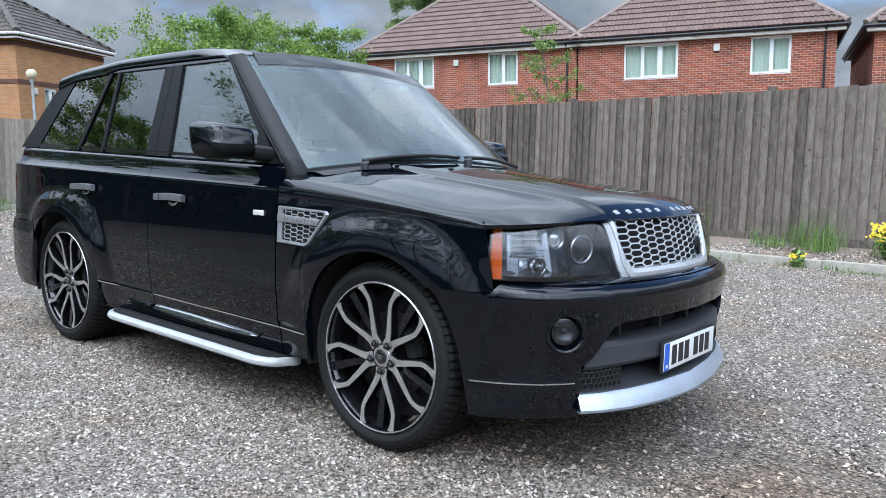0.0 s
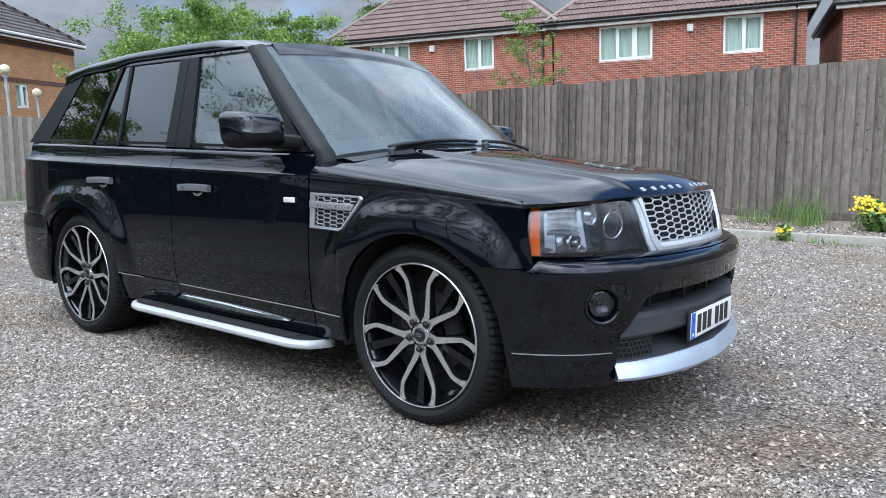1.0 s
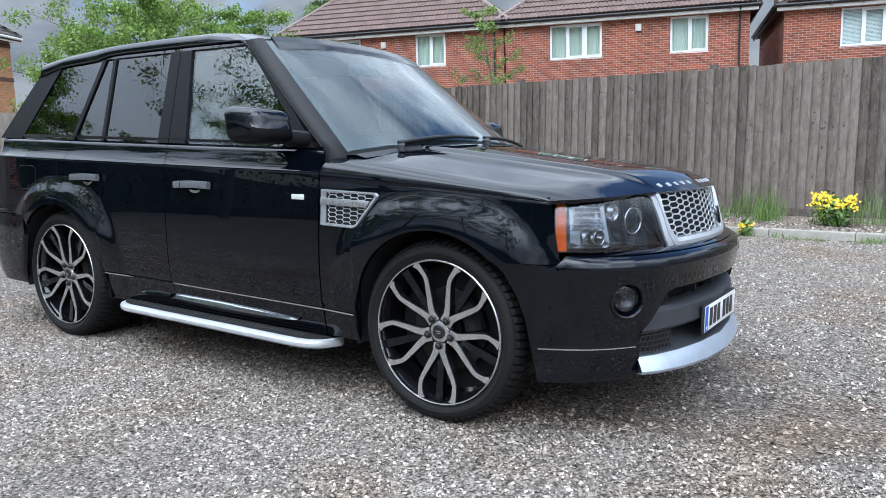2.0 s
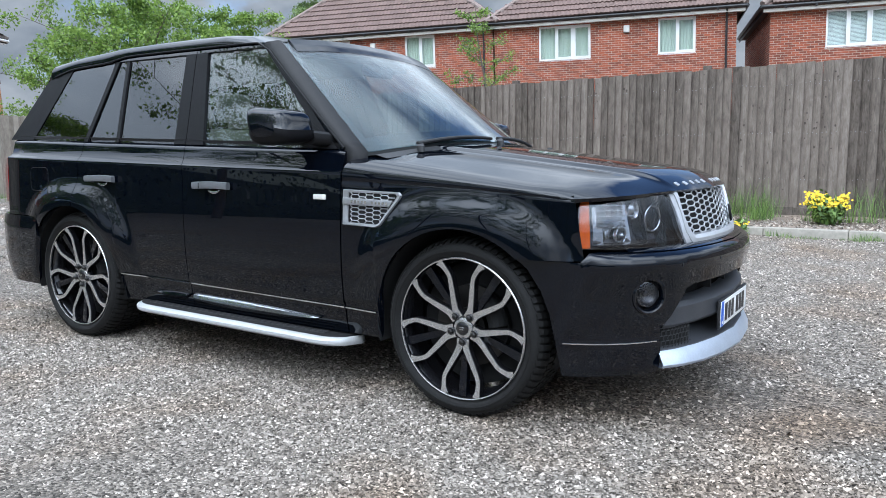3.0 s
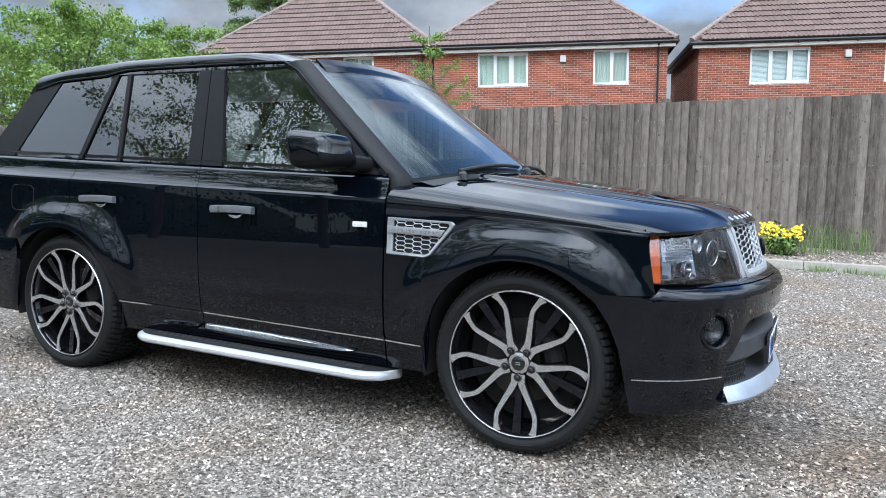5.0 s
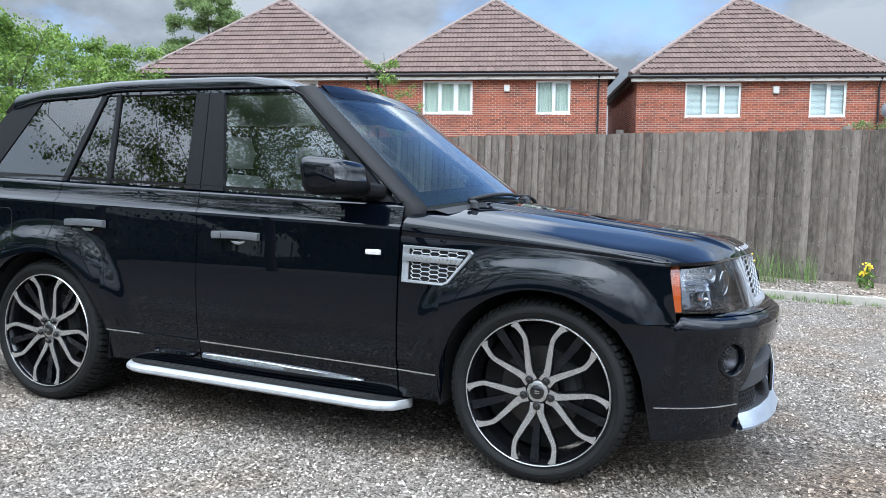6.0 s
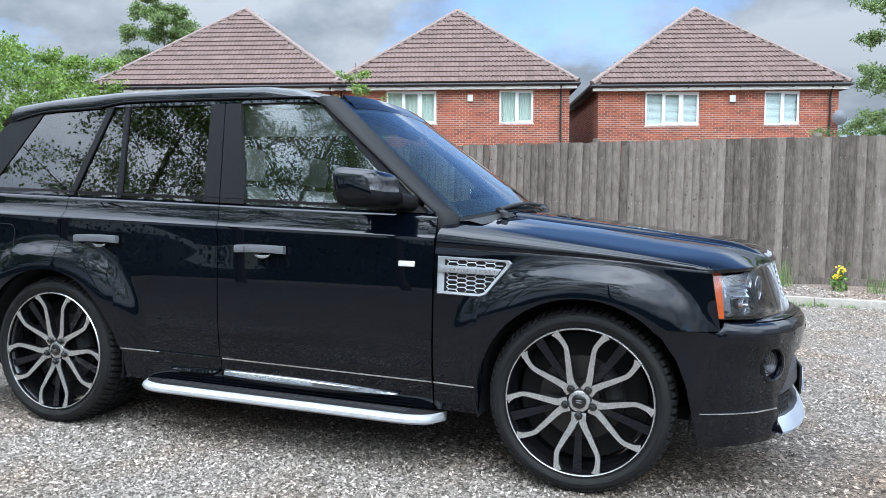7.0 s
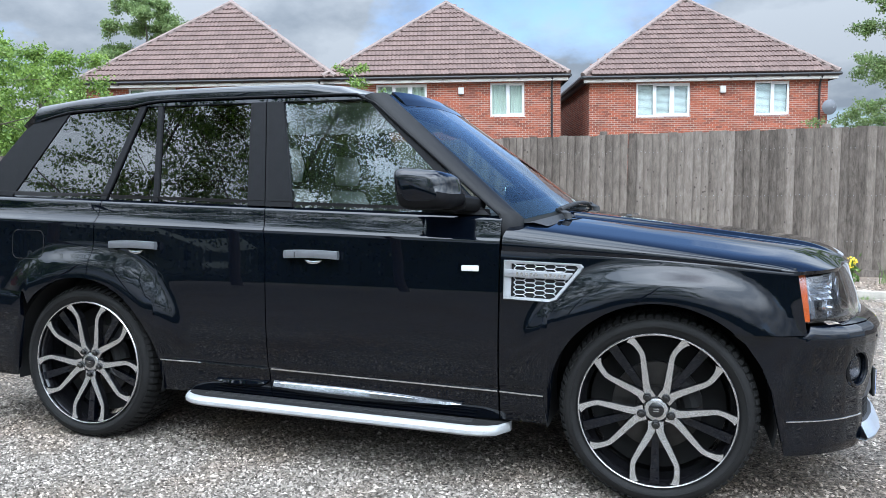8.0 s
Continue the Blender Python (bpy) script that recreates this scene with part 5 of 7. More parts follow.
def build_mirror(door, s):
    """Door mirror: painted upper cap, black lower half, glass facing back, short foot."""
    secs, low = [], []
    for k in (0.0, 0.02, 0.05, 0.1, 0.2, 0.4, 0.6, 0.78, 0.88, 0.94, 0.98, 1.0):
        y = s * (0.93 + 0.205 * k)
        grow = 1 - abs(2 * k - 1) ** 6 * (0.40 if k > 0.5 else 0.22)
        c, u, v = Vector((-0.905 - 0.03 * k, y, 1.256)), Vector((0.116 * grow, s * -0.004, 0)), Vector((-0.014, 0, 0.089 * grow))
        secs.append((c, u, v))
        row = []
        for a in span(186, 354, 18):
            ca, sa = math.cos(radians(a)), math.sin(radians(a))
            row.append(c + u * (1.022 * math.copysign(abs(ca) ** 0.435, ca)) + v * (1.02 * math.copysign(abs(sa) ** 0.435, sa)))
        low.append(row)
    def taper(p):
        f = (p.x + 0.92 + 0.116) / 0.232
        return Vector((p.x, p.y, p.z - 0.022 * f if p.z > 1.256 else p.z + 0.012 * f * f))
    bm = rounded_block(secs, 40, 4.6)
    for v in bm.verts:
        v.co = taper(v.co)
    mirror = part("door_mirror", bm, PAINT, door, "black door mirror with a gloss cap", sharp=50)
    part("lower_cover", shell([[taper(p) for p in row] for row in low], 0.006, (-0.91, s * 1.03, 1.256)), SATIN, mirror, "matte black lower cover", sharp=50)
    part("mirror_foot", rounded_block([((-0.775, s * 0.845, 1.19), (0.05, 0, 0), (0, 0, 0.034)), ((-0.80, s * 0.89, 1.195), (0.055, 0, 0), (0, 0, 0.036)), ((-0.845, s * 0.945, 1.202), (0.06, 0, 0), (0, 0, 0.036))], 14), PILLAR, mirror)
    pts = [(-1.046, s * y, z) for y, z in ((0.965, 1.20), (1.055, 1.20), (1.065, 1.25), (1.055, 1.315), (0.97, 1.32), (0.955, 1.255))]
    part("mirror_glass", slab(pts, (0.006, 0, 0), 0.002), MIRROR, mirror, "mirror glass")


def build_step(car, s):
    """Running board: rounded aluminium edge round a black ribbed tread."""
    xs = span(-0.60, -2.19, 40)
    def edge(x):
        k = (x + 0.60) / -1.59
        e = min(k, 1 - k) * 1.59
        tuck = 0.13 * (1 - math.sqrt(max(0, 1 - (1 - min(1, e / 0.17)) ** 2)))
        return 1.004 - tuck, 0.239 + 0.020 * k
    rows = []
    for x in xs:
        yo, z = edge(x)
        rows.append([(x, s * (yo + a), z + 0.006 + 0.72 * b) for a, b in ((-0.045, 0.028), (-0.022, 0.030), (-0.005, 0.024), (0.004, 0.010), (0.004, -0.010), (-0.006, -0.024), (-0.028, -0.030), (-0.05, -0.022))])
    bm = bmesh.new()
    v = grid(bm, rows, close_u=True)
    bm.faces.new(v[0]); bm.faces.new(v[-1])
    step = part("running_board", bm, BRUSHED, car, "scuffed aluminium edge of the running board")
    rows = []
    for x in xs:
        yo, z = edge(x)
        rows.append([(x, s * (yo - 0.028), z + 0.026), (x, s * (yo - 0.04), z + 0.033), (x, s * min(0.83, yo - 0.05), z + 0.033), (x, s * min(0.83, yo - 0.05), z - 0.01), (x, s * (yo - 0.03), z - 0.01)])
    bm = bmesh.new()
    v = grid(bm, rows, close_u=True)
    bm.faces.new(v[0]); bm.faces.new(v[-1])
    part("tread", bm, DARK, step, "black ribbed rubber tread")
    for y in (0.905, 0.925, 0.945):
        rows = [[(x, s * (y + a), edge(x)[1] + b) for a, b in ((-0.004, 0.033), (-0.003, 0.0365), (0.003, 0.0365), (0.004, 0.033))] for x in span(-0.75, -2.05, 12)]
        bm = bmesh.new()
        grid(bm, rows)
        part("tread_rib", bm, MATTE, step)
    for x in (-0.9, -1.9):
        part("bracket", box((x - 0.03, min(s * 0.6, s * 0.86), 0.235), (x + 0.03, max(s * 0.6, s * 0.86), 0.262)), DARK, step)


def nose_pt(i, off=0.0, s=-1):
    """Point of the nose plan at a fractional index, pushed out by off."""
    k = np.arange(len(NOSE_Y))
    y, x = float(np.interp(i, k, NOSE_Y)), float(np.interp(i, k, NOSE_X))
    y2, x2 = float(np.interp(i + 0.05, k, NOSE_Y)), float(np.interp(i + 0.05, k, NOSE_X))
    y1, x1 = float(np.interp(i - 0.05, k, NOSE_Y)), float(np.interp(i - 0.05, k, NOSE_X))
    t = Vector((x2 - x1, y2 - y1, 0)).normalized()
    n = Vector((t.y, -t.x, 0))
    if i <= 0.001:
        n = Vector((1, 0, 0))
    return Vector((x, y, 0)) + n * off


def nose_index(y):
    return float(np.interp(abs(y), NOSE_Y, np.arange(len(NOSE_Y))))


def front_pt(y, z, off):
    """On the nose, half-width y (signed), height z, standing off the plan by off."""
    p = nose_pt(nose_index(y), off)
    return Vector((p.x, math.copysign(p.y, y) if y else 0.0, z))


def bumper_off(z):
    return float(np.interp(z, [0.25, 0.275, 0.383, 0.391, 0.56, 0.63, 0.675, 0.70, 0.718, 0.730, 0.738, 0.743, 0.748], [-0.014, 0.0, 0.006, 0.001, 0.002, 0.012, 0.020, 0.019, 0.012, 0.001, -0.014, -0.030, -0.052]))


def lamp_off(z):
    """The lamps and grille lie back from the bumper and lean with height."""
    return float(np.interp(z, [0.745, 0.76, 0.96, 1.0], [-0.062, -0.064, -0.122, -0.145]))


def face_off(y, z):
    """As lamp_off, but shallower towards the outer ends of the lamps."""
    f = float(np.interp(z, [0.757, 0.955], [0.31, 0.45]))
    return lamp_off(z) * (1 - (1 - f) * float(smooth01((abs(y) - 0.58) / 0.31)))


def build_front(car):
    bumper = empty_part("front_bumper", car)
    # each end: from the arch round to the edge of the intake, full height
    for s in (-1, 1):
        ys = [0.957, 0.955, 0.952, 0.945, 0.935, 0.925, 0.918, 0.912, 0.905, 0.895, 0.88, 0.86, 0.84] + span(0.82, 0.68, 18)
        rows = []
        n = 56
        for k in range(n + 1):
            row = []
            for y in ys:
                x = nose_pt(nose_index(y)).x
                lo = max(0.255, arch_z(x) if x < ARCH_R - 0.002 else 0.255)
                hi = 0.708 + 0.037 * float(smooth01((x - 0.540) / 0.010))
                lo = min(lo, hi - 0.004)
                z = lo + (hi - lo) * (1 - (1 - k / n) ** 1.6)
                p = front_pt(y, z, bumper_off(z) * float(smooth01((x - 0.42) / 0.30)))
                row.append((p.x, s * p.y, z))
            rows.append(row)
        c = front_pt(0.735, 0.572, 0.003)
        c = Vector((c.x, s * c.y, c.z))
        bm = shell(rows, 0.02, (0, 0, 0.5))
        hole = [f for f in bm.faces if (f.calc_center_median() - c).length < 0.067]
        bmesh.ops.delete(bm, geom=hole, context="FACES")
        corner = part("bumper_corner", bm, PAINT, bumper)
        # chrome strip puts in the glint on the crease of the lip
        bm = bmesh.new()
        rows = []
        for y in (0.935, 0.92, 0.89, 0.85, 0.80, 0.75, 0.70):
            rows.append([(p.x, s * p.y, z) for z, o in ((0.3845, 0.003), (0.3855, 0.008), (0.3885, 0.008), (0.3895, 0.003)) for p in [front_pt(y, z, o)]])
        grid(bm, rows)
        part("crease_glint", bm, CHROME, corner, "painted glint along the crease where the lower lip begins")
        # fog lamp in its round pocket
        d = (nose_pt(nose_index(0.735), 0.1) - nose_pt(nose_index(0.735), 0.0)).normalized()
        d = Vector((d.x, s * d.y, 0))
        fog = part("fog_lamp", lathe_at(c, d, [(0.058, -0.034), (0.059, -0.004), (0.062, 0.004), (0.068, 0.007), (0.075, 0.004), (0.079, -0.006)], 40), PAINT, corner, "round fog lamp in a dark pocket")
        part("pocket", lathe_at(c, d, [(0.064, 0.004), (0.060, -0.004), (0.057, -0.030), (0.050, -0.034)], 32), GLOSSBLACK, fog)
        part("bowl", lathe_at(c + Vector((0, 0, 0.004)), d, [(0.050, -0.012), (0.046, -0.020), (0.034, -0.032), (0.018, -0.040), (0.001, -0.043)], 28), LAMPBOWL, fog, "dark bowl of the fog lamp")
        part("lens", lathe_at(c + Vector((0, 0, 0.004)), d, [(0.050, -0.012), (0.036, -0.007), (0.018, -0.0045), (0.001, -0.004)], 28), LENS, fog, "clear round lens").visible_shadow = False
        part("bulb", lathe_at(c + Vector((0, 0, 0.004)), d, [(0.011, -0.038), (0.011, -0.022), (0.001, -0.019)], 16), LAMPBOWL, fog)
        # side mesh beside the splitter, over a near-black sheet for its shade
        ya, yb = 0.47, 0.675
        rows = [[(p.x, s * p.y, z) for y in span(ya, yb, 6) for p in [front_pt(y, z, -0.03)]] for z in (0.335, 0.385, 0.432)]
        bm = bmesh.new()
        grid(bm, rows)
        pocket = part("mesh_pocket", bm, DARK, corner)
        bm = bmesh.new()
        for r in range(5):
            z = 0.342 + r * 0.021
            for k in range(9):
                y = ya + 0.012 + (k + 0.5 * (r % 2)) * 0.022
                if y + 0.011 > yb:
                    continue
                hx = [(y - 0.0075, z + 0.0105), (y + 0.0075, z + 0.0105), (y + 0.011, z), (y + 0.0075, z - 0.0105)]
                pts = [front_pt(a, b, -0.018) for a, b in hx]
                for p, q in zip(pts, pts[1:]):
                    add_tube(bm, [(p.x, s * p.y, p.z), (q.x, s * q.y, q.z)], 0.0022, 4)
        part("mesh", bm, MATTE, pocket)
    # band across the top, over the intake
    ys = [-0.68, -0.66, -0.63, -0.60, -0.55, -0.5, -0.45, -0.38, -0.3, -0.2, -0.1, 0, 0.1, 0.2, 0.3, 0.38, 0.45, 0.5, 0.55, 0.60, 0.63, 0.66, 0.68]
    rows = []
    for k in range(21):
        row = []
        for y in ys:
            lo = 0.592 + 0.012 * math.cos(y * 2) - 0.15 * float(smooth01((abs(y) - 0.52) / 0.16))
            z = lo + (0.745 - lo) * (1 - (1 - k / 20) ** 1.8)
            p = front_pt(y, z, bumper_off(z))
            row.append((p.x, p.y, z))
        rows.append(row)
    part("bumper_band", shell(rows, 0.03, (0, 0, 0.6)), PAINT, bumper)
    # shelf from the bumper lip back under the lamps
    rows = [[(p.x, p.y, z) for y in [-0.80, -0.74] + ys + [0.74, 0.80] for p in [front_pt(y, z, o)]] for z, o in ((0.744, -0.02), (0.753, -0.04), (0.757, -0.12))]
    bm = bmesh.new()
    grid(bm, rows)
    part("bumper_shelf", bm, PAINT, bumper)
    # intake: near-black back sheet for the unlit depth, grey bar behind the plate
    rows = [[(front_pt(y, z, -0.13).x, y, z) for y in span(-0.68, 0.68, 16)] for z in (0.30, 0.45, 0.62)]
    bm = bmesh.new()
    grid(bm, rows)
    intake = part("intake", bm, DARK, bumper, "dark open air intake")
    for s in (-1, 1):
        bm = bmesh.new()
        grid(bm, [[(front_pt(0.68, z, o).x, s * 0.68, z) for z in (0.34, 0.45, 0.60)] for o in (0.0, -0.13)])
        part("intake_cheek", bm, MATTE, intake)
    rows = []
    for y in span(-0.655, 0.655, 24):
        rows.append([(front_pt(y, 0.45, o).x, y, z) for z, o in ((0.428, -0.10), (0.425, -0.022), (0.44, -0.008), (0.505, -0.014), (0.522, -0.035), (0.528, -0.10))])
    bm = bmesh.new()
    grid(bm, rows)
    part("intake_bar", bm, GREYTRIM, intake, "dark grey plastic bar across the intake")
    for y in (-0.42, -0.14, 0.14, 0.42):
        part("intake_rib", box((0.74, y - 0.008, 0.525), (0.80 if abs(y) > 0.3 else 0.84, y + 0.008, 0.60)), MATTE, intake)
    # silver splitter
    rows, tops = [], []
    for y in span(-0.685, 0.685, 40):
        t = abs(y) / 0.685
        zt, zb = 0.332 + 0.012 * t, 0.255 + 0.022 * t * t
        at = lambda z, o: (front_pt(y, z, o).x, math.copysign(abs(front_pt(y, z, o).y), y) if y else 0, z)
        rows.append([at(zt - 0.004, -0.004), at(zt - 0.012, 0.006), at(zb + 0.012, 0.030), at(zb, 0.024), at(zb, -0.05)])
        tops.append([at(zt + 0.045, -0.11), at(zt + 0.012, -0.05), at(zt, -0.008), at(zt - 0.006, -0.004)])
    for name, pts, mat, label in (("splitter", rows, SILVERLIP, "silver painted lower lip"), ("splitter_top", tops, GREYTRIM, "dark grey shelf above the lip")):
        bm = bmesh.new()
        grid(bm, pts)
        part(name, bm, mat, bumper, label)
    # number plate, slightly proud of the bar
    px = 0.915
    plate = part("number_plate", box((px - 0.012, -0.272, 0.365), (px, 0.272, 0.492), 0.003), MATTE, car, "white plate with dark characters blocked out")
    part("plate_face", box((px, -0.262, 0.373), (px + 0.003, 0.262, 0.484), 0.001), PLATEWHITE, plate)
    part("plate_band", box((px + 0.0031, -0.261, 0.374), (px + 0.0045, -0.217, 0.483)), PLATEBLUE, plate, "blue end band", smooth=False)
    part("band_mark", box((px + 0.0046, -0.249, 0.385), (px + 0.0052, -0.229, 0.397)), PLATEWHITE, plate, smooth=False)
    for y in (-0.190, -0.125, -0.063, 0.035, 0.098, 0.160):
        part("plate_bar", box((px + 0.0031, y, 0.389), (px + 0.0047, y + 0.046, 0.468)), PLATEBLACK, plate, smooth=False)
    build_grille(car)
    for s in (-1, 1):
        build_headlamp(car, s)
    # tow eye cover and washer dimples
    for y in (-0.60, -0.30, 0.30, 0.60):
        p = front_pt(y, 0.735, 0.0)
        part("sensor", disc(p + Vector((-0.002, 0, -0.05)), 0.011, (1, 0, 0), 0.022, 16), SATIN, bumper)


def empty_part(name, parent):
    ob = new(name)
    ob.parent = parent
    return ob


def lathe_at(c, d, profile, n=24):
    bm = lathe(profile, n, "z")
    m = Matrix.Translation(c) @ Vector(d).to_track_quat("Z", "Y").to_matrix().to_4x4()
    bmesh.ops.transform(bm, matrix=m, verts=bm.verts)
    return bm


def face_pt(y, z, out=0.0):
    """On the upright face of lamps and grille."""
    p = front_pt(y, z, face_off(y, z) + out)
    return Vector((p.x, p.y, z))


def build_grille(car):
    zt, zb = 0.962, 0.768
    def half(z):
        return 0.462 - 0.10 * (zt - z) / (zt - zb) * 0.55
    # sheet behind the honeycomb, its near-black standing for unlit depth
    rows = [[face_pt(k * half(z), z, -0.035) for k in span(-1, 1, 20)] for z in span(zb, zt, 4)]
    bm = bmesh.new()
    grid(bm, rows)
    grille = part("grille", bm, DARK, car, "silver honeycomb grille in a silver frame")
    # frame: left leg, bottom, right leg, with rounded lower corners, and a thin top rail
    path = [(-half(zt) - 0.008, zt + 0.012)] + [(-half(z), z) for z in span(zt - 0.01, zb + 0.04, 6)]
    for a in span(180, 270, 6):
        path.append((-half(zb) + 0.04 + 0.04 * math.cos(radians(a)), zb + 0.04 + 0.04 * math.sin(radians(a))))
    path += [(k * (half(zb) - 0.04), zb) for k in span(-0.8, 0.0, 8)]
    path += [(-y, z) for y, z in path[-2::-1]]
    bm = bmesh.new()
    rows = []
    for i, (y, z) in enumerate(path):
        a, b = Vector(path[max(i - 1, 0)]), Vector(path[min(i + 1, len(path) - 1)])
        t = (b - a).normalized()
        nx, nz = -t.y, t.x
        w = 0.024 + 0.012 * max(0, (0.9 - z) / 0.14)
        rows.append([face_pt(y - nx * w * k, z - nz * w * k, o) for k, o in ((-0.45, -0.03), (-0.4, 0.003), (0.0, 0.010), (0.75, 0.006), (0.8, 0.002), (1.7, -0.004), (1.9, -0.03))])
    grid(bm, rows)
    # painted surround between frame and lamps
    for s in (-1, 1):
        b2 = bmesh.new()
        grid(b2, [[face_pt(s * y, z, -0.012) for y in span(half(z) - 0.01, 0.484 + 0.25 * max(0.0, z - 0.757), 8)] for z in span(0.748, 0.975, 8)])
        part("surround", b2, PAINT, grille, "gloss black surround of the grille")
    part("grille_frame", bm, SILVER, grille, "silver U-shaped frame")
    bm = bmesh.new()
    hr, ch = 0.0440, 0.0255
    for r in range(18):
        z = zb + 0.006 + r * ch / 2
        for c in range(-6, 7):
            y = c * 3 * hr + 1.5 * hr * (r % 2)
            hx = [(y - hr * 0.55, z + ch * 0.5), (y + hr * 0.55, z + ch * 0.5), (y + hr * 0.95, z), (y + hr * 0.55, z - ch * 0.5)]
            for p, q in zip(hx, hx[1:]):
                mz = (p[1] + q[1]) / 2
                if not (zb + 0.01 < mz < zt - 0.002) or abs((p[0] + q[0]) / 2) > half(mz) - 0.008:
                    continue
                a, b = face_pt(*p), face_pt(*q)
                add_tube(bm, [a + Vector((-0.004, 0, 0)), b + Vector((-0.004, 0, 0))], 0.0034, 6)
    part("honeycomb", bm, SILVER, grille, "silver honeycomb mesh")
    c = face_pt(0.255, 0.838, 0.004)
    part("badge", lathe_at(c, (1, 0.25, 0.2), [(0.001, 0), (0.044, 0), (0.042, 0.008), (0.036, 0.011), (0.001, 0.012)], 24), SATIN, grille, "oval dark badge")


def build_headlamp(car, s):
    """Wrap-round lamp: dark bowl, two round projectors, amber end, clear cover."""
    def P(k, z, o):
        # k from 0 at the outer end to 1 by the grille
        y = 0.916 - (0.916 - 0.470 - 0.05 * (z - 0.757) / 0.2) * k
        p = face_pt(y, z, o)
        return Vector((p.x, s * p.y, z))
    ztop = lambda k: 0.949 + 0.009 * k - 0.012 * float(smooth01((k - 0.90) / 0.10))
    zbot = lambda k: 0.757 - 0.004 * k + 0.035 * max(0, (k - 0.93) / 0.07) ** 2
    ks = span(0, 1, 22)
    bm = bmesh.new()
    grid(bm, [[P(k, zbot(k) + (ztop(k) - zbot(k)) * v, -0.075 * math.sin(math.pi * min(1, 0.15 + v * 0.7)) * min(1, k * 6 + 0.12)) for k in ks] for v in span(0, 1, 8)])
    lamp = part("headlamp", bm, LAMPBOWL, car, "clear wrap-round headlamp with dark bowl and amber end")
    part("lamp_cover", shell([[P(k, zbot(k) + (ztop(k) - zbot(k)) * v, 0.004 + 0.010 * math.sin(math.pi * v)) for k in ks] for v in span(0, 1, 8)], 0.003, (0, 0, 0.8)), LENS, lamp, "clear lamp cover").visible_shadow = False
    part("turn_lens", shell([[P(k, zbot(k) + (ztop(k) - zbot(k)) * v, -0.004) for k in span(0.004, 0.050, 4)] for v in span(0.02, 0.98, 8)], 0.006, (0, 0, 0.8)), AMBER, lamp, "amber indicator lens")
    part("bowl_shell", shell([[P(k, z, -0.03 - 0.035 * math.sin(math.pi * (k - 0.07) / 0.36)) for k in span(0.07, 0.36, 12)] for z in span(0.77, 0.944, 8)], 0.004, (0, 0, 0.8)), REFLECTOR, lamp, "bright curved reflector bowl")
    d = Vector((0.93, s * 0.30, 0))
    for k, z, r, mat in ((0.41, 0.900, 0.036, REFLECTOR), (0.70, 0.860, 0.056, GLOSSBLACK), (0.23, 0.805, 0.033, LAMPBOWL)):
        c = P(k, z, -0.066)
        ring = part("projector_ring", disc(c + d * 0.010, r, d, 0.016, 36, r * 0.86), REFLECTOR, lamp, "bright ring")
        part("projector", lathe_at(c, d, [(r * 0.86, 0.0), (r * 0.78, 0.012), (r * 0.45, 0.022), (0.001, 0.026)], 24), mat, ring, "dark glass projector")
    part("bulb", lathe_at(P(0.23, 0.805, -0.05), d, [(0.012, 0.0), (0.012, 0.02), (0.006, 0.03), (0.001, 0.032)], 14), CHROME, lamp, "small bright bulb")
    part("lamp_sill", shell([[P(k, z, o) for k in span(0.06, 0.93, 16)] for z, o in ((0.772, -0.006), (0.778, -0.03), (0.776, -0.06))], 0.004, (0, 0, 0.8)), LAMPBOWL, lamp, "dark lower edge of the bowl")
    # stepped bright reflector beside the amber lens
    for i in range(5):
        z0, z1 = 0.925 - 0.021 * i, 0.943 - 0.021 * i
        part("reflector_step", shell([[P(k, z0 + (z1 - z0) * v, -0.020 - 0.018 * v - 0.005 * (n % 2)) for n, k in enumerate(span(0.085, 0.30, 12))] for v in (0.0, 0.5, 1.0)], 0.004, (0, 0, 0.8)), REFLECTOR, lamp, "bright reflector step")
    part("side_reflector", shell([[P(k, z, -0.045 - 0.03 * math.sin(math.pi * (k - 0.085) / 0.3)) for k in span(0.085, 0.20, 8)] for z in span(0.772, 0.84, 5)], 0.004, (0, 0, 0.8)), REFLECTOR, lamp, "bright curved reflector")
    part("lamp_divider", shell([[P(k, z, -0.03) for k in (0.545, 0.555, 0.565)] for z in span(0.775, 0.945, 5)], 0.02, (0, 0, 0.8)), LAMPBOWL, lamp)


def top_z(x, y):
    """Height of the bonnet away from its rounded edges: crowned, with a raised middle."""
    zc = curve(x, [-0.80, -0.36, 0.0, 0.4, 0.86], [1.222, 1.177, 1.138, 1.091, 1.034])
    a = abs(y)
    return zc - 0.072 * (a / 0.9) ** 2 - 0.015 * float(smooth01((a - 0.425) / 0.04)) - 0.012 * float(smooth01((a - 0.60) / 0.25))


def bonnet_front(y):
    """Front edge of the bonnet, over lamps and grille."""
    z = float(np.interp(abs(y), [0, 0.46, 0.80, 0.916], [0.976, 0.972, 0.962, 0.953]))
    return Vector((front_pt(y, z, face_off(y, 0.96) + 0.004).x, y, z))


def bonnet_edge(x):
    """Half-width of the bonnet: as wide as the wings, drawing in to the lamps."""
    side = side_y(min(x, 0.46), bonnet_z(min(x, 0.46))) + 0.001
    return 0.914 + (side - 0.914) * float(smooth01((0.56 - x) / 0.3))


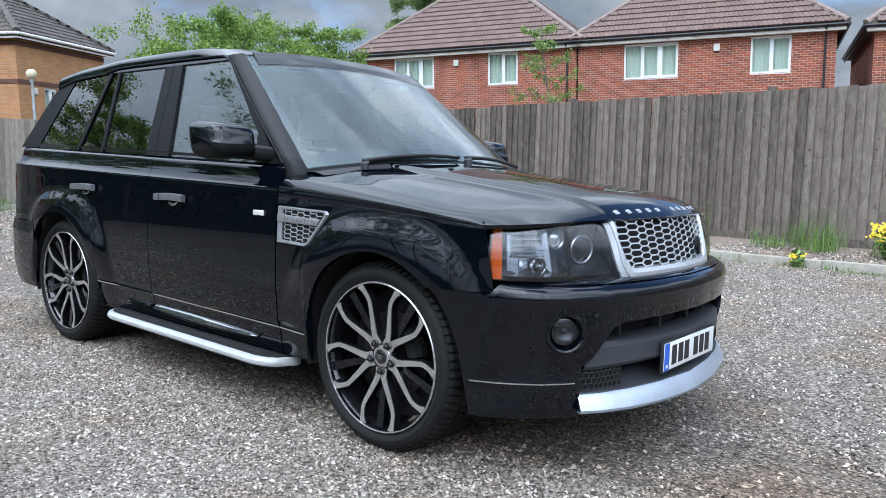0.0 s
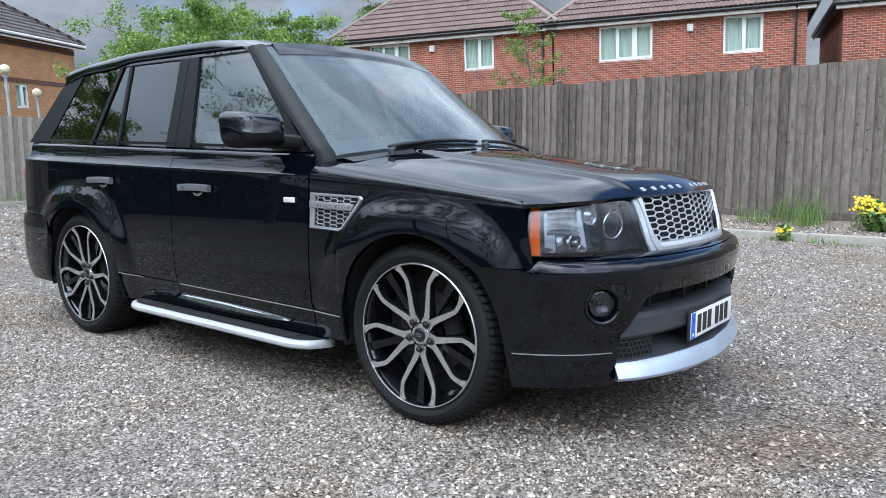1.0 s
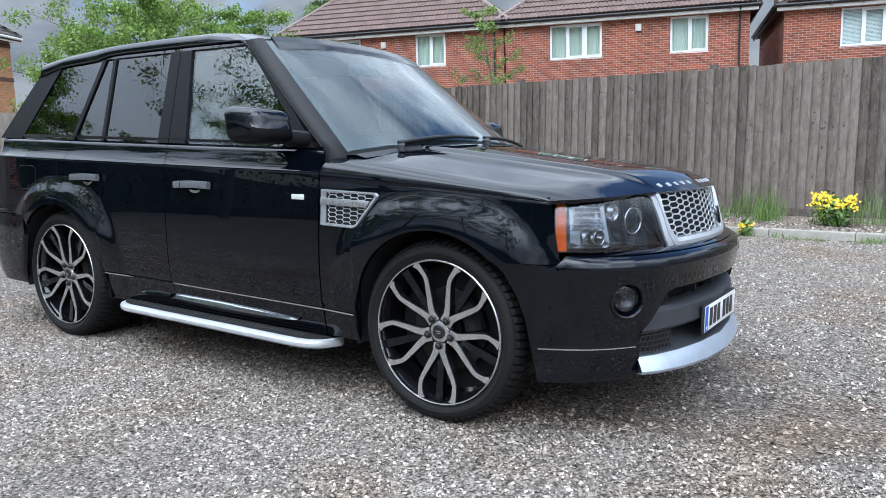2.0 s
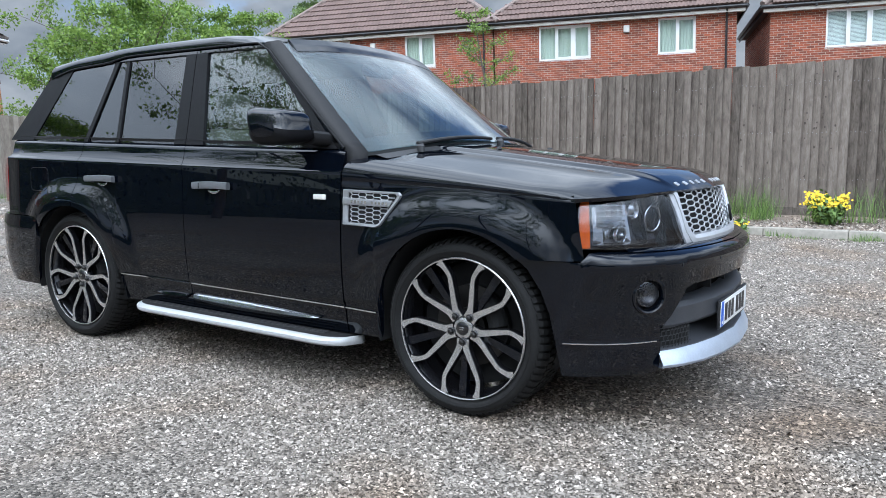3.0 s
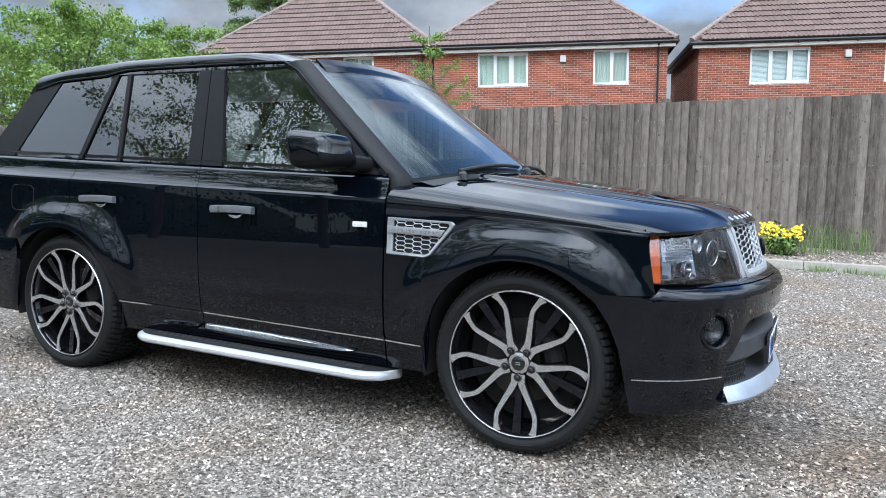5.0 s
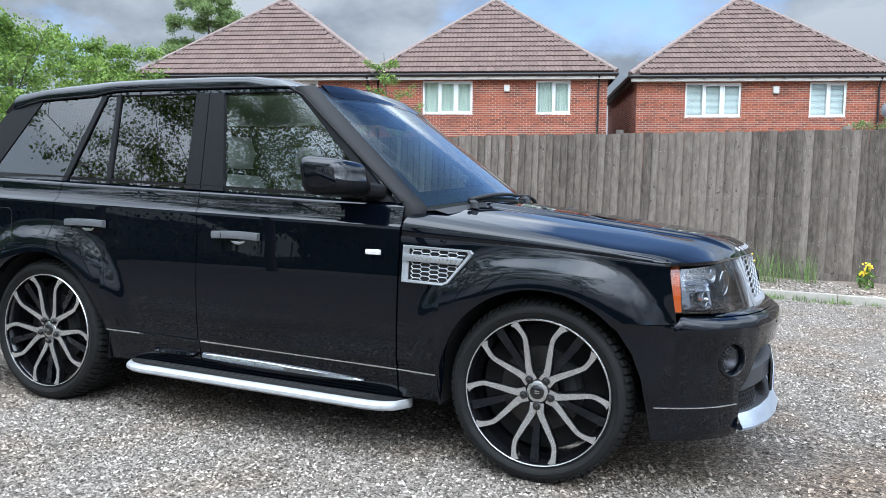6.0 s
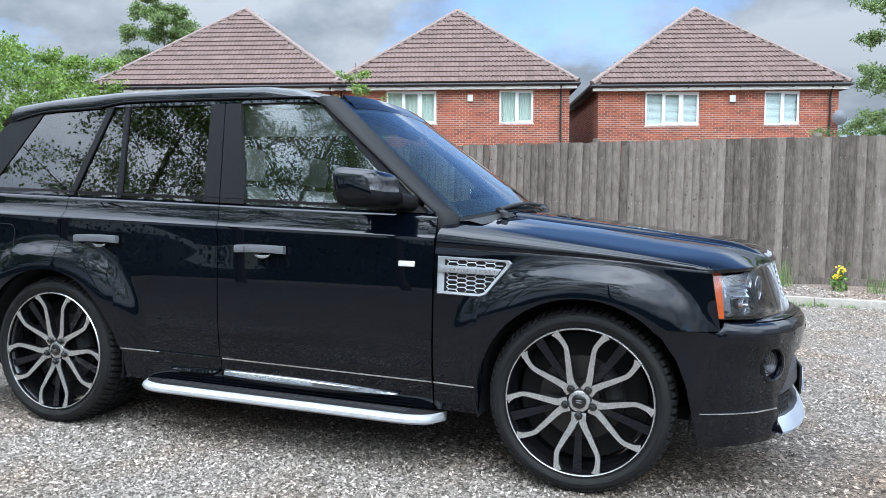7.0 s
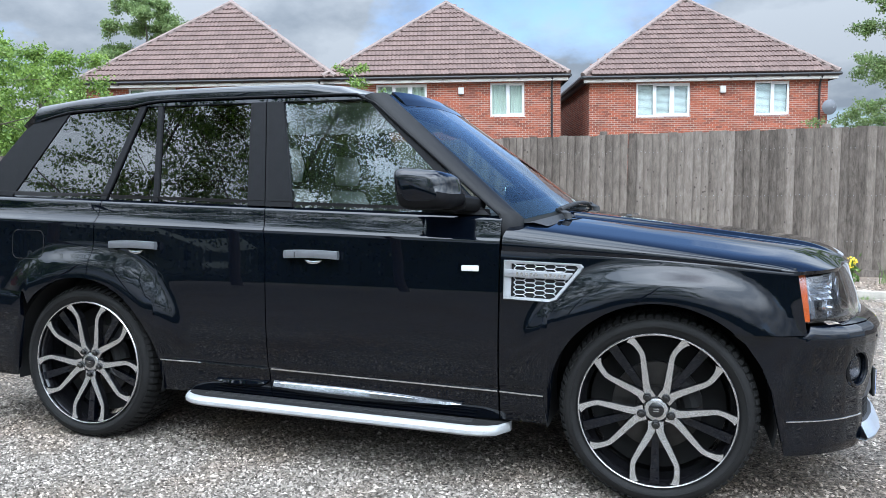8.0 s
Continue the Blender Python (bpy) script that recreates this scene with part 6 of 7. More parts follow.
def bonnet_at(x, y):
    """The skin of the bonnet: falls steeply to the wings, rolls over to the nose."""
    f = bonnet_front(y)
    s = max(0.0, f.x - x)
    d = max(0.0, bonnet_edge(x) - abs(y))
    g = float(smooth01(1 - s / 0.16))
    e = f.z * g + bonnet_z(x) * (1 - g)
    ws = (1 - (1 - min(1.0, d / 0.14)) ** 2.6) ** 0.31
    wf = 1 - (1 - min(1.0, s / 0.30)) ** 4.6
    return Vector((x, y, e + (top_z(x, y) - e) * ws * wf))


def build_bonnet(car):
    halves = [0.0, 0.08, 0.16, 0.25, 0.34, 0.41, 0.44, 0.455, 0.47, 0.485, 0.50, 0.53, 0.58, 0.65, 0.72, 0.78, 0.83, 0.87, 0.90, 0.925, 0.945, 0.96, 0.97, 0.98, 0.987, 0.992, 0.996, 0.9985, 1.0]
    ks = [-k for k in halves[:0:-1]] + halves
    ts = [0, 0.06, 0.12, 0.2, 0.28, 0.36, 0.44, 0.52, 0.59, 0.65, 0.70, 0.74, 0.78, 0.81, 0.84, 0.865, 0.89, 0.91, 0.93, 0.947, 0.961, 0.973, 0.983, 0.991, 0.996, 1.0]
    rows = []
    for t in ts:
        row = []
        for k in ks:
            f = bonnet_front(0.914 * k)
            bow = 0.16 * (1 - k * k)
            x = -0.632 + bow + (f.x + 0.632 - bow) * t
            y = k * bonnet_edge(x)
            row.append(bonnet_at(x, y))
        # the edge turns down behind the wing
        drop = 0.014 * float(smooth01((0.46 - row[0].x) / 0.12)) + 0.0005
        rows.append([row[0] + Vector((0, 0.004, -drop)), *row, row[-1] + Vector((0, -0.004, -drop))])
    bonnet = part("bonnet", shell(rows, 0.015, (0, 0, 0.4)), PAINT, car, "glossy black clamshell bonnet with raised middle", sharp=60)
    # letters become plain silver blocks on the sloping leading edge
    for k in range(11):
        if k == 5:
            continue
        y = -0.375 + 0.075 * k
        x = bonnet_front(y).x - 0.030
        p = bonnet_at(x, y)
        a, b = bonnet_at(x - 0.012, y) - bonnet_at(x + 0.012, y), bonnet_at(x, y + 0.012) - bonnet_at(x, y - 0.012)
        up, side = a.normalized(), b.normalized()
        out = side.cross(up).normalized()
        if out.x < 0:
            out = -out
        m = Matrix((side, up, out)).transposed().to_4x4()
        ob = part("letter_block", box((-0.0135, -0.0115, 0.0), (0.0135, 0.0115, 0.003), 0.001), SILVER, bonnet, "plain silver block where a letter stands")
        ob.matrix_basis = Matrix.Translation(p) @ m
    # cowl and wipers
    rows = []
    for y in span(-0.82, 0.82, 24):
        k = 1 - (y / 0.82) ** 2
        rows.append([(-0.60 + 0.13 * k, y, 1.115 + 0.06 * k), (-0.52 + 0.13 * k, y, 1.120 + 0.062 * k), (-0.46 + 0.12 * k, y, 1.105 + 0.055 * k)])
    bm = bmesh.new()
    grid(bm, rows)
    part("cowl", bm, MATTE, car, "black plastic cowl below the windscreen")
    for y0, y1 in ((-0.60, 0.02), (0.10, 0.66)):
        pts = []
        for k in span(0, 1, 8):
            y = y0 + (y1 - y0) * k
            c = 1 - (y / 0.82) ** 2
            pts.append((-0.50 + 0.105 * c + 0.01, y, 1.146 + 0.062 * c + 0.008 * math.sin(math.pi * k)))
        arm = part("wiper", tube(pts, 0.010, 8, 0.007), MATTE, car, "black windscreen wiper")
        part("wiper_blade", tube([(p[0] - 0.022, p[1] + 0.05, p[2] - 0.002) for p in pts], 0.009, 6), RUBBER, arm)
        p = pts[0]
        part("wiper_pivot", rounded_block([((p[0] + 0.04, p[1] - 0.025, p[2] - 0.04), (0.017, 0, 0), (0, 0.013, 0)), ((p[0] + 0.03, p[1] - 0.02, p[2] - 0.012), (0.019, 0, 0), (0, 0.014, 0)), ((p[0] - 0.002, p[1] + 0.03, p[2] + 0.002), (0.012, 0, 0), (0, 0.010, 0))], 12), MATTE, arm)
    for y in (-0.30, 0.30):
        c = Vector((-0.16, y, top_z(-0.16, y) + 0.001))
        part("washer_jet", rounded_block([(c, (0.016, 0, 0), (0, 0.012, 0)), (c + Vector((0, 0, 0.008)), (0.01, 0, 0), (0, 0.008, 0))], 10), MATTE, bonnet)


def build_cabin(car):
    # roof
    xs = [-1.235, -1.27, -1.32, -1.40, -1.5, -1.65, -1.8, -2.0, -2.2, -2.4, -2.5, -2.55, -2.6, -2.65, -2.7, -2.8, -2.9, -3.0, -3.08, -3.15, -3.21, -3.26]
    zc = lambda x: float(np.interp(x, [-3.5, -3.3, -3.0, -2.6, -2.1, -1.7, -1.5, -1.35, -1.235], [1.685, 1.722, 1.756, 1.782, 1.79, 1.786, 1.776, 1.757, 1.733]))
    rows = []
    for x in xs:
        row = []
        ye = glass_y(x, roof_edge(x)) + 0.006 - 0.03 * float(smooth01((x + 1.45) / 0.22))
        for k in [-1.0, -0.9985, -0.995, -0.985, -0.96, -0.92, -0.86, -0.75, -0.6, -0.4, -0.2, 0, 0.2, 0.4, 0.6, 0.75, 0.86, 0.92, 0.96, 0.985, 0.995, 0.9985, 1.0]:
            a = abs(k)
            low = roof_edge(x)
            t = float(smooth01((-1.35 - x) / 0.25))
            z = low + (zc(x) - low) * (1 - a ** (2.6 + 6.0 * t)) ** (1 - 0.70 * t) if a < 0.9995 else low - 0.002
            row.append((x + (0.0 if x < -1.3 else 0.065 * (1 - a * a)), k * ye, z))
        rows.append(row)
    roof = part("roof", shell(rows, 0.02, (-2.2, 0, 0.5)), PAINT, car, "black roof panel", sharp=50)
    # windscreen with a black border, bowed forward
    def W(k, v, o=0.0):
        y = k * (0.832 - 0.165 * v)
        bow = 1 - abs(k) ** 2.4
        return (-0.56 - 0.68 * v + (0.16 - 0.095 * v) * bow + o, y, 1.135 + 0.567 * v + (0.055 - 0.025 * v) * bow + o * 0.8)
    ks = span(-1, 1, 24)
    part("windscreen", shell([[W(k, v) for k in ks] for v in span(0.0, 1, 12)], 0.004, (-2, 0, 1)), SCREEN, car, "clear windscreen glass reflecting the sky").visible_shadow = False
    part("roof_header", shell([[W(k, v, 0.005 if v > 0.915 else 0.001) for k in span(-0.94, 0.94, 24)] for v in (0.905, 0.915, 0.94, 0.97, 1.0, 1.02)], 0.012, (-2, 0, 1)), PAINT, roof, "curved front edge of the roof", sharp=60)
    scr = empty_part("screen_border", car)
    for k0, k1, v0, v1 in ((-1, 1, -0.02, 0.115), (-1, 1, 0.88, 0.905), (-1, -0.945, 0.0, 1.0), (0.945, 1, 0.0, 1.0)):
        bm = bmesh.new()
        grid(bm, [[W(k, v, -0.009) for k in span(k0, k1, 24)] for v in span(v0, v1, 12)])
        part("border", bm, DARK, scr)
    # rear glass, tailgate, spoiler
    bm = bmesh.new()
    grid(bm, [[(-3.60 + 0.36 * v - 0.03 * (1 - k * k), k * (0.80 - 0.13 * v), 1.20 + 0.44 * v) for k in span(-1, 1, 8)] for v in span(0, 1, 4)])
    part("rear_glass", bm, TINT, car, "dark rear window")
    rows = [[(-3.24 - (0.15 + 0.15 * (1 - k * k)) * t, k * (0.700 - 0.035 * t), 1.729 - 0.062 * t - 0.045 * abs(k) ** 3 - 0.02 * t * t) for k in span(-1, 1, 16)] for t in span(0, 1, 6)]
    part("roof_spoiler", shell(rows, 0.05, (-3.2, 0, 1.0)), PAINT, car, "black roof spoiler", sharp=50)
    rows = []
    for z, o in ((0.74, -0.03), (0.80, 0.0), (0.95, 0.0), (1.05, -0.015), (1.15, -0.06), (1.21, -0.09)):
        rows.append([(TAIL_X[0] + 0.10 - o + 0.09 * k * k, k * 0.72, z) for k in span(-1, 1, 14)])
    part("tailgate", shell(rows, 0.03, (-3, 0, 0.9)), PAINT, car, sharp=50)
    for s in (-1, 1):
        rows = []
        for z in span(0.815, 1.10, 8):
            row = []
            for i in span(1.8, 4.95, 14):
                k = np.arange(len(TAIL_Y))
                row.append((float(np.interp(i, k, TAIL_X)) + 0.012 + 0.14 * max(0, z - 1.0), s * (float(np.interp(i, k, TAIL_Y)) - 0.012 - 0.12 * max(0, z - 1.02)), z))
            rows.append(row)
        part("tail_lamp", shell(rows, 0.03, (-3, 0, 0.9)), REDLENS, car, "red wrap-round tail lamp")
    rows = []
    idx = span(0, 7, 30)
    k = np.arange(len(TAIL_Y))
    plan = [(float(np.interp(i, k, TAIL_X)), float(np.interp(i, k, TAIL_Y))) for i in idx]
    plan = [(x, -y) for x, y in plan[::-1]] + plan[1:]
    for kk in range(9):
        row = []
        for x, y in plan:
            lo = max(0.29, arch_z(x) if x > -WHEELBASE - ARCH_R + 0.001 else 0.29)
            lo = min(lo, 0.70)
            z = lo + (0.732 - lo) * kk / 8
            o = float(np.interp(z, [0.28, 0.36, 0.43, 0.45, 0.70, 0.732], [-0.03, -0.005, 0.002, 0.008, 0.010, 0.0]))
            row.append((x - o * (abs(x) - 3.13) / 0.73, y * (1 + o), z))
        rows.append(row)
    rb = part("rear_bumper", shell(rows, 0.02, (-3.0, 0, 0.5)), PAINT, car, sharp=50)
    part("exhaust", tube([(-3.6, -0.55, 0.27), (-3.84, -0.55, 0.27)], 0.045, 16), CHROME, rb, "bright exhaust tip")
    # floor, firewall and a dark inner shell, so nothing shows through
    part("underbody", box((-3.62, -0.60, 0.30), (0.62, 0.60, 0.50), 0.03), DARK, car)
    part("sill_box", box((-2.28, -0.86, 0.30), (-0.47, 0.86, 0.50), 0.03), DARK, car)
    part("engine_bay", box((-0.60, -0.56, 0.50), (0.50, 0.56, 0.90), 0.03), DARK, car)
    part("boot_floor", box((-3.60, -0.72, 0.50), (-2.75, 0.72, 0.95), 0.03), DARK, car)
    # cabin lining
    for s in (-1, 1):
        part("door_lining", box((-2.66, min(s * 0.80, s * 0.87), 0.5), (-0.70, max(s * 0.80, s * 0.87), 1.12), 0.02), DASH, car)
    part("headlining", box((-3.3, -0.62, 1.655), (-1.35, 0.62, 1.675), 0.004), LEATHER, car)
    dash = part("dashboard", rounded_block([((-0.86, y, 1.03), (0.24, 0, 0), (0.02, 0, 0.115)) for y in (-0.76, -0.5, 0, 0.5, 0.76)], 24, 3), DASH, car, "dark dashboard")
    part("binnacle", rounded_block([((-0.93, y, 1.13), (0.14, 0, 0), (0.0, 0, 0.05)) for y in (-0.54, -0.38, -0.22)], 16, 3), DASH, dash)
    pts = [(-1.12 + 0.07 * math.sin(a), -0.38 + 0.185 * math.cos(a), 1.07 + 0.17 * math.sin(a)) for a in [k2 * math.pi / 16 for k2 in range(33)]]
    wheel = part("steering_wheel", tube(pts, 0.015, 8), DASH, car, "dark leather steering wheel")
    part("hub", rounded_block([((-1.08, -0.38, 1.06), (0, 0.07, 0), (0.02, 0, 0.06)), ((-1.12, -0.38, 1.07), (0, 0.06, 0), (0.02, 0, 0.05))], 14), DASH, wheel)
    for a in (0.0, math.pi, 1.5 * math.pi):
        part("spoke", tube([(-1.10, -0.38, 1.065), (-1.12 + 0.07 * math.sin(a), -0.38 + 0.185 * math.cos(a), 1.07 + 0.17 * math.sin(a))], 0.014, 6), DASH, wheel)
    for x, ys in ((-1.55, (-0.38, 0.38)), (-2.35, (-0.42, 0.0, 0.42))):
        for y in ys:
            w = 0.25 if x > -2 else 0.20
            seat = part("seat", rounded_block([((x + 0.28, y, 0.66), (0, w, 0), (0, 0, 0.08)), ((x, y, 0.66), (0, w, 0), (0, 0, 0.09)), ((x - 0.24, y, 0.64), (0, w * 0.95, 0), (0, 0, 0.08))], 20, 3.5), LEATHER, car, "pale leather seat")
            part("seat_back", rounded_block([((x - 0.20, y, 0.66), (0, w * 0.95, 0), (0.08, 0, 0)), ((x - 0.26, y, 0.90), (0, w, 0), (0.075, 0, 0)), ((x - 0.33, y, 1.15), (0, w * 0.92, 0), (0.065, 0, 0)), ((x - 0.37, y, 1.27), (0, w * 0.7, 0), (0.05, 0, 0))], 20, 3.5), LEATHER, seat)
            part("headrest", rounded_block([((x - 0.375, y, 1.31), (0, 0.12, 0), (0.04, 0, 0)), ((x - 0.37, y, 1.39), (0, 0.135, 0), (0.05, 0, 0)), ((x - 0.375, y, 1.48), (0, 0.11, 0), (0.035, 0, 0))], 16, 3), LEATHER, seat)
    part("mirror_inside", rounded_block([((-1.13, -0.12, 1.60), (0.02, 0, 0), (0, 0, 0.035)), ((-1.13, 0.12, 1.60), (0.02, 0, 0), (0, 0, 0.035))], 12), DASH, car)


def arm_outline(side, grow=0.0):
    """Outline of one arm of a forked spoke, in the wheel's plane, pointing down (-v)."""
    centre = [(0.0125, 0.048), (0.016, 0.085), (0.031, 0.116), (0.046, 0.142), (0.060, 0.168), (0.076, 0.198), (0.083, 0.214), (0.0855, 0.232), (0.0845, 0.262), (0.081, 0.281), (0.079, 0.291)]
    width = [0.017, 0.0142, 0.0125, 0.0116, 0.0108, 0.0096, 0.0094, 0.0094, 0.0104, 0.014, 0.0185]
    L, R = [], []
    for i, (u, v) in enumerate(centre):
        a, b = Vector(centre[max(0, i - 1)]), Vector(centre[min(len(centre) - 1, i + 1)])
        t = (b - a).normalized()
        n = Vector((t.y, -t.x))
        w = width[i] + grow
        L.append((side * (u + n.x * w), v + n.y * w))
        R.append((side * (u - n.x * w), v - n.y * w))
    return L + R[::-1]


def build_wheel(car, x, s, turn):
    """Wheel with five forked two-tone spokes, low tyre with shoulder blocks, disc behind."""
    w = empty_part("wheel", car)
    w.matrix_basis = Matrix.Translation((x, s * 0.945, HUB_Z)) @ Matrix.Diagonal((1, -s, 1, 1)) @ Matrix.Rotation(turn, 4, "Y")
    # here +y points inwards, y = 0 is the outer face of the tyre
    rr = 0.309
    tyre = part("tyre", lathe([(rr, 0.022), (rr + 0.006, 0.012), (rr + 0.020, 0.003), (0.340, 0.0), (0.355, 0.004), (0.365, 0.014), (0.3735, 0.034), (0.3775, 0.06), (0.3785, 0.15), (0.3775, 0.24), (0.373, 0.268), (0.358, 0.285), (rr, 0.275), (rr, 0.022)], 96), RUBBER, w, "worn low-profile tyre")
    bm = bmesh.new()
    for k in range(72):
        a = 2 * math.pi * k / 72
        m = Matrix.Rotation(a, 4, "Y")
        lo = [(0.370, 0.014), (0.3815, 0.030), (0.389, 0.060), (0.3896, 0.092)]
        for dy, sk in ((0.0, 0.0),):
            v = []
            for h in (-0.0125, 0.0095):
                for r, y in lo:
                    v.append(bm.verts.new(m @ Vector((r * math.sin((h + 0.18 * (y - 0.014)) / r), y, r * math.cos((h + 0.18 * (y - 0.014)) / r)))))
                for r, y in ((0.379, 0.092), (0.377, 0.060), (0.369, 0.03), (0.358, 0.018)):
                    v.append(bm.verts.new(m @ Vector((r * math.sin(h / r), y, r * math.cos(h / r)))))
            for i in range(3):
                bm.faces.new((v[i], v[i + 1], v[8 + i + 1], v[8 + i]))
            bm.faces.new(v[0:8]); bm.faces.new(v[8:16][::-1])
            bm.faces.new((v[3], v[4], v[12], v[11])); bm.faces.new((v[0], v[8], v[15], v[7]))
        for y0, y1, sh in ((0.10, 0.142, 0.0), (0.150, 0.20, 0.5), (0.208, 0.262, 0.2)):
            a2 = 2 * math.pi * (k + sh) / 72
            add_box(bm, (-0.0125, y0, 0.378), (0.0125, y1, 0.3896), Matrix.Rotation(a2, 4, "Y"))
    part("tread", bm, RUBBER, tyre, "blocks of the tread", smooth=False)["kind"] = "stuff"
    # raised ring of lettering bars round the sidewall
    part("sidewall_rib", lathe([(0.334, 0.0005), (0.3355, -0.0022), (0.338, -0.0022), (0.3395, 0.0005)], 96), RUBBER, tyre)
    rim = part("rim", lathe([(0.301, 0.010), (0.303, 0.030), (0.291, 0.050), (0.283, 0.10), (0.278, 0.20), (0.288, 0.255), (0.305, 0.262), (0.309, 0.25), (0.309, 0.02)], 72), GLOSSBLACK, w, "gloss black rim barrel")
    part("rim_lip", lathe([(0.3005, 0.014), (0.3012, 0.0075), (0.3050, 0.006), (0.3085, 0.0095), (0.3085, 0.02)], 96), ALLOY, rim, "machined bright rim edge")
    for k in range(5):
        m = Matrix.Rotation(2 * math.pi * k / 5 + math.pi, 4, "Y")
        for side in (-1, 1):
            def at(o, depth):
                # dished: the arms sink towards the hub
                return [m @ Vector((u, depth + 0.030 * (1 - v / 0.29), v)) for u, v in o]
            for nm, mat, grow, d0, d1, lab in (("spoke", GLOSSBLACK, 0.0016, 0.0125, 0.045, "gloss black spoke arm"), ("spoke_face", ALLOY, 0.0, 0.0095, 0.0135, "machined bright spoke face")):
                o = arm_outline(side, grow)
                a, b = at(o, d0), at(o, d1)
                bm = bmesh.new()
                va, vb = [bm.verts.new(p) for p in a], [bm.verts.new(p) for p in b]
                h = len(o) // 2
                for i in range(h - 1):
                    bm.faces.new((va[i], va[i + 1], va[2 * h - 2 - i], va[2 * h - 1 - i]))
                    bm.faces.new((vb[i], vb[2 * h - 1 - i], vb[2 * h - 2 - i], vb[i + 1]))
                for i in range(2 * h):
                    bm.faces.new((va[i], vb[i], vb[(i + 1) % (2 * h)], va[(i + 1) % (2 * h)]))
                part(nm, bm, mat, rim, lab, sharp=30)
        # dark recessed web between the arms
        bm = bmesh.new()
        add_slab(bm, [m @ Vector(p) for p in ((-0.012, 0.052, 0.085), (0.012, 0.052, 0.085), (0.019, 0.030, 0.298), (-0.019, 0.030, 0.298))], m.to_3x3() @ Vector((0, 0.03, 0)))
        part("web", bm, PAINT, rim, "gloss black recessed web", smooth=False)
        nut = m @ Vector((0.0, 0.026, 0.060))
        part("nut_seat", disc(nut + Vector((0, 0.004, 0)), 0.0165, (0, -1, 0), 0.004, 20), GLOSSBLACK, rim)
        part("wheel_nut", disc(nut, 0.011, (0, -1, 0), 0.012, 6), STEEL, rim, "hexagonal wheel nut")
    part("hub_face", lathe([(0.001, 0.031), (0.034, 0.031), (0.044, 0.034), (0.048, 0.040), (0.048, 0.07), (0.001, 0.07)], 40), ALLOY, rim, "machined hub face")
    cap = part("centre_cap", lathe([(0.001, 0.0245), (0.025, 0.025), (0.030, 0.028), (0.030, 0.033)], 32), GLOSSBLACK, rim, "black centre cap with a small silver mark")
    for dz in (0.0045, -0.0045):
        part("cap_mark", box((-0.011, 0.0232, dz - 0.0016), (0.011, 0.0246, dz + 0.0016), 0.0003), ALLOY, cap)
    disc_ob = part("brake_disc", lathe([(0.08, 0.115), (0.178, 0.115), (0.178, 0.14), (0.08, 0.14), (0.08, 0.115)], 48), STEEL, w, "grey brake disc")
    part("disc_bell", lathe([(0.001, 0.085), (0.078, 0.085), (0.082, 0.095), (0.082, 0.14)], 32), STEEL, disc_ob)
    pts = [(0.135 * math.cos(a), 0.10, 0.135 * math.sin(a)) for a in span(0.1, 1.1, 6)]
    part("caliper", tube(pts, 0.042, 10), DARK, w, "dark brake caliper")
    # added black disc in place of the shade behind the spokes
    part("spoke_shade_disc", lathe([(0.001, 0.16), (0.27, 0.16), (0.27, 0.18)], 40), DARK, w)
    return w


def build_car():
    car = empty("car", SITE, "glossy black four-by-four car parked on gravel", "car")
    for s in (-1, 1):
        side_panels(car, s)
    build_bonnet(car)
    build_front(car)
    build_cabin(car)
    for x, t in ((0.0, 0.0), (-WHEELBASE, 0.0)):
        for s in (-1, 1):
            build_wheel(car, x, s, t)
    return car


# ---- build the place ----
build_ground()
build_added_lawn()
build_kerb()
brick_house(-14.65, -5.75, [(-13.09, -11.35, 3.66, 4.83, 3, False), (-9.13, -7.95, 3.66, 4.83, 2, False)], -10.4, 4.88, -1.0, "red brick house with brown hipped roof and net curtains")
brick_house(-5.68, 2.55, [(-4.06, -2.24, 3.63, 4.81, 3, False), (0.04, 1.26, 3.63, 4.81, 2, False)], -1.01, 4.88, -1.0, "red brick house with brown hipped roof and black downpipe")
brick_house(3.58, 12.0, [(5.25, 7.15, 3.52, 4.70, 3, True), (9.44, 10.66, 3.52, 4.70, 2, True)], 8.3, 4.78, -1.0, "red brick house with brown hipped roof and white slatted blinds", dish=True)
yellow_house()
globe_lamp(-18.2, 5.4, 3.25, "slim grey lamp post with a cream globe")
globe_lamp(-21.6, 7.7, 2.95, "slim grey lamp post with a cream globe, farther off")
build_car()
tree("tree", -16.6, 10.4, -0.6, 6.2, 2.9, 1, LEAF, "broad leafy green tree behind the fence", 0.095, 2.4)
tree("tree", -20.5, 10.8, -0.6, 5.7, 2.5, 2, LEAF, "leafy green tree with loose branches behind the fence corner", 0.095, 2.0)
tree("tree", -17.6, 13.8, -0.6, 6.4, 2.4, 3, LEAF, "leafy green tree behind the fence", 0.095, 2.4)
tree("bush", -18.2, 12.6, -0.6, 4.2, 2.3, 31, LEAF, "dense green bush behind the fence", 0.095, 2.2, category="bush")
tree("bush", -15.7, 11.4, -0.6, 3.7, 1.7, 32, LEAF, "dense green bush behind the fence", 0.095, 2.2, category="bush")
tree("birch_tree", -27.6, 31.0, -0.6, 14.0, 3.2, 4, LEAFPALE, "slender pale birch tree beyond the houses", 0.13, 4.2, droop=0.3)
tree("birch_tree", 4.5, 15.2, -0.5, 7.8, 1.5, 5, LEAFPALE, "slender pale birch tree beside a house", 0.06, 3.2, droop=0.25)
tree("sapling", -5.6, 9.4, -0.4, 4.5, 0.8, 6, LEAF, "thin young tree growing up behind the fence", 0.05, 0.36)
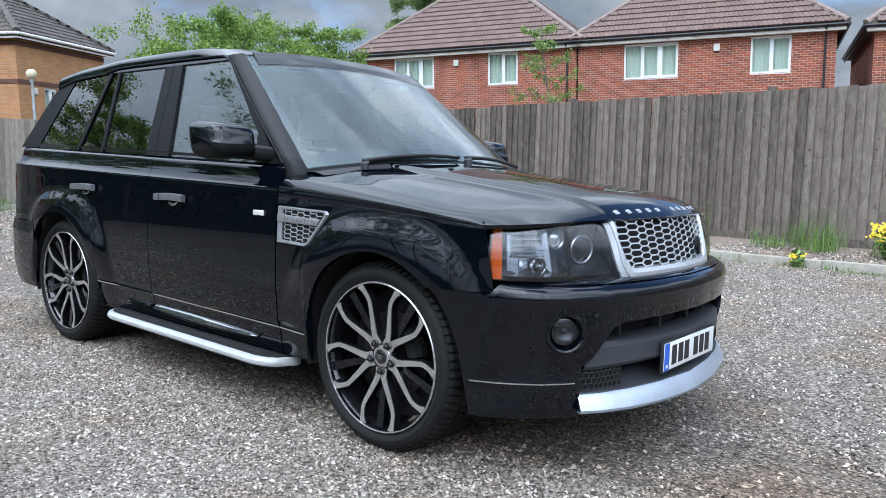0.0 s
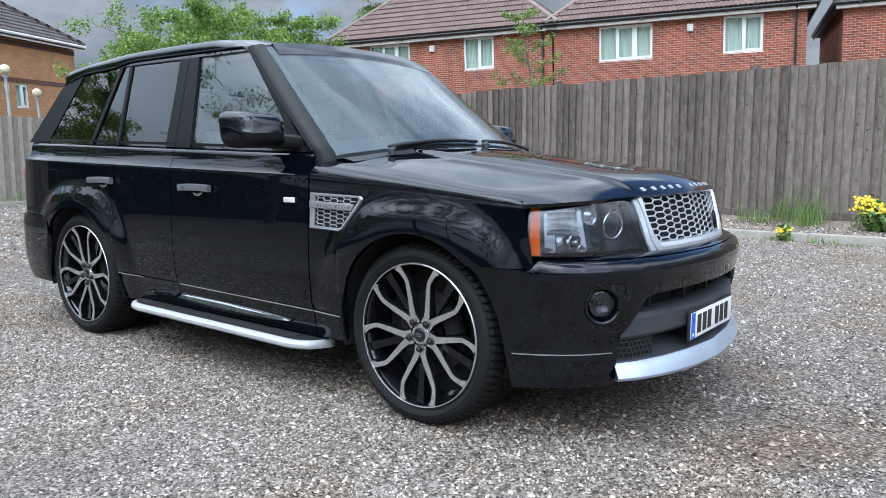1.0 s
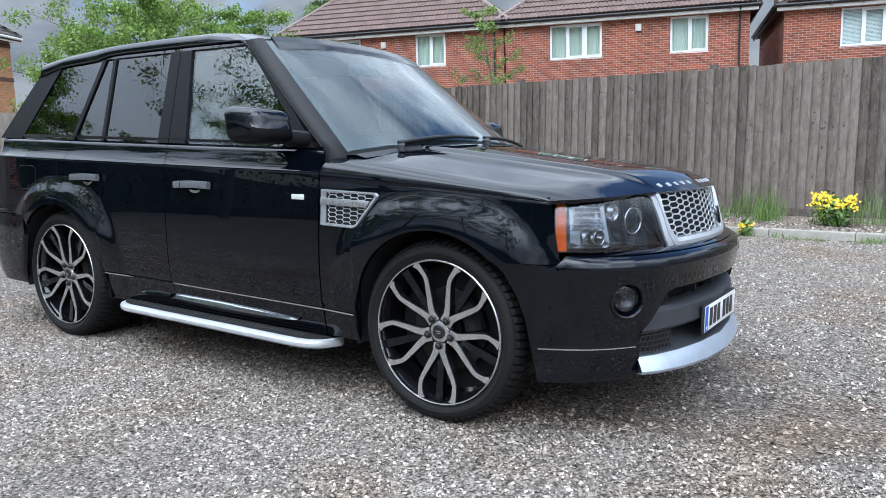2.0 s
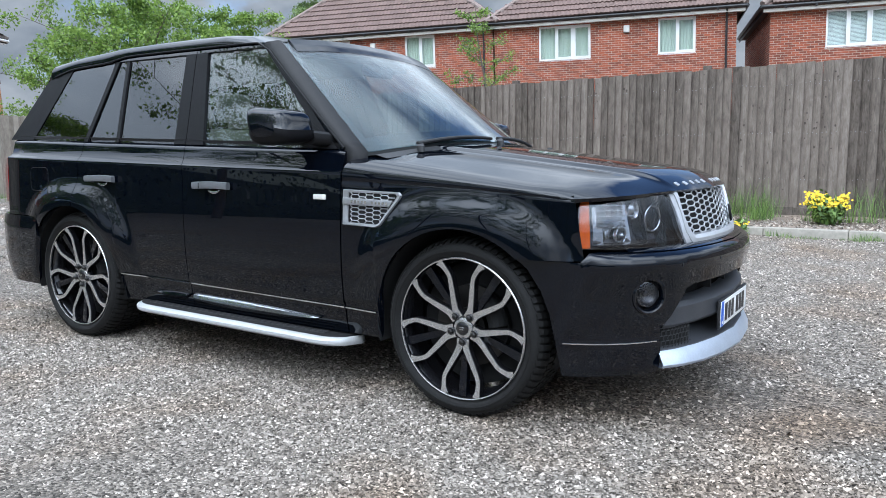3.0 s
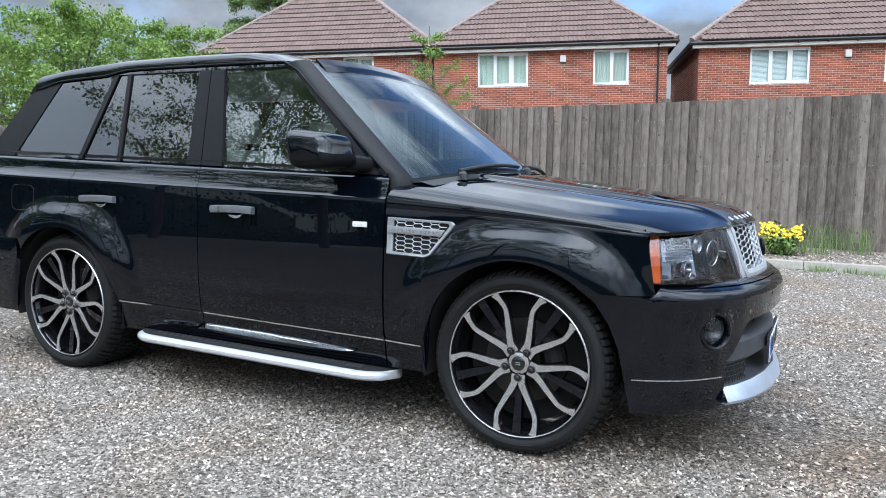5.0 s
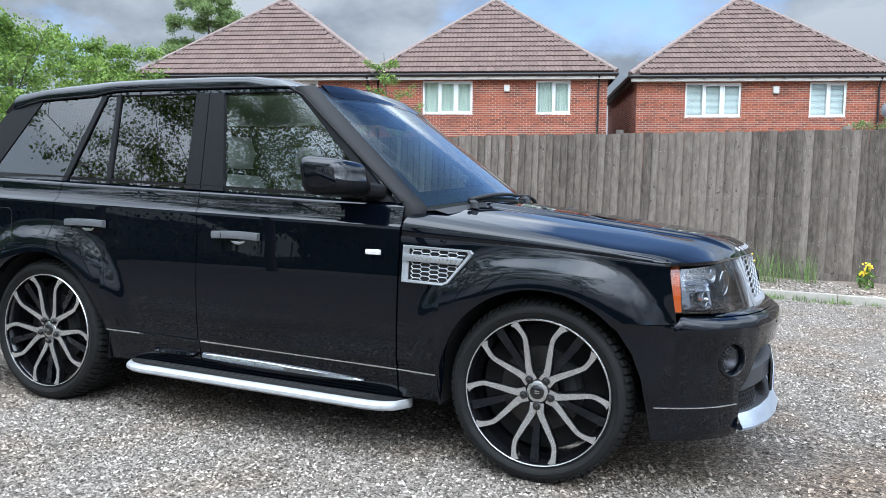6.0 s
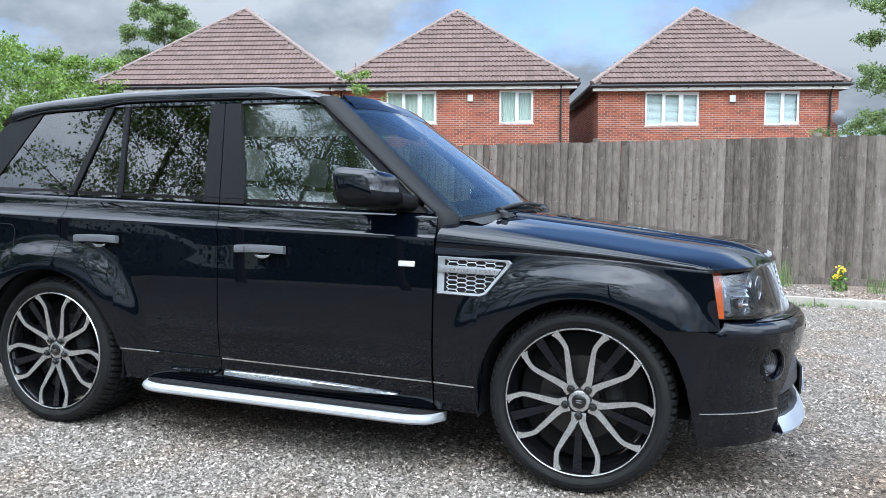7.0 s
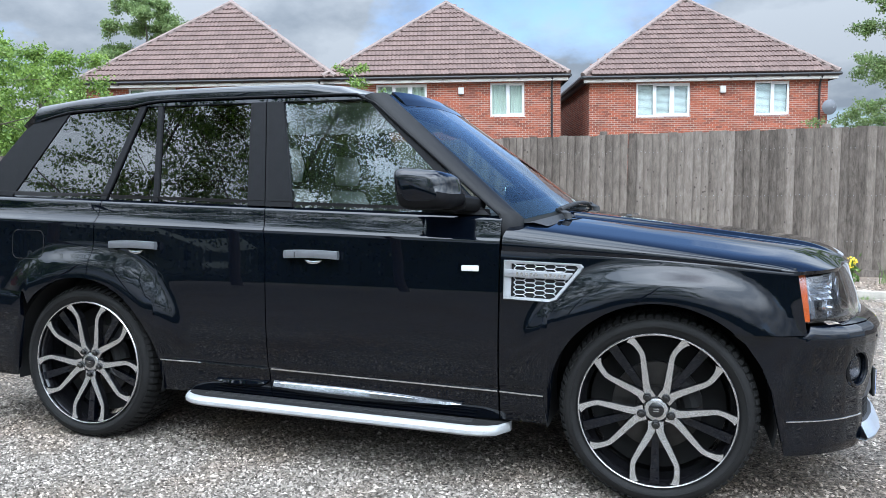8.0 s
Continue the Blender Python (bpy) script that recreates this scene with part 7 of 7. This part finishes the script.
for i, (x, y, h, r, d) in enumerate(((-12.4, -10.2, 16.0, 4.6, 4.2), (-9.6, -12.4, 18.0, 5.0, 4.4), (-5.8, -13.9, 18.0, 5.0, 3.8), (-0.6, -17.5, 14.0, 4.4, 2.6), (-15.3, -8.2, 8.0, 2.7, 6.0), (-19.5, -13.0, 10.5, 4.2, 5.5), (-21.5, -7.0, 10.5, 4.0, 6.0))):
    tree("tree", x, y, 0.3, h, r, 20 + i, LEAF, "tall leafy green tree across the yard", 0.088, 0.7 * d, flat=0.32, slim=0.4)


def hedge(m, length, high, seed, label):
    """Clipped hedge along the edge of the yard: a leafy mass with a dark heart."""
    rng = np.random.default_rng(seed)
    h = empty("hedge", m, label, "hedge")
    xs = span(0, length, int(length * 1.3))
    wave = lambda x: 1 + 0.16 * noise.noise(Vector((x * 0.35, 0, seed)))
    bm = bmesh.new()
    grid(bm, [[(x, y + 0.3 * noise.noise(Vector((x * 0.6, z, 1))), z * wave(x)) for x in xs] for y, z in ((0.9, -0.8), (1.0, 0.4 * high), (0.8, 0.87 * high), (0.0, high), (-0.9, 0.8 * high))])
    part("heart", bm, HEDGELEAF, h)
    clouds = []
    for x in xs:
        for k in range(6):
            z = 0.2 + (high - 0.1) * k / 5
            clouds.append(((x, 1.05 - 0.25 * max(0, z - 0.7 * high), z * wave(x)), (0.4, 0.12, 0.3), 30))
    leaves("leaves", clouds, 0.14, HEDGELEAF, h, rng)


hedge(Matrix.Translation((-30, -24, 0)), 60, 4.0, 7, "tall dark green hedge across the yard")
hedge(Matrix.Translation((-17.2, -6.6, 0)) @ Matrix.Rotation(radians(-80), 4, "Z"), 15, 2.6, 3, "dark green hedge closing the side of the yard")


def far_house():
    """House on the open side of the yard, opposite the fence."""
    m = Matrix.Translation((-27.0, -13.0, 0)) @ Matrix.Rotation(radians(70), 4, "Z")
    w, depth, eave, base = 9.0, 8.0, 4.9, -0.5
    house = empty("house", m, "red brick house with a brown roof across the yard", "house")
    part("wall", wall_with_holes(0, w, base, eave, [(1.5, 2.7, 3.3, 4.5), (6.0, 7.2, 3.3, 4.5)], 0, 0.28), REDBRICK, house, smooth=False)
    for lo, hi in (((0, 0.283, base), (0.28, depth, eave)), ((w - 0.28, 0.283, base), (w, depth, eave)), ((0.283, depth - 0.28, base), (w - 0.283, depth, eave))):
        part("wall", box(lo, hi), REDBRICK, house, smooth=False)
    part("room_back", box((0.3, 1.6, base), (w - 0.3, 1.7, eave - 0.02)), ROOMDARK, house, smooth=False)
    for a in (1.5, 6.0):
        window(house, a, a + 1.2, 3.3, 4.5, 2, False, 0.05)
    hip_roof(house, w, depth, eave + 0.1, radians(37), 0.3, TILE, TILEROWS, False)


far_house()


def build_weeds():
    rng = np.random.default_rng(5)
    V, F = [], []
    for _ in range(330):
        x = rng.uniform(-14.5, 10)
        near = 0.95 * math.exp(-((x + 0.6) / 1.7) ** 2) + 0.5 * math.exp(-((x + 7) / 3) ** 2) + 0.05
        if rng.random() < 1.1 * near * (0.55 + noise.noise(Vector((x * 2.2, 1, 7)))):
            y = rng.uniform(KERB_Y + 0.3, FENCE_Y - 0.06)
            tuft(V, F, x, y, 0.25 + 0.09 * (y - KERB_Y), 60, rng.uniform(0.10, 0.50), rng, 0.16)
    g = mesh_object("grass", V, F, GRASS, None, smooth=False)
    g.matrix_world = SITE
    tagged(g, "long green and straw grass along the fence foot", "grass", kind="stuff")
    V, F = [], []
    for _ in range(55):
        x = rng.uniform(-2.4, 8)
        tuft(V, F, x, KERB_Y - 0.12 - 0.25 * rng.random() ** 2, rise(6.0), 30, rng.uniform(0.03, 0.11), rng, 0.09)
    for y in span(-5, 5.5, 60):
        tuft(V, F, FENCE_X + rng.uniform(0.15, 1.3), y, rise(y) + 0.02, 60, rng.uniform(0.1, 0.35), rng, 0.2)
    g = mesh_object("weeds", V, F, GRASS, None, smooth=False)
    g.matrix_world = SITE
    tagged(g, "small weeds and grass along the kerb foot", "weeds", kind="stuff")


def flower_plant(x, y, z, h, r, stems, seed, label):
    """Ragged yellow-flowered weed: stems, leaves and clusters of small petals."""
    rng = np.random.default_rng(seed)
    plant = empty("flowering_weed", SITE @ Matrix.Translation((x, y, z)), label, "plant")
    bm = bmesh.new()
    clouds, PV, PF = [], [], []
    for k in range(stems):
        a, q = rng.uniform(0, 6.283), r * rng.random() ** 0.5
        tip = Vector((q * math.cos(a), q * math.sin(a) * 0.6, h * rng.uniform(0.6, 1.0)))
        add_tube(bm, [(tip.x * 0.2, tip.y * 0.2, 0), (tip.x * 0.6, tip.y * 0.6, tip.z * 0.55), tip], 0.005, 4, True, 0.003)
        clouds.append((tip * 0.6, (0.04, 0.04, 0.07), 14))
        for c in range(9):
            o = Vector(tip) + Vector(tuple(rng.normal(0, 0.02, 3)))
            i = len(PV)
            PV.append(tuple(o))
            for e in range(6):
                b = e * math.pi / 3
                PV.append((o.x + 0.014 * math.cos(b), o.y + 0.014 * math.sin(b) * 0.6 - 0.006, o.z + 0.012 * math.sin(b)))
            PF += [(i, i + 1 + e, i + 1 + (e + 1) % 6) for e in range(6)]
    part("stems", bm, GRASS, plant)
    leaves("leaves", clouds, 0.07, GRASS, plant, rng)
    mesh_object("petals", PV, PF, YELLOW, plant, "bright yellow petals", smooth=False)["kind"] = "stuff"


build_weeds()
flower_plant(0.62, 6.58, 0.27, 0.36, 0.24, 46, 1, "bushy weed covered in yellow flowers by the kerb")
flower_plant(2.19, 6.75, 0.28, 0.30, 0.08, 6, 2, "thin weed with a few yellow flowers")
flower_plant(2.95, 6.72, 0.28, 0.32, 0.12, 9, 3, "thin weed with yellow flowers by the fence")
flower_plant(-0.25, 6.05, 0.14, 0.14, 0.08, 5, 4, "small yellow-flowered weed at the kerb foot")
chip_field("gravel", [(-14.3, -6.5, -4.5, 6.1, 22000, 0.012, 0.028), (-3.8, 3.6, -3.0, -0.55, 135000, 0.0042, 0.0106), (-6.5, 6.5, -0.55, 6.1, 165000, 0.0055, 0.0128), (-6.5, -3.8, -3.2, -0.5, 20000, 0.006, 0.016), (-3.5, 6.0, 6.27, 7.0, 11000, 0.008, 0.02)], 8, "loose grey, white and brown stone chips over the yard")
build_fence("fence", SITE @ Matrix.Translation((FENCE_X, FENCE_Y, 0)), 27.5, FENCEWOOD, "tall weathered grey-brown close-board timber fence", lambda x: 0.30, lambda x: 2.245 + 0.0165 * (x + FENCE_X), 11, True)
build_fence("fence", SITE @ Matrix.Translation((FENCE_X, -6.0, 0)) @ Matrix.Rotation(radians(90), 4, "Z"), 13.0, PALEWOOD, "pale weathered timber fence closing the side of the yard", lambda x: 0.05, lambda x: 1.95, 17, False)
